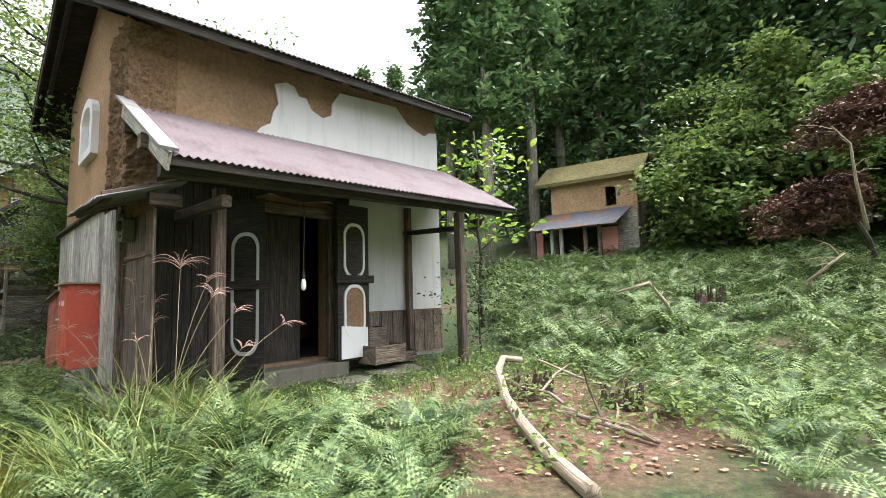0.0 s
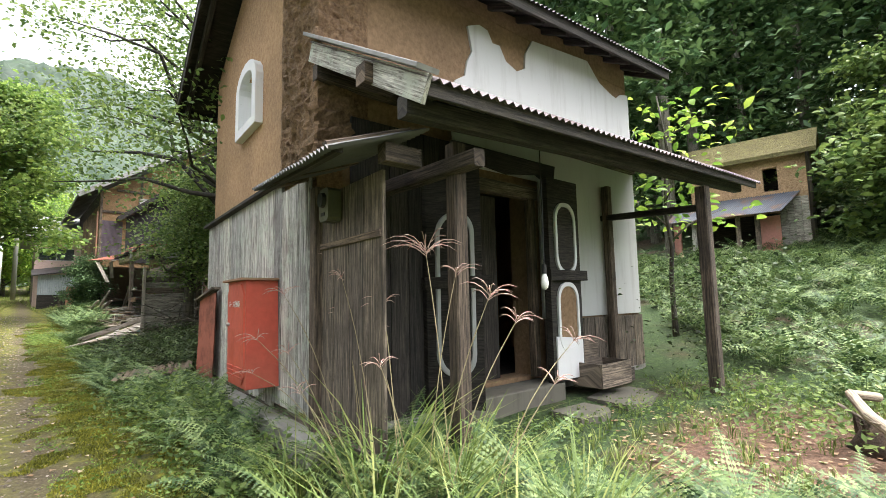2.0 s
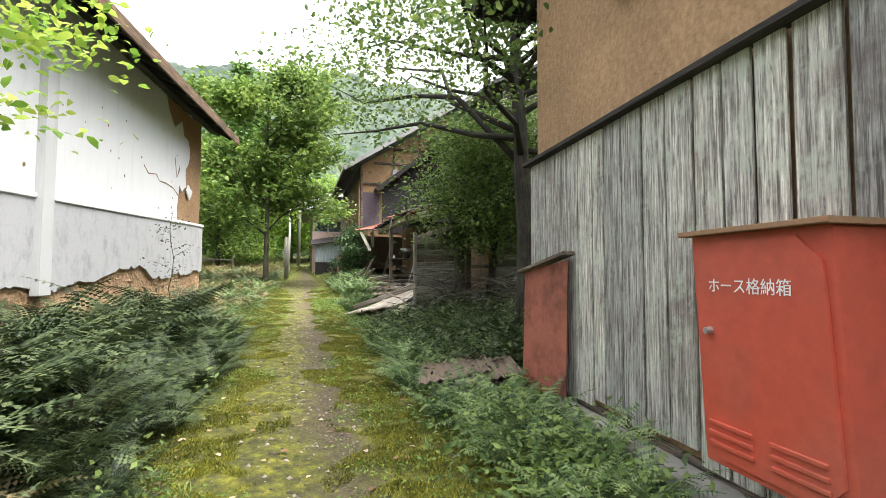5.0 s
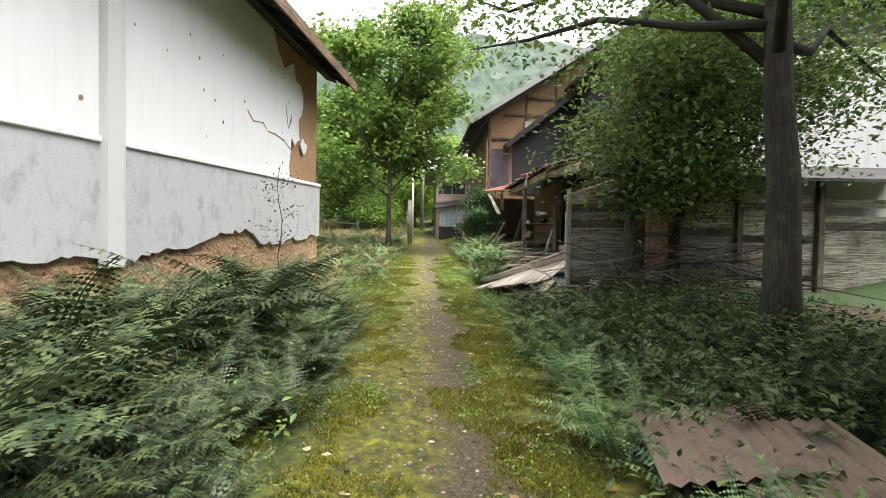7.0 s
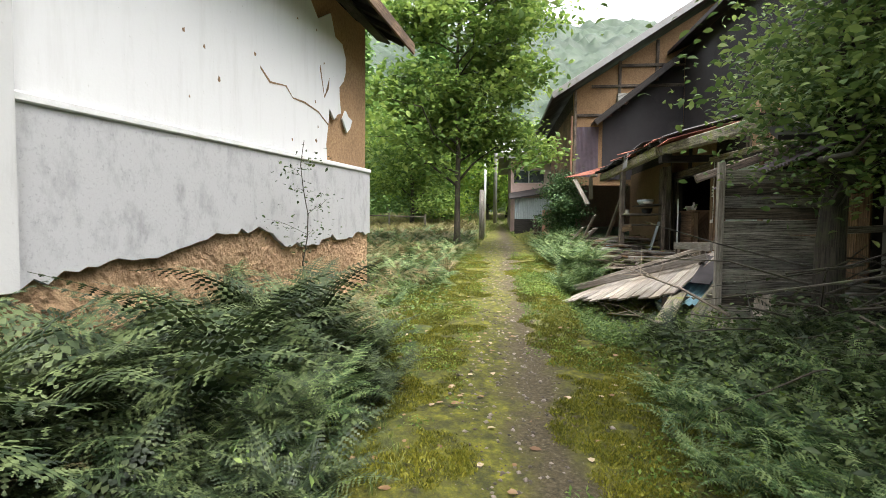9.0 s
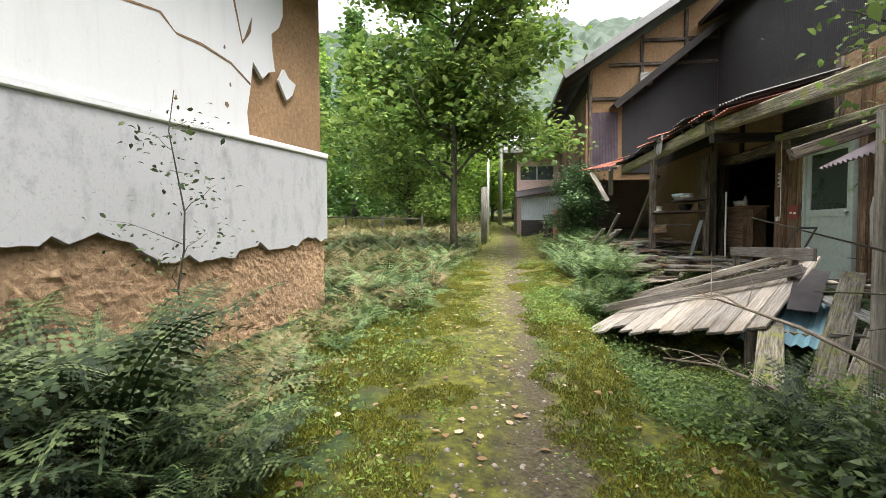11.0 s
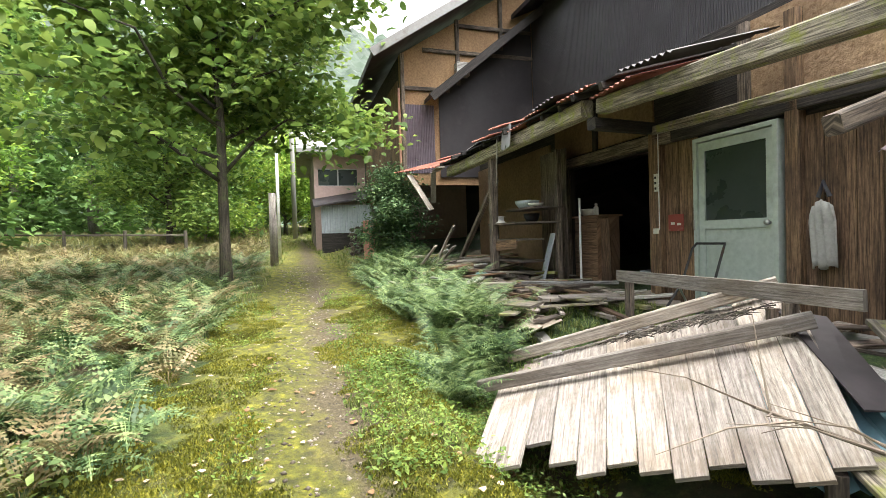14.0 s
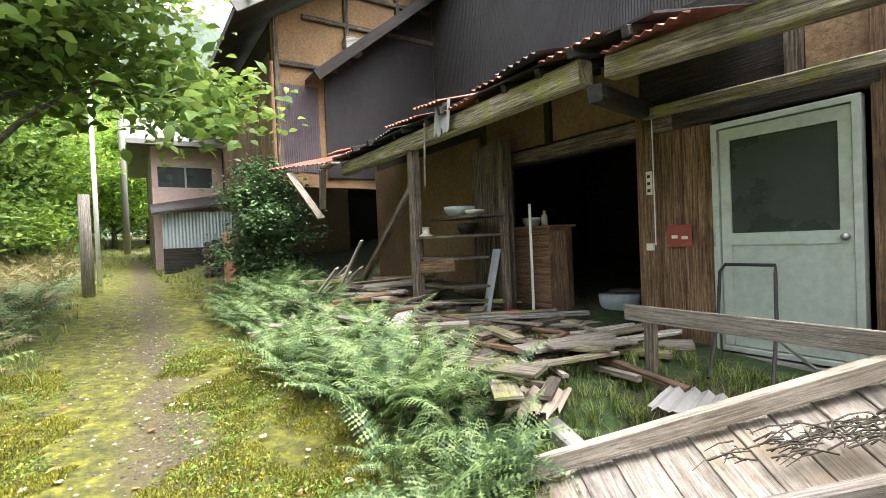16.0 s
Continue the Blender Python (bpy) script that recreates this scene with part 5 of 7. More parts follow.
# the bank's shade is put into its darker fern green
fern_bank("fern_bank", 150, belt(-4, 6.0, -3.7, -2.0), FERN_SHADED, "tall ferns before the white wall, darkened for shade", FERNS_FINE, (1.25, 1.85))
fern_bank("fern_bank", 340, belt(-9, 5.7, -3.6, -1.35), FERN_SHADED, "thick bank of ferns beside the path, green darkened for shade", FERNS_FINE, (0.65, 1.0))
fern_bank("fern_bank", 90, belt(-5, 5, -1.6, -1.05), FERN_SHADED, "smaller ferns at the mossy edge of the path", FERNS_FINE, (0.4, 0.75))
fern_bank("fern_bank", 60, belt(3.6, 6.2, -2.7, -1.3), FERN, "fresh green ferns at the end of the bank", FERNS_FINE, (0.55, 0.85))
fern_bank("fern_bank", 60, belt(-9, 7.5, -3.6, -1.6), FERN_OLD, "dry brownish fern fronds in the bank", FERNS_LOW, (0.55, 0.95))
fern_bank("fern_bank", 26, belt(6.6, 9.6, -2.3, -1.6), FERN, "small ferns by the clay foot of the white wall", FERNS, (0.3, 0.55))
fern_bank("fern_bank", 620, belt(9.6, 27, -10, -1.25), FERN_OLD, "browning fern thicket beside the path", FERNS_LOW, (0.6, 0.95))
fern_bank("fern_bank", 260, belt(9.6, 22, -6, -1.2), FERN, "scattered green ferns in the thicket", FERNS_LOW, (0.6, 0.95))
fern_bank("fern_bank", 70, belt(5.5, 9.8, -2.6, -1.9), FERN_OLD, "browning ferns against the clay wall", FERNS_LOW, (0.3, 0.55))
fern_bank("fern_bank", 1350, lambda r: (r.uniform(0.9, 17), r.uniform(6.6, 21)), FERN, "slope covered in green ferns", FERNS_FAR, (0.55, 1.0))
fern_bank("fern_bank", 110, lambda r: (r.uniform(1.9, 7), r.uniform(2.2, 6.6)), FERN, "green ferns at the foot of the slope", FERNS, (0.5, 0.9))
fern_bank("fern_bank", 150, lambda r: (r.uniform(-2.7, -0.1), r.uniform(1.7, 4.4)), FERN, "low green ferns before the porch", FERNS, (0.5, 0.85))
fern_bank("fern_bank", 30, belt(9.8, 11.2, 1.0, 1.9), FERN, "green ferns beside the fallen roof", FERNS, (0.4, 0.75))
fern_bank("fern_bank", 120, belt(0.5, 6.8, 1.4, 3.8), FERN_SHADED, "dark ferns in the shade of the trees", FERNS, (0.45, 0.85))
fern_bank("fern_bank", 150, belt(-4.5, 5, 0.95, 2.4), FERN, "ferns along the storehouse wall", FERNS_FINE, (0.45, 0.85))
fern_bank("fern_bank", 170, belt(10.3, 18, 1.1, 2.6), FERN, "ferns between the path and the ruin", FERNS_FINE, (0.45, 0.9))


# ---- trees ----
def leaf_cloud(centres, per, spread, size, rng, flat=0.6, fine=False):
    """Many small folded leaves round the centres: triangles."""
    c = np.repeat(np.array(centres), per, axis=0)
    n = len(c)
    rs = np.random.RandomState(rng.randint(0, 99999))
    p = c + rs.normal(0, 1, (n, 3)) * np.array([spread, spread, spread * flat])
    a = rs.normal(0, 1, (n, 3))
    a[:, 2] *= 0.45
    a /= np.linalg.norm(a, axis=1)[:, None]
    up = rs.normal(0, 0.5, (n, 3)) + np.array([0, 0, 1])
    s = np.cross(a, up)
    s /= np.linalg.norm(s, axis=1)[:, None] + 1e-9
    nn = np.cross(s, a)
    L = size * rs.uniform(0.6, 1.3, (n, 1))
    W = L * 0.25
    m = nn * L * 0.1
    if fine:
        v = np.stack([p, p + a * L * 0.28 + s * W * 0.9 + m, p + a * L * 0.62 + s * W + m, p + a * L - m, p + a * L * 0.62 - s * W + m, p + a * L * 0.28 - s * W * 0.9 + m], 1).reshape(-1, 3)
        k = np.arange(n)[:, None] * 6
        f = np.concatenate([k + np.array([t]) for t in ((0, 1, 5), (1, 2, 4), (1, 4, 5), (2, 3, 4))], 0)
    else:
        v = np.stack([p, p + a * L * 0.5 + s * W + m, p + a * L, p + a * L * 0.5 - s * W + m], 1).reshape(-1, 3)
        k = np.arange(n)[:, None] * 4
        f = np.concatenate([k + np.array([[0, 1, 2]]), k + np.array([[0, 2, 3]])], 0)
    return v, f


def broadleaf(name, base, height, reach, rng, bark, leaf, label, leaves=90, size=0.12, clusters=70, trunk=0.12, lean=(0, 0), low=0.25, spread=0.34, fine=True, keep=None):
    """A tapered trunk, limbs and a ragged crown of small leaves."""
    tr = thing(name, base, label, "tree")
    bx, by, bz = base
    pts = [(bx + lean[0] * s * s + 0.08 * rng.uniform(-1, 1) * s, by + lean[1] * s * s + 0.08 * rng.uniform(-1, 1) * s, bz - 0.15 + (height * 0.85 + 0.15) * s) for s in np.linspace(0, 1, 9)]
    b = Build().tube(pts, [trunk * (1.25 if i == 0 else 1) * (1 - 0.09 * i) for i in range(9)], 9)
    part("trunk", b, bark, tr, smooth=True)
    ends = []
    nl = max(7, clusters // 8)
    for k in range(nl):
        s = low + (0.95 - low) * (k + rng.random() * 0.6) / nl
        i = min(7, int(s * 8))
        p0 = Vector(pts[i]).lerp(Vector(pts[i + 1]), s * 8 - i)
        a = rng.uniform(0, 6.28) if nl > 12 else k * 2.4 + rng.uniform(-0.4, 0.4)
        r = reach * rng.uniform(0.6, 1.1) * (1 - 0.55 * max(0, s - 0.45))
        p2 = p0 + Vector((math.cos(a) * r, math.sin(a) * r, r * rng.uniform(0.05, 0.6)))
        p1 = p0.lerp(p2, 0.5) + Vector((0, 0, 0.12 * r))
        rad = trunk * 0.42 * (1.1 - 0.6 * s)
        bend = [p0] + [(p0.lerp(p1, 2 * t) if t < 0.5 else p1.lerp(p2, 2 * t - 1)) + Vector((rng.gauss(0, 0.045), rng.gauss(0, 0.045), rng.gauss(0, 0.05))) * r for t in (0.25, 0.5, 0.75)] + [p2]
        part("limb", Build().tube(bend, [rad, rad * 0.8, rad * 0.55, rad * 0.35, rad * 0.12], 6), bark, tr, smooth=True)
        for j in range(clusters // nl):
            q = p0.lerp(p1, rng.uniform(0.5, 1)) if rng.random() < 0.3 else p1.lerp(p2, rng.uniform(0, 1.1))
            q = q + Vector((rng.gauss(0, 0.22 * r), rng.gauss(0, 0.22 * r), rng.gauss(0, 0.13 * r)))
            if keep is None or keep(q.x, q.y):
                ends.append(tuple(q))
    v, f = leaf_cloud(ends, leaves, spread, size, rng, 0.6, fine)
    o = np.array(tr.location)
    array_mesh("crown", v - o, f, leaf, tr)
    return tr


def at_ground(x, y, dz=0.0):
    return (x, y, ground_z(x, y) + dz)


def off_the_path(x, y):
    """The crowns by the shed stop short of the path and of the farmhouse yard."""
    a, b = along_path(x, y)
    return b > 0.9 and a < min(3.6 + 1.39 * b, 5.9 + 0.5 * b)


TR = random.Random(21)
broadleaf("tree", at_ground(-20.6, 15.2), 9.6, 3.0, TR, BARK, LEAF_TREE, "young broadleaf tree with layered green boughs beside the path", 120, 0.2, 190, 0.105, low=0.24, spread=0.36)
broadleaf("tree", at_ground(-7.6, 10.4), 8.0, 3.7, TR, BARK_DARK, LEAF, "old persimmon tree with dark trunk behind the storehouse", 95, 0.095, 230, 0.17, (-0.5, 0.2), 0.4)
broadleaf("tree", at_ground(-10.16, 12.57), 4.7, 2.0, TR, BARK, LEAF_SHADE, "bushy tree with drooping dark leaves before the slatted shed", 150, 0.085, 150, 0.15, (0.2, -0.3), 0.34, keep=off_the_path)
broadleaf("tree", at_ground(-9.9, 13.4), 4.8, 2.0, TR, BARK_DARK, LEAF_SHADE, "leaning bushy tree with dark leaves before the shed", 150, 0.085, 140, 0.1, (1.5, -0.2), 0.34, keep=off_the_path)
for x, y, h, lf in ((-31, 19.5, 8, LEAF_TREE), (-33, 12, 9, LEAF_LIGHT), (-30, 5, 8, LEAF_LIGHT), (-34, 23.5, 8, LEAF_LIGHT), (-40, 34, 8, LEAF_TREE), (-43, 37, 9, LEAF_LIGHT), (-38, 36.5, 8, LEAF), (-46, 34, 10, LEAF_LIGHT), (-37, 29.5, 7, LEAF_LIGHT)):
    broadleaf("tree", at_ground(x, y), h, h * 0.42, TR, BARK, lf, "broadleaf tree with full green crown at the field's edge", 190, 0.22, 100, 0.13, low=0.12, spread=0.5, fine=False)
broadleaf("tree", at_ground(0.75, 10.7), 5.2, 1.2, TR, BARK, LEAF_LIGHT, "slender sapling with large yellow-green leaves behind the storehouse", 7, 0.2, 46, 0.05, low=0.35)
broadleaf("shrub", at_ground(0.55, 8.6), 1.9, 0.6, TR, BARK, LEAF_DARK, "small dark shrub by the porch post", 40, 0.07, 40, 0.025)
for x, y, h in ((11.5, 19, 8), (9.8, 16.8, 5), (14, 17, 7), (13.5, 13.5, 6)):
    broadleaf("tree", at_ground(x, y), h, h * 0.36, TR, BARK, LEAF, "glossy broadleaf tree among the cedars", 110, 0.26, 90, 0.12, low=0.1, spread=0.45)


def cedar(base, height, rng, leaf, label, bare=0.3, reach=2.6, trunk=0.22):
    """A straight bare trunk under a tapering crown of drooping sprays."""
    tr = thing("cedar", base, label, "tree", "cedar wood")
    x, y, z = base
    part("trunk", Build().tube([(x, y, z - 0.3), (x + 0.05, y, z + height * 0.4), (x, y + 0.05, z + height)], [trunk * 1.2, trunk, 0.03], 9), BARK_PALE, tr, smooth=True)
    ends = []
    for k in range(110):
        s = bare + (1 - bare) * (k + rng.random()) / 110
        r = reach * (1.02 - (s - bare) / (1 - bare)) ** 0.75 * rng.uniform(0.35, 1.0)
        a = k * 2.399 + rng.uniform(-0.4, 0.4)
        for q in (0.45, 0.75, 1.0):
            ends.append((r * q * math.cos(a), r * q * math.sin(a), height * s - 0.22 * r * q + rng.uniform(-0.2, 0.2)))
    v, f = leaf_cloud(ends, 16, 0.26, 0.42, rng, 0.8)
    array_mesh("crown", v, f, leaf, tr)
    return tr


CEDARS = [cedar(at_ground(2.0, 20.9), 17, TR, CEDAR, "tall cedar with a pale bare trunk and dark crown", 0.38), cedar(at_ground(4.3, 22.5), 19, TR, CEDAR, "tall cedar with a pale bare trunk and dark crown", 0.42), cedar(at_ground(14.5, 21), 15, TR, CEDAR, "dark cedar with boughs reaching low", 0.06, 3.2), cedar(at_ground(-34, 14), 14, TR, CEDAR_LIGHT, "cedar with bright green boughs on the far slope", 0.04, 3.0)]
for k in range(64):
    a, b = TR.uniform(-34, 22), TR.uniform(24, 46)
    src = CEDARS[2] if TR.random() < 0.6 else CEDARS[TR.randint(0, 1)]
    x, y = from_path(a, b)
    copy_thing(src, pose(x, y, ground_z(x, y), 0, 0, TR.uniform(0, 360)))
for x, y in ((10.5, 24), (12.8, 22.5), (16.5, 18), (18, 15), (17, 22), (15.5, 15.2), (20, 19), (0.4, 23.5), (6.5, 25.5), (8.3, 27)):
    copy_thing(CEDARS[2] if x > 9 else CEDARS[0], pose(x, y, ground_z(x, y), 0, 0, TR.uniform(0, 360)))
for k in range(46):
    x, y = from_path(TR.uniform(32, 62), TR.uniform(-34, -3))
    copy_thing(CEDARS[3], pose(x, y, ground_z(x, y), 0, 0, TR.uniform(0, 360)))
for k in range(16):
    x, y = from_path(TR.uniform(-6, 30), TR.uniform(-34, -24))
    copy_thing(CEDARS[3], pose(x, y, ground_z(x, y), 0, 0, TR.uniform(0, 360)))


# wooded hills all round the valley
def make_hills():
    nu, nv = 640, 90
    verts = np.zeros((nu * nv, 3))
    for i in range(nu):
        th = 2 * math.pi * i / nu
        crest = 62 + 22 * noise.noise((math.cos(th) * 2.2, math.sin(th) * 2.2, 4)) + 9 * noise.noise((math.cos(th) * 7, math.sin(th) * 7, 1))
        crest += 36 * max(0, math.cos(th - radians(145))) ** 2
        for j in range(nv):
            s = j / (nv - 1)
            r = 85 + 150 * s
            x, y = -8 + r * math.cos(th), 8 + r * math.sin(th)
            z = -2 + crest * s ** 0.85
            z += 3.4 * (1 - noise.voronoi((x * 0.16, y * 0.16, 0))[0][0] * 1.5) + 2.2 * noise.noise((x * 0.5, y * 0.5, 0))
            verts[i * nv + j] = (x, y, z)
    faces = np.array([(i * nv + j, ((i + 1) % nu) * nv + j, ((i + 1) % nu) * nv + j + 1, i * nv + j + 1) for i in range(nu) for j in range(nv - 1)])
    tagged(array_mesh("backdrop", verts, faces, HILL), "steep green wooded hills closing the valley", "hills", kind="structure")


make_hills()


# ---- grass, moss, weeds and leaf litter ----
def blades(rng, n, height, spread, width=0.008, bend=0.5):
    v, f = [], []
    for _ in range(n):
        a, r = rng.uniform(0, 6.28), rng.uniform(0, spread)
        x, y, h = r * math.cos(a), r * math.sin(a), height * rng.uniform(0.5, 1.1)
        o = rng.uniform(0, 6.28) if rng.random() < 0.3 else a
        d = bend * h * rng.uniform(0.4, 1.3)
        px, py = -math.sin(o) * width, math.cos(o) * width
        m = len(v)
        for s, w in ((0, 1), (0.35, 0.95), (0.7, 0.7), (1, 0.05)):
            cx, cy, cz = x + math.cos(o) * d * s * s, y + math.sin(o) * d * s * s, h * s * (1 - 0.28 * s * bend)
            v += [(cx - px * w, cy - py * w, cz), (cx + px * w, cy + py * w, cz)]
        for k in range(3):
            f += [(m + 2 * k, m + 2 * k + 1, m + 2 * k + 3), (m + 2 * k, m + 2 * k + 3, m + 2 * k + 2)]
    return np.array(v), np.array(f)


def stuff(name, shapes, spots, mat, label, category):
    v, f = scatter(shapes, spots)
    return tagged(array_mesh(name, v, f, mat), label, category, kind="stuff")


def spots(count, region, size, rng=RNG, keep=None, dz=0.0):
    out = []
    while len(out) < count:
        x, y = region(rng)
        if keep is None or keep(x, y):
            out.append((x, y, ground_z(x, y) + dz, rng.uniform(0, 6.28), rng.uniform(*size)))
    return out


TALL = [blades(RNG, 75, 0.88, 0.2, 0.006, 0.9) for _ in range(4)]
SHORT = [blades(RNG, 12, 0.16, 0.07, 0.004, 0.6) for _ in range(6)]


def moss_tuft(rng, n, height, spread):
    """A cushion of short pointed leaves, one triangle each."""
    v, f = [], []
    for k in range(n):
        a, r, o = rng.uniform(0, 6.28), spread * math.sqrt(rng.random()), rng.uniform(0, 6.28)
        x, y, h = r * math.cos(a), r * math.sin(a), height * (1.1 - (r / spread) ** 2 * 0.6)
        w = rng.uniform(0.004, 0.009)
        v += [(x + w * math.cos(o), y + w * math.sin(o), h * 0.2), (x - w * math.cos(o), y - w * math.sin(o), h * 0.2), (x + rng.uniform(-0.014, 0.014), y + rng.uniform(-0.014, 0.014), h)]
        f.append((3 * k, 3 * k + 1, 3 * k + 2))
    return np.array(v), np.array(f)


MOSS = [moss_tuft(RNG, 26, 0.026, 0.06) for _ in range(6)]
for x, y, s in ((-2.55, 3.55, 1.1), (-2.0, 3.3, 1.05), (-2.75, 4.3, 1.15), (-3.1, 3.9, 0.9), (-1.7, 3.9, 0.95), (-3.4, 4.6, 0.8), (-2.3, 4.35, 0.9), (-3.0, 3.3, 0.8), (-1.3, 3.2, 0.7)):
    v, f = scatter(TALL[int(s * 100) % 4:], [(0, 0, 0, s * 9, s)])
    g = array_mesh("grass_tuft", v, f, GRASS)
    g.location = at_ground(x, y, -0.02)
    tagged(g, "tall tuft of arching green grass by the porch", "grass", "tall grass tufts")
stuff("short_grass", SHORT, spots(1100, belt(14, 40, -1.9, 1.5), (0.4, 1.3), keep=lambda x, y: abs(along_path(x, y)[1]) > 0.8 - max(0, along_path(x, y)[0] - 18) * 0.06) + spots(350, belt(-10, 10, -1.6, 1.5), (0.35, 0.8), keep=lambda x, y: abs(along_path(x, y)[1]) > 0.75) + spots(700, lambda r: tuple(farm(r.uniform(-1.4, 1.0), r.uniform(0.5, 2.3), 0)[:2]), (0.5, 1.0)) + spots(120, lambda r: tuple(farm(r.uniform(-5.5, -3), r.uniform(2.4, 4.2), 0)[:2]), (0.4, 0.8)) + spots(220, lambda r: tuple(farm(r.uniform(-2.2, -0.4), r.uniform(2.2, 4.3), 0)[:2]), (0.4, 0.8)), GRASS, "short green grass along the path", "grass")
stuff("meadow_grass", [blades(RNG, 16, 0.55, 0.2, 0.008, 0.6) for _ in range(5)], spots(1300, belt(20, 44, -16, -1.3), (0.6, 1.1), keep=clear_of_walls), GRASS_PALE, "pale dry meadow grass beyond the ferns", "grass")
stuff("moss", MOSS, spots(19000, belt(-7, 15, -1.45, 1.2), (0.5, 1.2), keep=lambda x, y: abs(along_path(x, y)[1] + 0.14 + 0.5 * noise.noise((x * 1.5, y * 1.5, 2))) > 0.36 and noise.noise((x * 2.6, y * 2.6, 4)) > -0.22) + spots(3200, belt(5.6, 10.2, -2.4, -1.2), (0.5, 1.3)) + spots(2600, belt(4.5, 10.5, 0.9, 2.4), (0.6, 1.3), keep=lambda x, y: noise.noise((x * 1.7, y * 1.7, 6)) > 0.0), MOSS_MAT, "yellow-green moss cushions on the path", "moss")


def leaf_piece(rng, size):
    w = size * 0.36
    c = rng.uniform(0.05, 0.3) * size
    v = [(0, 0, 0.004), (size * 0.3, w, c), (size * 0.75, w * 0.7, c), (size, 0, 0.006), (size * 0.75, -w * 0.7, c * 0.7), (size * 0.3, -w, c * 0.6)]
    return np.array(v), np.array([(0, 5, 1), (1, 5, 4), (1, 4, 2), (2, 4, 3)])


LITTER = [leaf_piece(RNG, 0.09) for _ in range(6)]
stuff("leaf_litter", LITTER, spots(950, belt(-8, 14, -1.9, 1.4), (0.2, 0.85), dz=0.008) + spots(900, lambda r: (r.uniform(-1.2, 2.2), r.uniform(3.4, 7.0)), (0.25, 0.75), dz=0.008), LITTER_MAT, "fallen pale leaves on the path", "leaves")


def weed_bank(name, count, region, mat, label, size=0.07, height=0.3, per=26):
    pts = []
    while len(pts) < count:
        x, y = region(RNG)
        if clear_of_walls(x, y):
            pts.append((x, y, ground_z(x, y) + height * RNG.uniform(0.1, 1.0)))
    v, f = leaf_cloud(pts, per, 0.16, size, RNG, 0.45)
    tagged(array_mesh(name, v, f, mat), label, "weeds", kind="stuff")


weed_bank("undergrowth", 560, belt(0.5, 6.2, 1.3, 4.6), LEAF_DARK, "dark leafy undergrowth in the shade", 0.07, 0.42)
stuff("undergrowth", [leaf_cloud([(0, 0, 0.025)], 14, 0.05, 0.03, RNG, 0.3) for _ in range(5)], spots(1500, belt(-9, 16, -1.4, 1.0), (0.5, 1.3), keep=lambda x, y: noise.noise((x * 1.1, y * 1.1, 8)) > 0.0 and abs(along_path(x, y)[1] + 0.14) > 0.3), LEAF_TREE, "tiny bright weeds creeping over the moss", "weeds")
PEBBLE = [(np.array([(1, 0, 0), (0, 0.8, 0), (-0.9, 0, 0), (0, -0.7, 0), (0.1, 0, 0.55), (0, 0, -0.4)]) * q, np.array([(0, 1, 4), (1, 2, 4), (2, 3, 4), (3, 0, 4), (1, 0, 5), (2, 1, 5), (3, 2, 5), (0, 3, 5)])) for q in (0.008, 0.012, 0.018)]
stuff("gravel", PEBBLE, spots(5200, lambda r: from_path(r.uniform(-6, 20), r.gauss(-0.14, 0.3)), (0.3, 1.7)), GRAVEL, "pale grit on the footpath", "gravel")
weed_bank("undergrowth", 260, belt(-4, 1, 0.95, 1.8), LEAF, "leafy weeds at the storehouse foot", 0.06, 0.22)
weed_bank("undergrowth", 420, belt(6.5, 10.5, 1.0, 2.2), LEAF, "small-leaved weeds by the fallen roof", 0.045, 0.2)
weed_bank("undergrowth", 420, belt(-9, 10, -3.5, -1.1), LEAF, "low weeds under the ferns", 0.06, 0.18)
weed_bank("undergrowth", 300, lambda r: (r.uniform(0, 6), r.uniform(3.5, 8)), LEAF, "low weeds under the ferns of the slope", 0.07, 0.25)
weed_bank("undergrowth", 260, belt(3, 9.5, 1.05, 2.4), LEAF_TREE, "bright small-leaved weeds in the hollow", 0.04, 0.16, 22)
stuff("undergrowth", [leaf_cloud([(0, 0, 0.05)], 20, 0.07, 0.04, RNG, 0.5) for _ in range(5)], spots(420, lambda r: tuple(farm(r.uniform(-2.4, -0.3), r.uniform(2.1, 4.2), 0)[:2]), (0.6, 1.3)), LEAF_TREE, "bright low weeds by the fallen roof", "weeds")
stuff("undergrowth", [leaf_cloud([(0, 0, 0.07)], 18, 0.08, 0.05, RNG, 0.5) for _ in range(5)], spots(230, lambda r: tuple(hut(r.uniform(0.3, 5.2), r.uniform(-2.9, -0.8), 0)[:2]), (0.5, 1.3)), LEAF, "low weeds before the porch", "weeds")
stuff("short_grass", SHORT, spots(200, lambda r: tuple(hut(r.uniform(-0.4, 5.2), r.uniform(-3.0, -0.8), 0)[:2]), (0.5, 1.2)), GRASS, "thin grass before the porch", "grass")


# ---- the small house on the slope ----
def slope(u, v, z):
    return (4.1 + 0.845 * u + 0.533 * v, 22.3 - 0.533 * u + 0.845 * v, z)


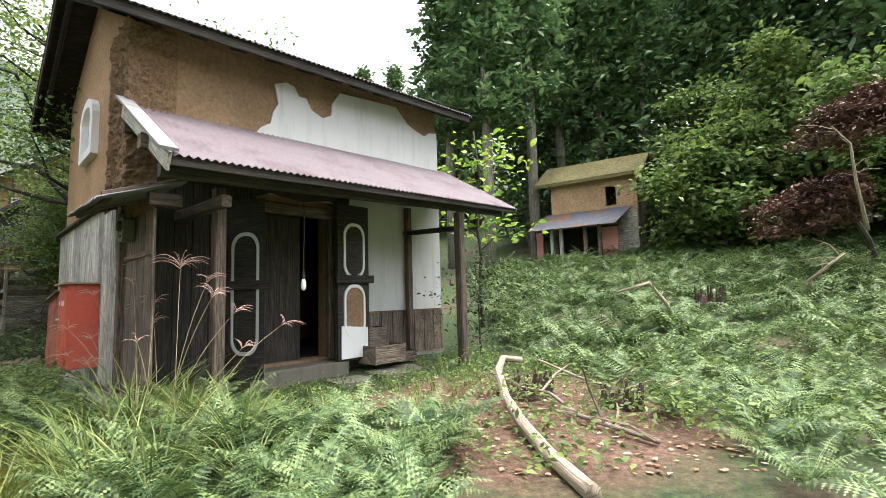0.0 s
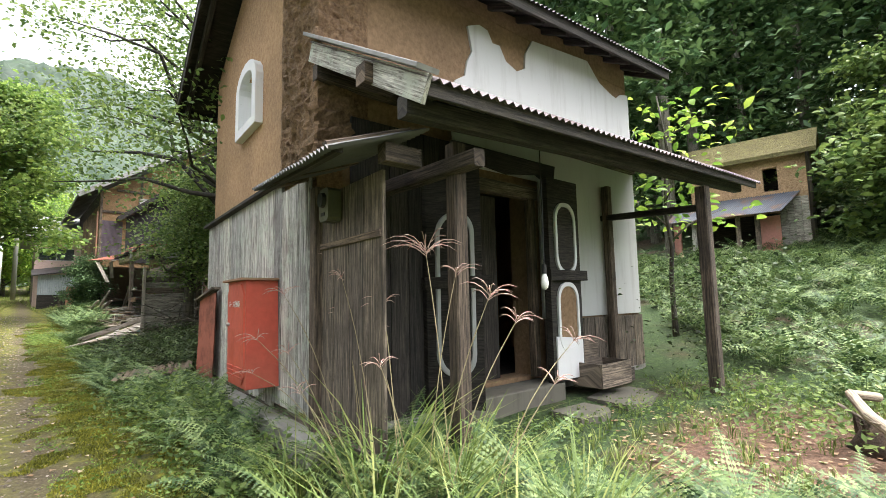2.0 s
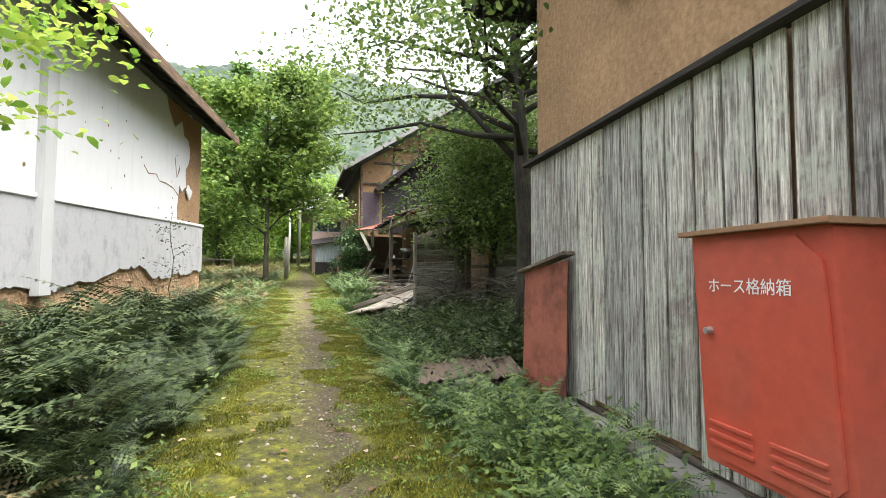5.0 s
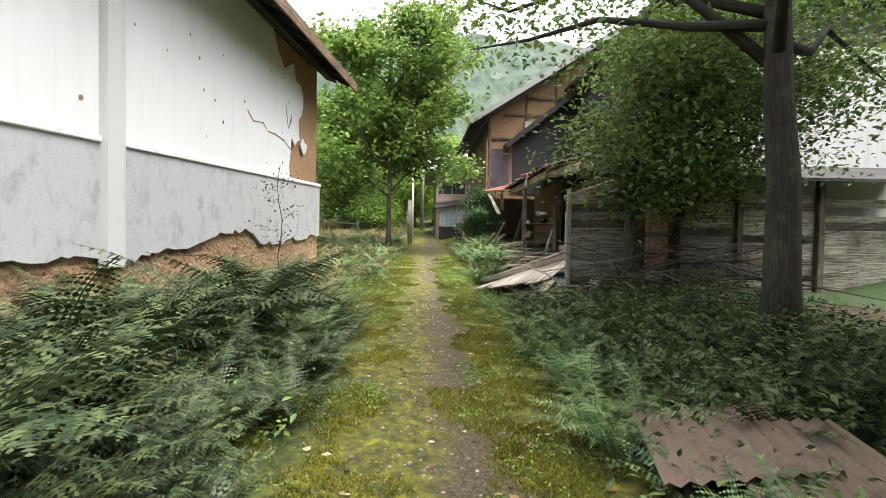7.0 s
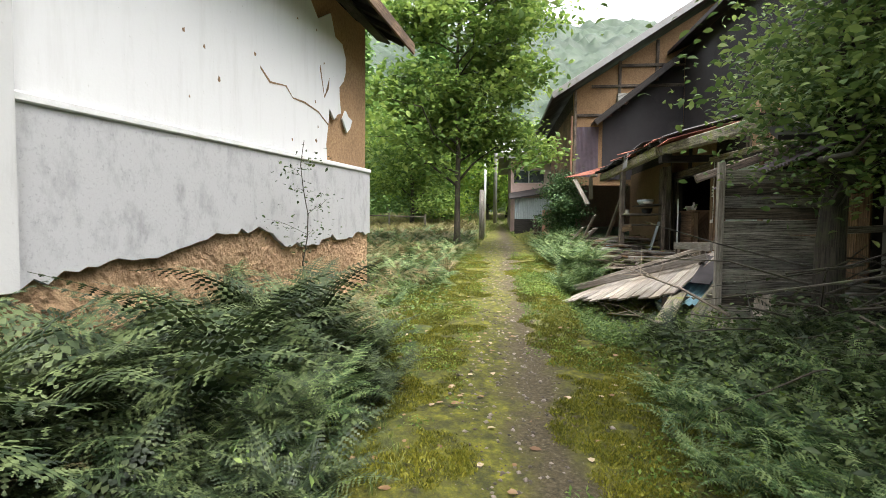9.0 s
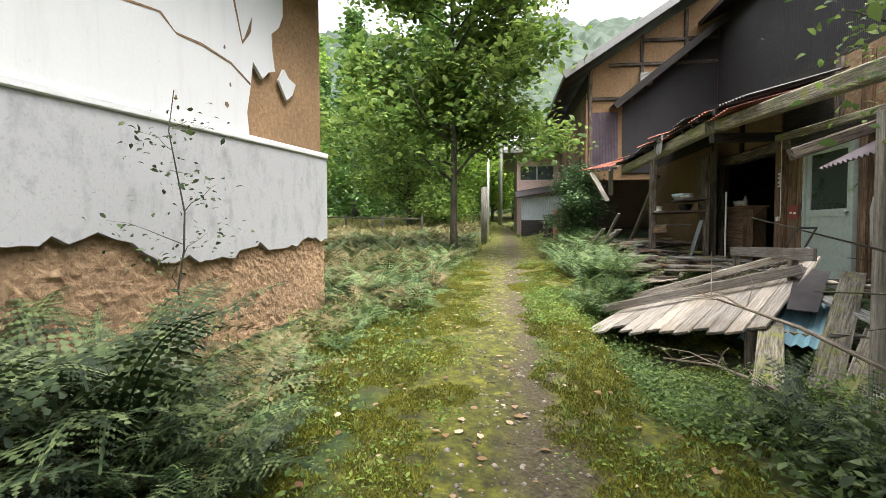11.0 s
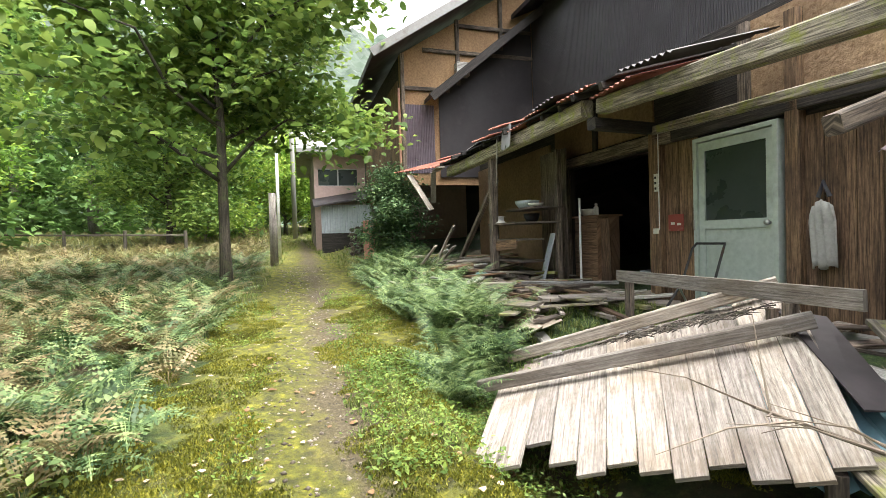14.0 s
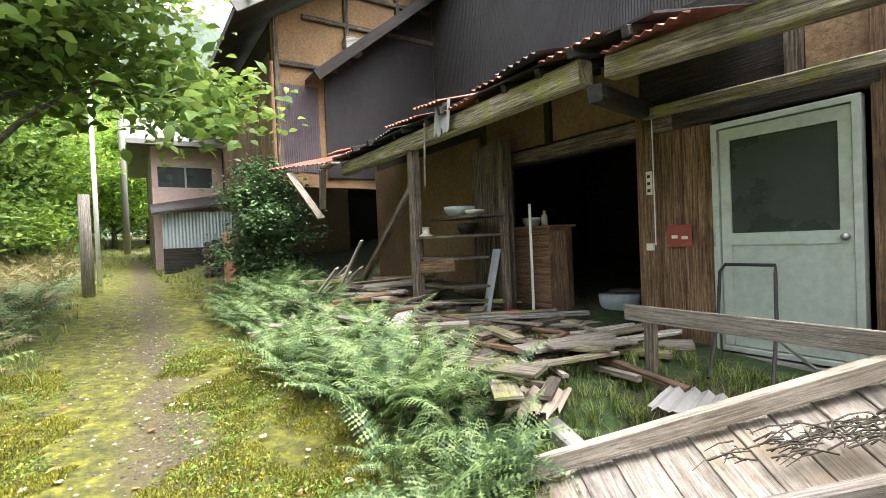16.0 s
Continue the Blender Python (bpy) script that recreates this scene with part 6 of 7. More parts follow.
def make_slope_house():
    h = thing("slope_house", slope(2.8, 1.2, 2.4), "small abandoned clay house with a mossy roof on the slope", "house")
    b = Build(slope).box((1.0, 0, 4.4), (3.41, 0.2, 6.6)).box((3.86, 0, 4.4), (4.7, 0.2, 6.6)).box((3.41, 0, 4.4), (3.86, 0.2, 5.22)).box((3.41, 0, 6.06), (3.86, 0.2, 6.6))
    part("upper_wall", b, MUD_PALE, h)
    part("side_wall", Build(slope).box((4.55, 0.2, 1.9), (4.7, 3.0, 6.6)), WOOD_DARK, h)
    part("side_wall", Build(slope).box((1.0, 0.2, 1.9), (1.15, 3.0, 6.6)), WOOD_DARK, h)
    part("back_wall", Build(slope).box((1.15, 2.85, 1.9), (4.55, 3.0, 6.6)), WOOD_DARK, h)
    # near-black sheet in place of the dark indoors
    part("room", Build(slope).box((1.2, 1.1, 1.9), (4.5, 1.2, 6.5)), WOOD_BLACK, h)
    for u0, u1 in ((0.2, 0.55), (3.2, 3.84)):
        part("lower_wall", Build(slope).box((u0, -0.12, 1.9), (u1, 0.0, 4.3)), PINK, h, "faded pink painted wall")
    for k in range(4):
        part("side_board", Build(slope).box((3.86 + k * 0.21, -0.1, 1.9), (4.06 + k * 0.21, -0.02, 4.95 - 0.02 * k)), WOOD_SLAT, h)
    for u, mat in ((0.3, WOOD_DARK), (1.13, WOOD_SILVER), (1.55, WOOD_SILVER), (2.6, WOOD_DARK), (3.2, WOOD_DARK)):
        part("post", Build(slope).post(u, -0.5, 1.9, 4.72, 0.15, 0.15), mat, h)
    part("awning", Build(slope).sheet((0.25, -1.2, 4.28), (3.75, 0, 0.02), (0.5, 1.22, 0.82), 50, 0.012), TIN_SLATE, h, "slate-grey corrugated tin awning with rust")
    part("roof", Build(slope).slab([(0.35, -0.35, 6.32), (5.05, -0.35, 6.36), (5.05, 1.5, 7.5), (0.35, 1.5, 7.5)], 0.16, (0, 0, 1)), ROOF_MOSS, h, "mossy yellow-green roof")
    part("back_roof", Build(slope).slab([(0.35, 3.4, 6.3), (5.05, 3.4, 6.3), (5.05, 1.52, 7.5), (0.35, 1.52, 7.5)], 0.16, (0, 0, 1)), ROOF_MOSS, h)
    part("gable", Build(slope).slab([(4.56, 0.0, 6.6), (4.56, 3.0, 6.6), (4.56, 1.5, 7.45)], 0.13, (1, 0, 0)), WOOD_DARK, h)


PINK = painted("faded_pink_paint", (0.58, 0.27, 0.22), (0.42, 0.3, 0.24), 0.7, 0.0, 2.0)
TIN_SLATE = painted("slate_grey_tin", (0.085, 0.095, 0.12), (0.2, 0.11, 0.06), 0.6, 0.0, 0.9, (0.5, 0.64))
ROOF_MOSS = earth("mossy_roofing", (0.20, 0.185, 0.07), (0.09, 0.07, 0.04), 9, 1.0, dist=0.08)
make_slope_house()


# ---- before the storehouse ----
def gz(x, y):
    return ground_z(x, y)


def make_branch(name, pts, r0, r1, mat, label, twigs=0, rng=RNG):
    """A bent fallen branch lying on the ground, with side twigs."""
    root = thing(name, pts[0], label, "branch")
    n = len(pts)
    part("stem", Build().tube(pts, [r0 + (r1 - r0) * i / (n - 1) for i in range(n)], 8), mat, root, smooth=True)
    for k in range(twigs):
        i = rng.randint(1, n - 2)
        p = Vector(pts[i]).lerp(Vector(pts[i + 1]), rng.random())
        d = Vector((rng.uniform(-1, 1), rng.uniform(-1, 1), rng.uniform(-0.1, 0.6))).normalized()
        L = rng.uniform(0.25, 0.7)
        q1, q2 = p + d * L * 0.5 + Vector((0, 0, 0.04)), p + d * L + Vector((rng.uniform(-0.1, 0.1), rng.uniform(-0.1, 0.1), 0))
        part("twig", Build().tube([p, q1, q2], [r1 * 0.8, r1 * 0.5, r1 * 0.2], 5), mat, root)
    return root


def on_ground(points, lift):
    return [(x, y, gz(x, y) + l) for (x, y), l in zip(points, lift)]


make_branch("fallen_branch", on_ground([(0.85, 6.0), (0.62, 5.95), (0.52, 5.6), (0.52, 5.0), (0.58, 4.3), (0.66, 3.7), (0.8, 3.1)], [0.34, 0.38, 0.3, 0.16, 0.1, 0.06, 0.04]), 0.035, 0.06, DEADWOOD, "thick bleached fallen branch curving over the ground", 0)
make_branch("fallen_branch", on_ground([(0.55, 6.0), (0.7, 5.6), (1.0, 5.2), (1.15, 4.6), (1.6, 4.0)], [0.3, 0.12, 0.12, 0.06, 0.04]), 0.012, 0.022, DEADWOOD, "thin dead branch on the mossy ground", 7)
make_branch("fallen_branch", on_ground([(1.1, 6.2), (1.45, 5.7), (1.9, 5.4), (2.2, 4.9)], [0.3, 0.2, 0.1, 0.05]), 0.012, 0.02, DEADWOOD, "thin dead branch on the mossy ground", 5)
make_branch("dead_branch", [(4.3, 9.2, gz(4.3, 9.2)), (4.0, 9.0, 1.3), (3.6, 8.7, 1.65), (3.0, 8.6, 1.5)], 0.04, 0.02, DEADWOOD, "pale dead branch standing among the ferns", 3)
make_branch("dead_branch", [(7.2, 9.6, gz(7.2, 9.6)), (6.9, 9.3, 1.6), (7.4, 9.0, 2.1)], 0.04, 0.02, DEADWOOD, "pale dead branch standing among the ferns", 4)


def make_stump(x, y, r, h):
    b = Build()
    z = gz(x, y)
    st = thing("stump", (x, y, z), "rotting reddish-brown tree stump in the moss", "stump")
    pts, rad = [(x, y, z - 0.05), (x, y, z + h * 0.25), (x + 0.02, y, z + h * 0.55), (x + 0.03, y, z + h * 0.6)], [r * 1.3, r, r * 0.85, r * 0.5]
    for k in range(22):
        a, q = k * 2.4, r * RNG.uniform(0.45, 0.95)
        px, py = x + q * math.cos(a), y + q * math.sin(a)
        part("splinter", Build().tube([(px, py, z - 0.03), (px + 0.05 * math.cos(a), py + 0.05 * math.sin(a), z + h * RNG.uniform(0.6, 1.15))], [0.05, 0.012], 5), SOIL, st)
    part("root_wood", b.tube(pts, rad, 11), SOIL, st, smooth=True)


make_stump(0.85, 5.75, 0.3, 0.22)
make_stump(1.75, 5.2, 0.22, 0.2)
make_stump(5.3, 9.8, 0.28, 0.45)


def make_crate(u, v, w, d, h, z, turn):
    c = thing("crate", hut(u, v, z), "weathered wooden crate on the stone by the plinth", "crate", "crates")
    for a, b_ in (((u, v, z), (u + w, v + 0.02, z + h)), ((u, v + d - 0.02, z), (u + w, v + d, z + h)), ((u, v + 0.02, z), (u + 0.02, v + d - 0.02, z + h)), ((u + w - 0.02, v + 0.02, z), (u + w, v + d - 0.02, z + h))):
        part("side", Build(hut).box(a, b_), WOOD_DARK, c)
    part("bottom", Build(hut).box((u + 0.02, v + 0.02, z), (u + w - 0.02, v + d - 0.02, z + 0.02)), WOOD_DARK, c)


make_crate(3.05, -0.75, 0.62, 0.4, 0.26, 0.55, 0)
make_crate(3.0, -0.35, 0.6, 0.3, 0.34, 0.72, 0)
make_crate(3.7, -0.55, 0.4, 0.4, 0.16, 0.5, 0)
single("stone_slab", Build(hut).slab([(2.95, -1.1, 0.35), (3.3, -1.17, 0.35), (3.7, -1.05, 0.35), (3.9, -0.9, 0.35), (3.85, -0.6, 0.36), (3.4, -0.5, 0.36), (2.95, -0.6, 0.36)], 0.1, (0, 0, 1)), STONE_DARK, "flat grey stepping stone before the plinth", "stone")
single("stone_slab", Build(hut).slab([(2.2, -1.05, 0.34), (2.4, -1.13, 0.34), (2.62, -1.1, 0.34), (2.78, -0.98, 0.34), (2.75, -0.7, 0.35), (2.2, -0.68, 0.35)], 0.1, (0, 0, 1)), STONE_DARK, "flat grey stepping stone below the door", "stone")


def make_plume(foot, tip, spikes, long):
    """A grass stalk with a spread head of arching reddish spikes."""
    x, y = foot
    z = gz(x, y)
    p = thing("plume_grass", (x, y, z), "reddish feathery seed head of tall grass", "grass", "plume grass stalks")
    top = Vector(tip)
    base = Vector((x, y, z))
    bow = Vector((0, 0, 0.22 * (top - base).length))
    pts = [base.lerp(top, t) + bow * math.sin(math.pi * t) * (1 - t * 0.4) * 0.7 for t in np.linspace(0, 1, 9)]
    part("stalk", Build().tube(pts, [0.003] * 7 + [0.0022, 0.0014], 5), STRAW, p)
    away = (pts[-1] - pts[-2]).normalized()
    b = Build()
    for k in range(spikes):
        a = 2 * math.pi * (k + RNG.random()) / spikes
        out = Vector((math.cos(a), math.sin(a), RNG.uniform(0.1, 0.9))) + away * 0.8
        out.normalize()
        L = long * RNG.uniform(0.65, 1.1)
        q0 = top - away * 0.06 * RNG.random()
        q = [q0 + out * L * t - Vector((0, 0, 0.55 * L * t * t)) for t in (0, 0.25, 0.5, 0.75, 1)]
        b.tube(q, [0.0012, 0.0026, 0.0028, 0.0024, 0.0008], 4, cap=False)
    part("seed_head", b, PLUME, p)


STRAW = painted("straw", (0.24, 0.2, 0.11), (0.22, 0.12, 0.09), 0.8, 0.0, 20)
PLUME = painted("reddish_plume", (0.36, 0.17, 0.15), (0.52, 0.4, 0.34), 0.8, 0.0, 60, (0.4, 0.6))
for foot, tip, spikes, long in (((-2.3, 4.1), (-2.52, 4.55, 1.88), 22, 0.38), ((-2.9, 4.6), (-3.5, 5.38, 1.9), 10, 0.24), ((-2.5, 4.3), (-2.35, 4.75, 1.75), 9, 0.24), ((-2.6, 4.2), (-2.85, 4.72, 1.55), 8, 0.2), ((-2.75, 4.35), (-3.25, 5.0, 1.75), 9, 0.22), ((-3.0, 4.5), (-3.7, 5.05, 1.2), 7, 0.2), ((-3.1, 4.7), (-4.0, 5.1, 1.3), 7, 0.22), ((-2.4, 4.0), (-1.95, 4.5, 1.45), 9, 0.22), ((-3.2, 4.9), (-4.15, 5.3, 1.0), 7, 0.2), ((-2.2, 3.9), (-1.75, 4.2, 1.15), 8, 0.2), ((-2.8, 4.2), (-3.4, 4.6, 1.0), 7, 0.18), ((-2.45, 4.15), (-2.1, 4.35, 1.6), 11, 0.26), ((-2.6, 4.4), (-3.0, 4.95, 1.35), 9, 0.24), ((-2.9, 4.5), (-3.3, 5.2, 1.45), 9, 0.24), ((-2.5, 4.2), (-2.75, 4.3, 1.2), 8, 0.22), ((-3.0, 4.6), (-3.85, 5.25, 1.65), 8, 0.24), ((-2.2, 4.1), (-1.6, 4.75, 1.3), 9, 0.24)):
    make_plume(foot, tip, spikes, long)


# ---- beside the path, between the houses ----
TIN_BROWN = painted("brown_weathered_tin", (0.16, 0.115, 0.085), (0.07, 0.05, 0.04), 0.75, 0.0, 4.0)
for k, (dx, dy, tn) in enumerate(((0, 0, 0.1), (0.15, 0.2, -0.2), (-0.2, 0.1, 0.35))):
    x, y = -6.65 + dx, 7.45 + dy
    z = gz(x, y) + 0.16 + 0.04 * k
    b = Build().sheet((x - 0.45, y - 0.3, z), (0.55, 0.35 + tn * 0.3, 0.12), (-0.5, 0.7, 0.02), 8, 0.014)
    single("corrugated_sheet", b, TIN_BROWN if k else TIN_DARK, "weathered brown corrugated sheet dumped in the ferns", "sheet", "dumped sheets")
broadleaf("sapling", at_ground(-14.05, 8.35), 2.6, 0.5, TR, BARK, LEAF_DARK, "thin bare sapling growing against the white wall", 4, 0.05, 60, 0.012, low=0.35, spread=0.1)


def make_maple():
    base = at_ground(-7.7, 2.1)
    m = thing("maple", base, "bright green maple with low spreading boughs", "tree")
    x, y, z = base
    part("trunk", Build().tube([(x, y, z - 0.1), (x + 0.05, y + 0.1, 1.6), (x + 0.1, y + 0.2, 2.6), (x, y + 0.2, 4.0)], [0.1, 0.08, 0.06, 0.03], 8), BARK, m, smooth=True)
    ends = []
    for tip, n in (((-6.72, 4.25, 2.45), 16), ((-6.95, 3.95, 2.15), 12), ((-7.1, 4.1, 2.9), 14), ((-6.6, 3.5, 2.75), 14), ((-8.3, 3.4, 3.2), 12)):
        p0, p2 = Vector((x + 0.08, y + 0.15, 2.1)), Vector(tip)
        p1 = p0.lerp(p2, 0.5) + Vector((0, 0, 0.15))
        part("limb", Build().tube([p0, p1, p2], [0.035, 0.02, 0.006], 6), BARK, m, smooth=True)
        ends += [tuple(p1.lerp(p2, k / n) + Vector((TR.gauss(0, 0.13), TR.gauss(0, 0.13), TR.gauss(0, 0.06)))) for k in range(n + 1)]
    v, f = leaf_cloud(ends, 70, 0.12, 0.048, TR, 0.3, True)
    array_mesh("crown", v - np.array(base), f, LEAF_LIGHT, m)


make_maple()


def twig_mass(name, centre, size, count, mat, label, rng=RNG):
    """A heap of thin bare twigs."""
    root = thing(name, centre, label, "brushwood")
    b = Build()
    for _ in range(count):
        p = Vector(centre) + Vector((rng.uniform(-1, 1) * size[0], rng.uniform(-1, 1) * size[1], rng.uniform(0, 1) * size[2]))
        a = rng.uniform(0, 6.28)
        L = rng.uniform(0.5, 1.6)
        d = Vector((math.cos(a), math.sin(a), rng.uniform(-0.25, 0.35)))
        b.tube([p, p + d * L * 0.5 + Vector((0, 0, rng.uniform(-0.08, 0.1))), p + d * L], [0.012, 0.008, 0.003], 5, cap=False)
    ob = part("twig_tangle", b, mat, root)
    ob["kind"] = "stuff"


twig_mass("brushwood", farm(-5.7, 1.3, 0.75), (0.6, 1.2, 0.7), 46, BARK, "tangle of bare dead twigs before the shed")
twig_mass("brushwood", farm(-6.6, 0.6, 0.75), (0.9, 1.7, 0.8), 80, BARK, "tangle of bare dead twigs before the shed")
make_branch("dead_branch", [farm(-5.6, 2.4, 0.9), farm(-4.6, 2.5, 1.05), farm(-3.9, 2.55, 1.08), farm(-3.3, 2.6, 1.1)], 0.018, 0.008, DEADWOOD, "long bare dead branch reaching over the fallen roof", 9)
make_branch("dead_branch", [farm(-5.4, 2.6, 0.6), farm(-4.6, 2.7, 0.62), farm(-4.0, 2.8, 0.6), farm(-3.6, 3.1, 0.55)], 0.014, 0.006, DEADWOOD, "thin dead branch over the moss", 8)


# ---- wreckage before the farmhouse ----
def fg(u, v):
    x, y, _ = farm(u, v, 0)
    return gz(x, y)


TIN_BUFF = painted("buff_corroded_tin", (0.30, 0.25, 0.20), (0.16, 0.10, 0.07), 0.7, 0.0, 3.0)
WR = random.Random(5)
mats = [WOOD_PALE, WOOD_PALE, WOOD_DARK, WOOD_BROWN, WOOD_MOSSY, WOOD_SILVER]
for k in range(128):
    u, v = WR.uniform(-0.2, 4.2), WR.uniform(0.5, 2.6)
    a, L = WR.gauss(0.5, 0.7), WR.uniform(0.6, 1.9)
    z0 = fg(u, v) + 0.03 + (0.14 + 0.1 * max(0, u - 1.8)) * WR.random() * (1 if k > 20 else 0.2)
    du, dv = math.cos(a) * L / 2, math.sin(a) * L / 2
    t = WR.uniform(-0.1, 0.1) * L
    b = Build(farm).beam((u - du, v - dv, z0 - t * 0.5), (u + du, v + dv, z0 + t * 0.5), WR.choice((0.06, 0.1, 0.15, 0.18)), WR.choice((0.02, 0.03, 0.05)), roll=WR.uniform(-12, 12))
    single("loose_plank", b, WR.choice(mats), "broken weathered plank lying in the wreckage", "plank", "wreckage planks")
for u, v, L, tilt in ((3.1, 1.9, 1.1, 62), (3.4, 1.8, 0.9, 40), (3.6, 1.9, 1.0, 30), (3.9, 1.85, 1.1, 25), (4.1, 1.7, 1.0, 35), (3.25, 2.2, 0.8, 50)):
    z0 = fg(u, v)
    c, s = math.cos(radians(tilt)), math.sin(radians(tilt))
    single("leaning_plank", Build(farm).beam((u + c * L * 0.7, v + 0.4, z0), (u, v, z0 + s * L), 0.16, 0.025, roll=10), WOOD_PALE if tilt > 30 else WOOD_SILVER, "pale plank leaning on the heap", "plank", "wreckage planks")


def make_lattice(u, v, w, d, turn, mat):
    z = fg(u, v) + 0.14
    fr = thing("door_panel", farm(u, v, z), "fallen wooden sliding door frame lying flat", "door panel", "fallen door frames")

    def lie(a, b, c):
        ca, sa = math.cos(turn), math.sin(turn)
        return farm(u + a * ca - b * sa, v + a * sa + b * ca, c + z + 0.06 * a)

    for p, q in (((-w / 2, -d / 2, 0), (w / 2, -d / 2, 0)), ((-w / 2, d / 2, 0), (w / 2, d / 2, 0)), ((-w / 2, -d / 2, 0), (-w / 2, d / 2, 0)), ((w / 2, -d / 2, 0), (w / 2, d / 2, 0)), ((0, -d / 2, 0), (0, d / 2, 0)), ((-w / 4, -d / 2, 0), (-w / 4, d / 2, 0))):
        part("rail", Build(lie).beam(p, q, 0.06, 0.035), mat, fr)
    return fr


make_lattice(1.2, 1.6, 1.7, 0.85, 0.4, WOOD_BROWN)
make_lattice(2.2, 1.9, 1.5, 0.8, -0.2, WOOD_DARK)
single("floor_board", Build(farm).slab([(0.15, 0.25, 1.02), (1.5, 0.15, 1.04), (1.7, 0.9, 1.0), (0.3, 1.15, 0.98)], 0.025, (0, 0, 1)), WOOD_BROWN, "brown plywood sheet fallen at the doorway", "board")
single("floor_board", Build(farm).slab([(1.4, 0.2, 1.08), (2.4, 0.2, 1.06), (2.3, 0.8, 1.08), (1.3, 1.2, 1.09)], 0.025, (0, 0, 1)), WOOD_BROWN, "brown plywood sheet fallen at the doorway", "board")
single("corrugated_sheet", Build(farm).sheet((-0.3, 1.8, fg(0, 2.0) + 0.05), (0.55, 0.5, 0.0), (-0.25, 0.4, -0.02), 9, 0.016, ragged=0.2), TIN_BUFF, "pale crumpled corrugated sheet on the grass", "sheet")
single("corrugated_sheet", Build(farm).sheet((-1.5, 0.9, fg(-1.2, 1) + 0.06), (0.8, 0.3, 0.1), (-0.2, 0.6, 0.02), 10, 0.016, ragged=0.15), TIN_GREY, "grey corrugated sheet fallen below the door", "sheet")
single("concrete_kerb", Build(farm).beam((-0.95, 2.12, fg(-0.9, 2.1) + 0.0), (-0.3, 2.1, fg(-0.3, 2.1) + 0.0), 0.14, 0.14), CONCRETE, "mossy concrete block edging the yard", "kerb")


def make_shelf():
    sh = thing("shelf", farm(2.5, 0.8, 1.0), "rough outdoor wooden shelf crowded with odds and ends", "shelf")
    boards(sh, farm, 1.95, 2.8, 0.3, 1.0, 3.35, WOOD_DARK, (0.3, 0.45), name="back_board")
    for z, v0, v1 in ((2.12, 0.45, 1.3), (2.36, 0.45, 0.95), (1.85, 0.8, 1.25), (1.5, 0.8, 1.2)):
        part("board", Build(farm).box((1.85, v0, z), (2.95, v1, z + 0.03)), WOOD_DARK, sh)
    part("front_board", Build(farm).beam((1.95, 1.24, 1.8), (2.9, 1.26, 1.74), 0.02, 0.16), WOOD_BROWN, sh)
    part("upright", Build(farm).post(1.9, 0.5, 1.0, 3.3, 0.09, 0.09), WOOD_DARK, sh)
    return sh


make_shelf()


def pot(name, u, v, z, r, h, mat, label, prof=((0.7, 0), (1, 0.6), (1.05, 1))):
    b = Build(farm).tube([(u, v, z + h * t) for _, t in prof] + [(u, v, z + h * 0.9)], [r * s for s, _ in prof] + [r * 0.85], 14)
    single(name, b, mat, label, "vessel", smooth=True)


CREAM = painted("cream_china", (0.7, 0.68, 0.6), (0.45, 0.4, 0.32), 0.35, 0.0, 8)
BLUEGREY = painted("blue_grey_enamel", (0.42, 0.47, 0.5), (0.25, 0.25, 0.25), 0.35, 0.0, 6)
pot("basin", 2.5, 0.75, 2.395, 0.2, 0.13, BLUEGREY, "pale enamel basin on the shelf")
pot("dish", 2.1, 0.8, 2.395, 0.12, 0.06, CREAM, "pale shallow dish on the shelf")
pot("mortar_bowl", 2.75, 1.15, 2.155, 0.12, 0.12, CREAM, "cream bowl on the lower shelf", ((1, 0), (0.55, 0.3), (0.5, 1)))
pot("kettle", 2.35, 0.75, 2.155, 0.13, 0.14, IRON, "dark iron kettle on the shelf")
single("pipe", Build(farm).tube([(1.75, 0.2, 1.15), (1.75, 0.2, 2.5)], [0.018, 0.018], 8), WHITE_PAINT, "white plastic pipe standing against the wall", "pipe")
single("leaning_board", Build(farm).beam((1.95, 0.85, 1.0), (2.0, 0.55, 1.95), 0.12, 0.02), BLUEGREY, "grey-white board leaning by the shelf", "board")
single("blue_bag", Build(farm).tube([(2.6, 1.6, fg(2.6, 1.6) + 0.02), (2.6, 1.6, fg(2.6, 1.6) + 0.1), (2.62, 1.6, fg(2.6, 1.6) + 0.2)], [0.16, 0.2, 0.07], 9), TIN_BLUE, "crumpled blue plastic bag in the wreckage", "bag")
single("red_tin", Build(farm).tube([(1.65, 0.55, 1.13), (1.66, 0.75, 1.15)], [0.09, 0.09], 12), RED_PAINT, "dented red tin by the doorway", "tin")


def make_cabinet():
    c = thing("cupboard", farm(2.1, -0.3, 1.0), "brown wooden cupboard inside the doorway", "cupboard")
    part("body", Build(farm).box((1.75, -0.55, 1.0), (2.4, -0.12, 2.2)), WOOD_PALEBROWN, c)
    part("side_panel", Build(farm).beam((1.68, -0.2, 1.0), (1.74, -0.2, 2.15), 0.03, 0.4, up=(1, 0, 0)), WOOD_BROWN, c)
    part("top", Build(farm).box((1.7, -0.58, 2.2), (2.43, -0.08, 2.23)), WOOD_PALEBROWN, c)


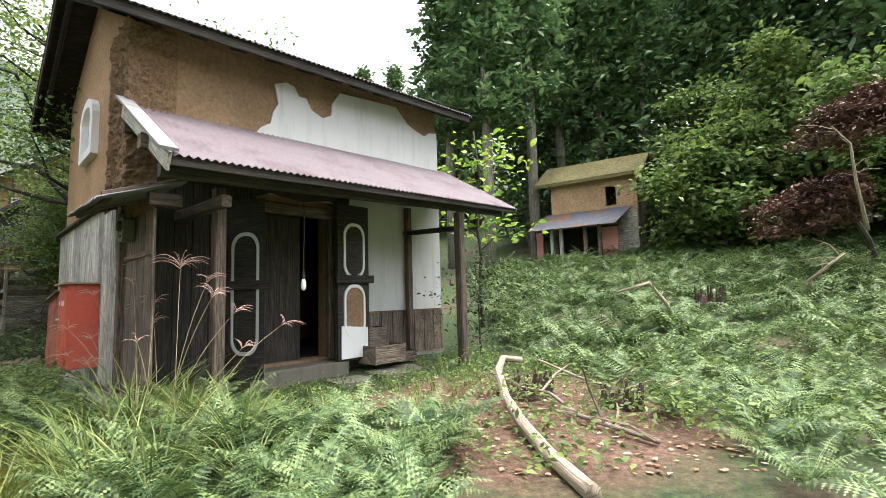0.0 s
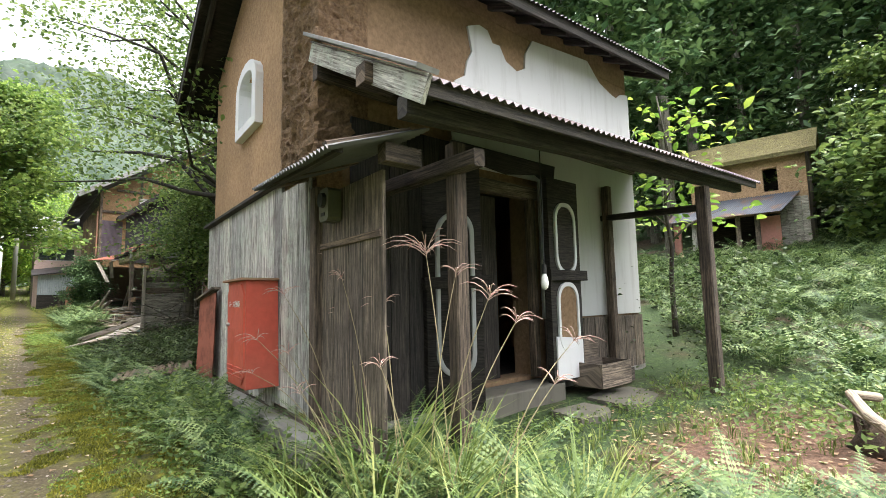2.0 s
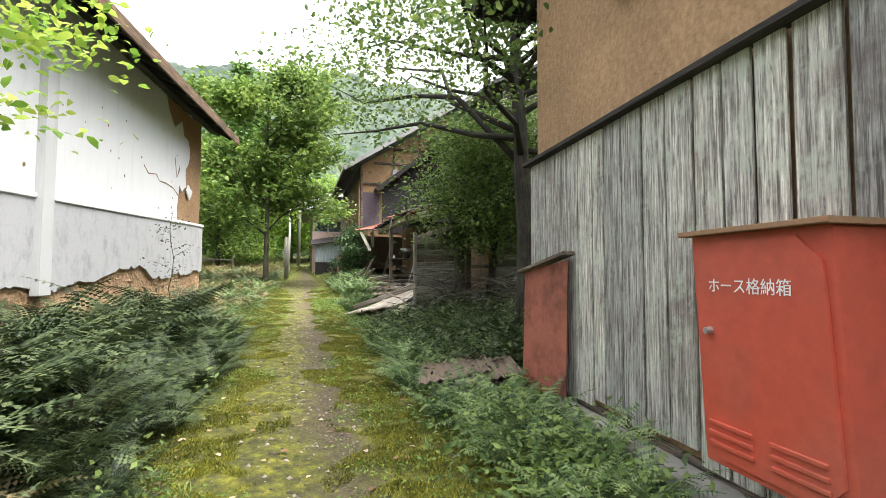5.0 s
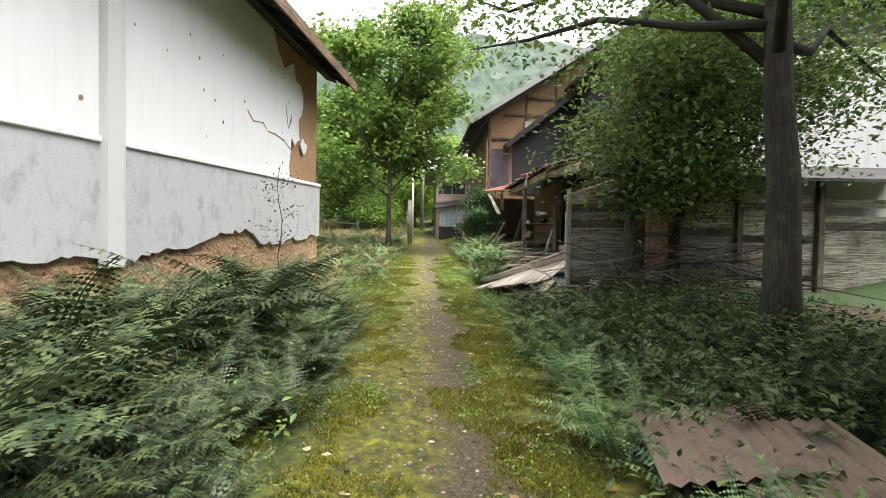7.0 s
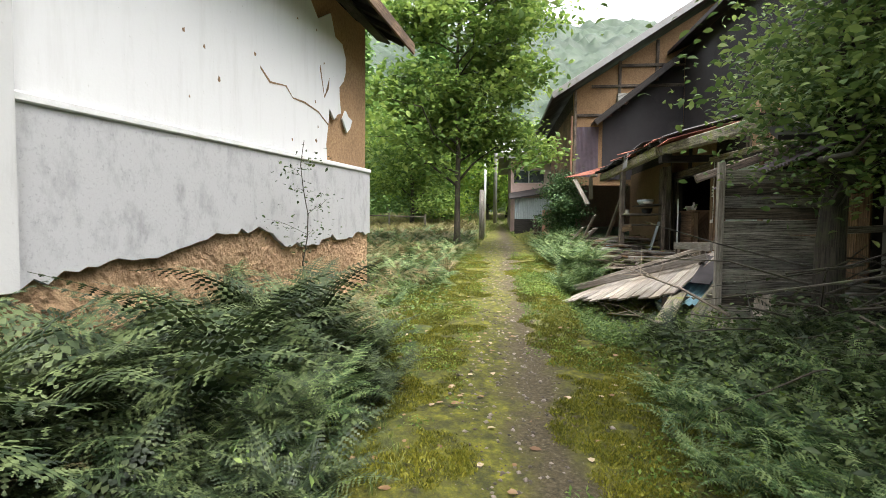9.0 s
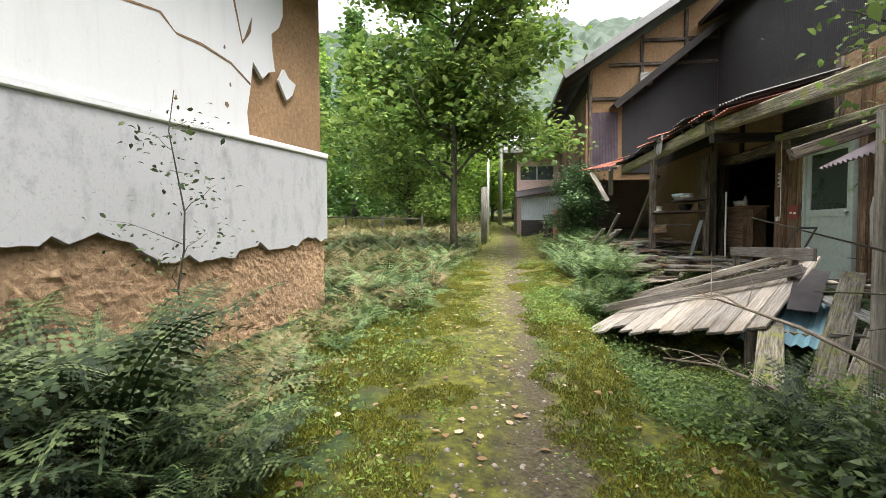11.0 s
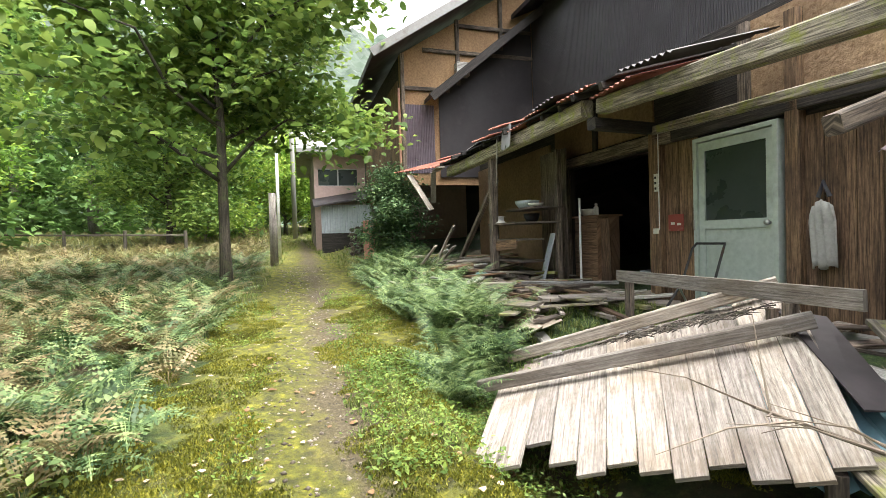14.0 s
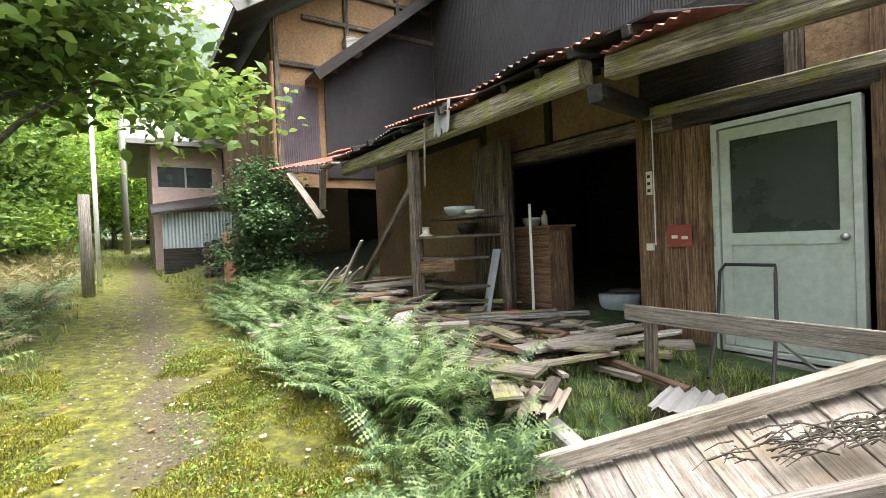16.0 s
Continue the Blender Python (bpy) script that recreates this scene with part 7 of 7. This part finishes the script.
WOOD_PALEBROWN = wood("warm_plywood", (0.20, 0.12, 0.065), (0.42, 0.27, 0.16), (0.12, 0.07, 0.04), 0.7)
make_cabinet()
pot("bottle", 1.95, -0.25, 2.232, 0.04, 0.2, CREAM, "white plastic bottle on the cupboard", ((1, 0), (1, 0.65), (0.4, 0.8), (0.4, 1)))
pot("bowl", 2.25, -0.3, 2.232, 0.13, 0.12, CREAM, "pale dusty bowl on the cupboard")
for u, v, r, h in ((1.3, -0.9, 0.25, 0.3), (0.9, -1.2, 0.2, 0.45), (0.7, -0.7, 0.16, 0.2), (1.5, -1.3, 0.2, 0.3)):
    pot("tub", u, v, 1.0, r, h, BLUEGREY, "dusty grey tub in the dark room")


RED_PLATE = painted("dull_red_enamel", (0.27, 0.055, 0.04), (0.34, 0.2, 0.16), 0.6, 0.0, 9)


def make_meterplate():
    sw = thing("switch_plate", farm(0.16, 0.095, 2.5), "small white switches on the door post", "switch")
    part("plate", Build(farm).box((0.12, 0.09, 2.45), (0.18, 0.105, 2.68)), CREAM, sw)
    for z in (2.49, 2.56, 2.63):
        part("socket", Build(farm).box((0.135, 0.105, z - 0.015), (0.165, 0.112, z + 0.015)), IRON, sw)
    part("cable", Build(farm).tube([(0.1, 0.1, 1.95), (0.1, 0.1, 3.2)], [0.006, 0.006], 5), WHITE_PAINT, sw)
    part("junction", Build(farm).box((0.12, 0.09, 1.9), (0.19, 0.12, 1.97)), CREAM, sw)
    lk = thing("notice_plate", farm(-0.1, 0.0, 1.93), "faded red tin plate nailed to the boards", "plate")
    part("plate", Build(farm).box((-0.22, 0.012, 1.93), (0.03, 0.02, 2.14)), RED_PLATE, lk)
    for k, (u, z) in enumerate(((-0.12, 2.0), (-0.02, 2.01))):
        part("mark", Build(farm).box((u - 0.06, 0.021, z), (u, 0.026, z + 0.03)), CREAM, lk)


make_meterplate()


def make_cart():
    c = thing("hand_cart", farm(-0.95, 0.55, 1.0), "rusty folded hand cart frame leaning by the door", "hand cart")
    for s in (0, 0.42):
        part("side_tube", Build(farm).tube([(-1.25 + s, 0.95, 1.0), (-1.1 + s, 0.5, 1.35), (-1.0 + s, 0.25, 1.72)], [0.014] * 3, 7), IRON, c)
    part("handle", Build(farm).tube([(-1.0, 0.25, 1.72), (-0.98, 0.2, 1.78), (-0.6, 0.2, 1.78), (-0.58, 0.25, 1.72)], [0.014] * 4, 7), IRON, c)
    part("leg", Build(farm).tube([(-1.3, 0.3, 1.0), (-1.05, 0.6, 1.35)], [0.012] * 2, 6), STEEL, c)
    part("leg", Build(farm).tube([(-0.6, 0.3, 1.0), (-0.75, 0.6, 1.3)], [0.012] * 2, 6), STEEL, c)


make_cart()
single("long_board", Build(farm).beam((-0.15, 0.95, 1.42), (-3.1, 1.5, 1.5), 0.03, 0.13), WOOD_PALE, "long pale weathered board lying across the wreckage", "board")
single("trestle_post", Build(farm).beam((-0.4, 0.98, 0.95), (-0.4, 0.98, 1.36), 0.08, 0.08, up=(1, 0, 0)), WOOD_DARK, "short timber propping the long board", "post")
single("trestle_post", Build(farm).beam((-2.6, 1.42, 0.8), (-2.6, 1.42, 1.42), 0.08, 0.08, up=(1, 0, 0)), WOOD_DARK, "short timber propping the long board", "post")


def make_coat():
    c = thing("work_coat", farm(-1.9, 0.1, 1.4), "grey-white work coat hanging on the wall", "coat")
    b = Build(farm)
    rows, cols = 9, 14
    pts = []
    for j in range(rows):
        t = j / (rows - 1)
        w = (0.085 + 0.035 * min(1, t * 5)) * (1 - 0.12 * t)
        for i in range(cols):
            s = i / (cols - 1) - 0.5
            pts.append((-1.9 + s * 2 * w, 0.07 + 0.04 * math.cos(s * 3) + 0.022 * math.sin(i * 1.5 + t * 4), 2.18 - 0.62 * t - 0.12 * abs(s) * (1 - t) + 0.02 * math.sin(i * 0.9) * t))
    fs = [[j * cols + i, j * cols + i + 1, (j + 1) * cols + i + 1, (j + 1) * cols + i] for j in range(rows - 1) for i in range(cols - 1)]
    b.add(pts, fs)
    ob = part("cloth", b, CLOTH, c, smooth=True)
    m = ob.modifiers.new("thickness", "SOLIDIFY")
    m.thickness = 0.012
    part("collar", Build(farm).tube([(-1.95, 0.06, 2.2), (-1.9, 0.07, 2.34), (-1.85, 0.06, 2.2)], [0.02, 0.018, 0.02], 7), CLOTH_DARK, c)


CLOTH = painted("dirty_canvas", (0.38, 0.38, 0.35), (0.13, 0.13, 0.12), 0.9, 0.0, 4, (0.5, 0.75))
CLOTH_DARK = painted("dark_cloth", (0.06, 0.06, 0.07), (0.1, 0.1, 0.1), 0.9, 0.0, 5)
make_coat()


def make_right_roof():
    r = thing("broken_roof_corner", farm(-3.8, 1.5, 2.3), "hanging corner of a rusty maroon tin roof", "roof")
    part("roof_sheet", Build(farm).sheet((-3.2, 1.55, 2.34), (-2.6, 0.3, 0.1), (0.1, -1.5, 0.75), 34, 0.014), TIN_PINK, r)
    part("rafter", Build(farm).beam((-3.1, 1.75, 2.5), (-3.25, -0.1, 3.15), 0.11, 0.12), WOOD_DARK, r)
    part("rafter", Build(farm).beam((-4.6, 1.7, 2.3), (-4.6, -0.1, 3.05), 0.09, 0.1), WOOD_DARK, r)
    part("post", Build(farm).post(-4.8, 1.5, 0.6, 2.35, 0.12, 0.12), WOOD_DARK, r)
    part("wall_strut", Build(farm).beam((-3.25, -0.05, 1.0), (-3.25, -0.05, 3.2), 0.1, 0.1, up=(1, 0, 0)), WOOD_DARK, r)


make_right_roof()
for k, (p, q, w, m) in enumerate((((-3.3, 2.0, 0.85), (-4.6, 2.7, 0.6), 0.2, WOOD_MOSSY), ((-2.9, 1.0, 1.3), (-4.7, 2.4, 0.62), 0.2, WOOD_MOSSY), ((-3.6, 1.2, 1.0), (-5.0, 2.4, 0.62), 0.2, WOOD_MOSSY), ((-2.9, 1.3, 1.05), (-4.8, 1.7, 0.95), 0.16, WOOD_SILVER), ((-3.9, 1.1, 1.4), (-5.4, 2.0, 0.8), 0.18, WOOD_PALE), ((-3.3, 0.7, 1.2), (-5.2, 1.1, 1.15), 0.14, WOOD_MOSSY), ((-4.2, 1.6, 0.9), (-5.6, 2.6, 0.55), 0.2, WOOD_PALE))):
    single("fallen_board", Build(farm).beam(p, q, w, 0.035, roll=WR.uniform(-15, 15)), m, "mossy fallen board in the heap beside the roof", "board", "fallen boards")
for k in range(26):
    u, v = WR.uniform(-5.2, -2.2), WR.uniform(0.3, 1.9)
    a, L = WR.uniform(0, 3.1), WR.uniform(0.5, 1.4)
    z0 = fg(u, v) + 0.05 + 0.3 * WR.random()
    single("loose_plank", Build(farm).beam((u - math.cos(a) * L / 2, v - math.sin(a) * L / 2, z0), (u + math.cos(a) * L / 2, v + math.sin(a) * L / 2, z0 + WR.uniform(-0.1, 0.15)), WR.choice((0.05, 0.1, 0.15)), 0.03, roll=WR.uniform(-20, 20)), WR.choice(mats), "broken weathered plank lying in the wreckage", "plank", "wreckage planks")
single("blue_sheet", Build().sheet((-12.3, 12.95, 0.70), (0.75, 0.25, 0.0), (-0.3, 1.1, 0.3), 9, 0.016), TIN_BLUE, "faded blue corrugated sheet under the fallen roof", "sheet")
single("felt_sheet", Build().slab([(-12.05, 13.35, 0.98), (-11.85, 13.5, 0.96), (-12.1, 14.5, 1.28), (-12.4, 14.45, 1.33)], 0.01, (0, 0, 1)), TIN_DARK, "torn dark roofing felt on the heap", "felt")


# ---- further along the path ----
def far_axes(n, d, z):
    return (-26.4 + 0.6363 * n - 0.7714 * d, 22.5 + 0.7714 * n + 0.6363 * d, z)


def make_far_house():
    h = thing("far_house", far_axes(3, 3, 1.6), "two-storey house with pinkish walls and pale roof down the path", "house")
    for p, q in (((0, 0, 1.4), (6, 0.2, 4.0)), ((0, 0, 4.65), (6, 0.2, 5.2)), ((0, 0, 4.0), (0.15, 0.2, 4.65)), ((1.6, 0, 4.0), (6, 0.2, 4.65))):
        part("front_wall", Build(far_axes).box(p, q), PINKISH, h)
    for p, q in (((0, 0.2, 1.4), (0.2, 6, 5.2)), ((5.8, 0.2, 1.4), (6, 6, 5.2)), ((0.2, 5.8, 1.4), (5.8, 6, 5.2))):
        part("wall", Build(far_axes).box(p, q), WOOD_DARK, h)
    part("roof", Build(far_axes).slab([(-0.6, -0.6, 5.15), (6.6, -0.6, 5.15), (6.6, 3, 6.6), (-0.6, 3, 6.6)], 0.14, (0, 0, 1)).slab([(-0.6, 6.6, 5.15), (6.6, 6.6, 5.15), (6.6, 3, 6.6), (-0.6, 3, 6.6)], 0.14, (0, 0, 1)), TIN_GREY, h)
    w = part("window", Build(far_axes).box((0.15, 0.02, 3.96), (1.6, 0.06, 4.02)).box((0.15, 0.02, 4.62), (1.6, 0.06, 4.68)).box((0.85, 0.02, 4.02), (0.9, 0.06, 4.62)), STEEL, h)
    part("pane", Build(far_axes).box((0.15, 0.07, 4.02), (1.6, 0.09, 4.62)), GLASS_DARK, w)
    part("lower_roof", Build(far_axes).slab([(-0.1, -1.4, 3.1), (3, -1.4, 3.6), (3, 0, 3.95), (-0.1, 0, 3.45)], 0.06, (0, 0, 1)), TIN_DARK, h)
    part("shed_wall", Build(far_axes).sheet((0.15, -1.2, 2.2), (2.6, 0, 0), (0, 0, 1.0), 30, 0.012), TIN_ZINC, h, "blue-grey corrugated tin")
    part("shed_base", Build(far_axes).box((0.15, -1.22, 1.5), (2.75, -1.1, 2.2)), WOOD_BLACK, h)


PINKISH = painted("pinkish_render", (0.50, 0.36, 0.32), (0.36, 0.28, 0.25), 0.8, 0.0, 1.5)
TIN_ZINC = painted("blue_grey_zinc", (0.40, 0.44, 0.48), (0.3, 0.3, 0.3), 0.45, 0.2, 2)
make_far_house()
for x, y, top, r, mat, lab in ((-23.67, 18.56, 2.0, 0.11, BARK_PALE, "weathered grey wooden post beside the path"), (-24.9, 19.7, 4.4, 0.05, WHITE_PAINT, "slim white pole beside the path"), (-33.2, 27.1, 8.5, 0.13, CONCRETE, "grey concrete utility pole far down the path")):
    z = gz(x, y)
    single("pole", Build().tube([(x, y, z - 0.1), (x, y, z + top)], [r, r * 0.85], 10), mat, lab, "pole", smooth=True)
single("crossarm", Build().beam((-33.7, 26.5, gz(-33.2, 27.1) + 7.9), (-32.7, 27.7, gz(-33.2, 27.1) + 7.9), 0.08, 0.08), STEEL, "steel crossarm on the utility pole", "crossarm")
x, y = -21.25, 19.8
single("pink_post", Build().box((x - 0.13, y - 0.13, gz(x, y) - 0.1), (x + 0.13, y + 0.13, 2.45)), PINK, "square faded pink pillar beside the firewood", "pillar")
for k in range(46):
    r_, c_ = k // 8, k % 8
    px, py = -22.6 + c_ * 0.13 * 0.77 + 0.03 * (r_ % 2), 20.5 + c_ * 0.13 * 0.9
    pz = gz(px, py) + 0.08 + r_ * 0.14
    single("log", Build().tube([(px, py, pz), (px - 0.4, py + 0.35, pz + 0.01)], [0.066, 0.06], 8), WOOD_DARK, "split firewood log in the stack", "log", "firewood stack")
broadleaf("shrub", at_ground(-20.1, 19.35), 2.6, 0.62, TR, BARK, CEDAR, "dark feathery conifer bush at the ruin's corner", 120, 0.1, 80, 0.05, low=0.05, spread=0.22)
for x, y in ((-27.5, 18.2), (-29.2, 17.2), (-31, 16.2)):
    fp = thing("rail_fence", at_ground(x, y), "low weathered rail fence at the field's edge", "fence", "field fence")
    z = gz(x, y)
    part("post", Build().tube([(x, y, z - 0.1), (x, y, z + 0.9)], [0.05, 0.05], 7), BARK, fp)
    part("rail", Build().beam((x, y, z + 0.75), (x - 1.7, y - 1.0, gz(x - 1.7, y - 1) + 0.75), 0.06, 0.06), BARK, fp)


# ---- broken boughs at the wood's edge ----
def make_dead_bough(base, label):
    d = thing("dead_bough", base, label, "bough")
    ends = []
    x, y, z = base
    for k in range(26):
        a = RNG.uniform(2.4, 4.4)
        L = RNG.uniform(0.8, 2.2)
        p = [(x, y, z + 1.6), (x + math.cos(a) * L * 0.5, y + math.sin(a) * L * 0.4, z + 1.9 + RNG.uniform(-0.2, 0.3)), (x + math.cos(a) * L, y + math.sin(a) * L * 0.6, z + 1.4 + RNG.uniform(-0.4, 0.3))]
        part("twig", Build().tube(p, [0.025, 0.015, 0.006], 5), BARK, d)
        ends += [p[1], p[2], tuple((Vector(p[1]) + Vector(p[2])) / 2)]
    v, f = leaf_cloud(ends, 60, 0.16, 0.14, RNG, 0.5)
    array_mesh("dead_needles", v - np.array(base), f, DEAD_NEEDLE, d)
    part("stem", Build().tube([(x + 0.9, y + 0.3, z - 0.2), (x + 0.4, y, z + 0.8), (x, y, z + 1.6)], [0.09, 0.07, 0.05], 7), BARK, d)


DEAD_NEEDLE = leafy("dead_cedar_needle", (0.04, 0.02, 0.015), (0.08, 0.042, 0.03), (0.14, 0.08, 0.058), 0.1, 1.0)
make_dead_bough(at_ground(9.6, 11.4), "fallen cedar bough with dry reddish needles")
make_dead_bough(at_ground(10.2, 10.6, 1.9), "hanging cedar bough with dry reddish needles")
make_branch("dead_branch", [(8.6, 9.8, 2.6), (8.3, 9.6, 3.6), (8.1, 9.4, 4.3), (7.6, 9.2, 4.6)], 0.04, 0.012, DEADWOOD, "bleached bare branch arching from the wood", 8)
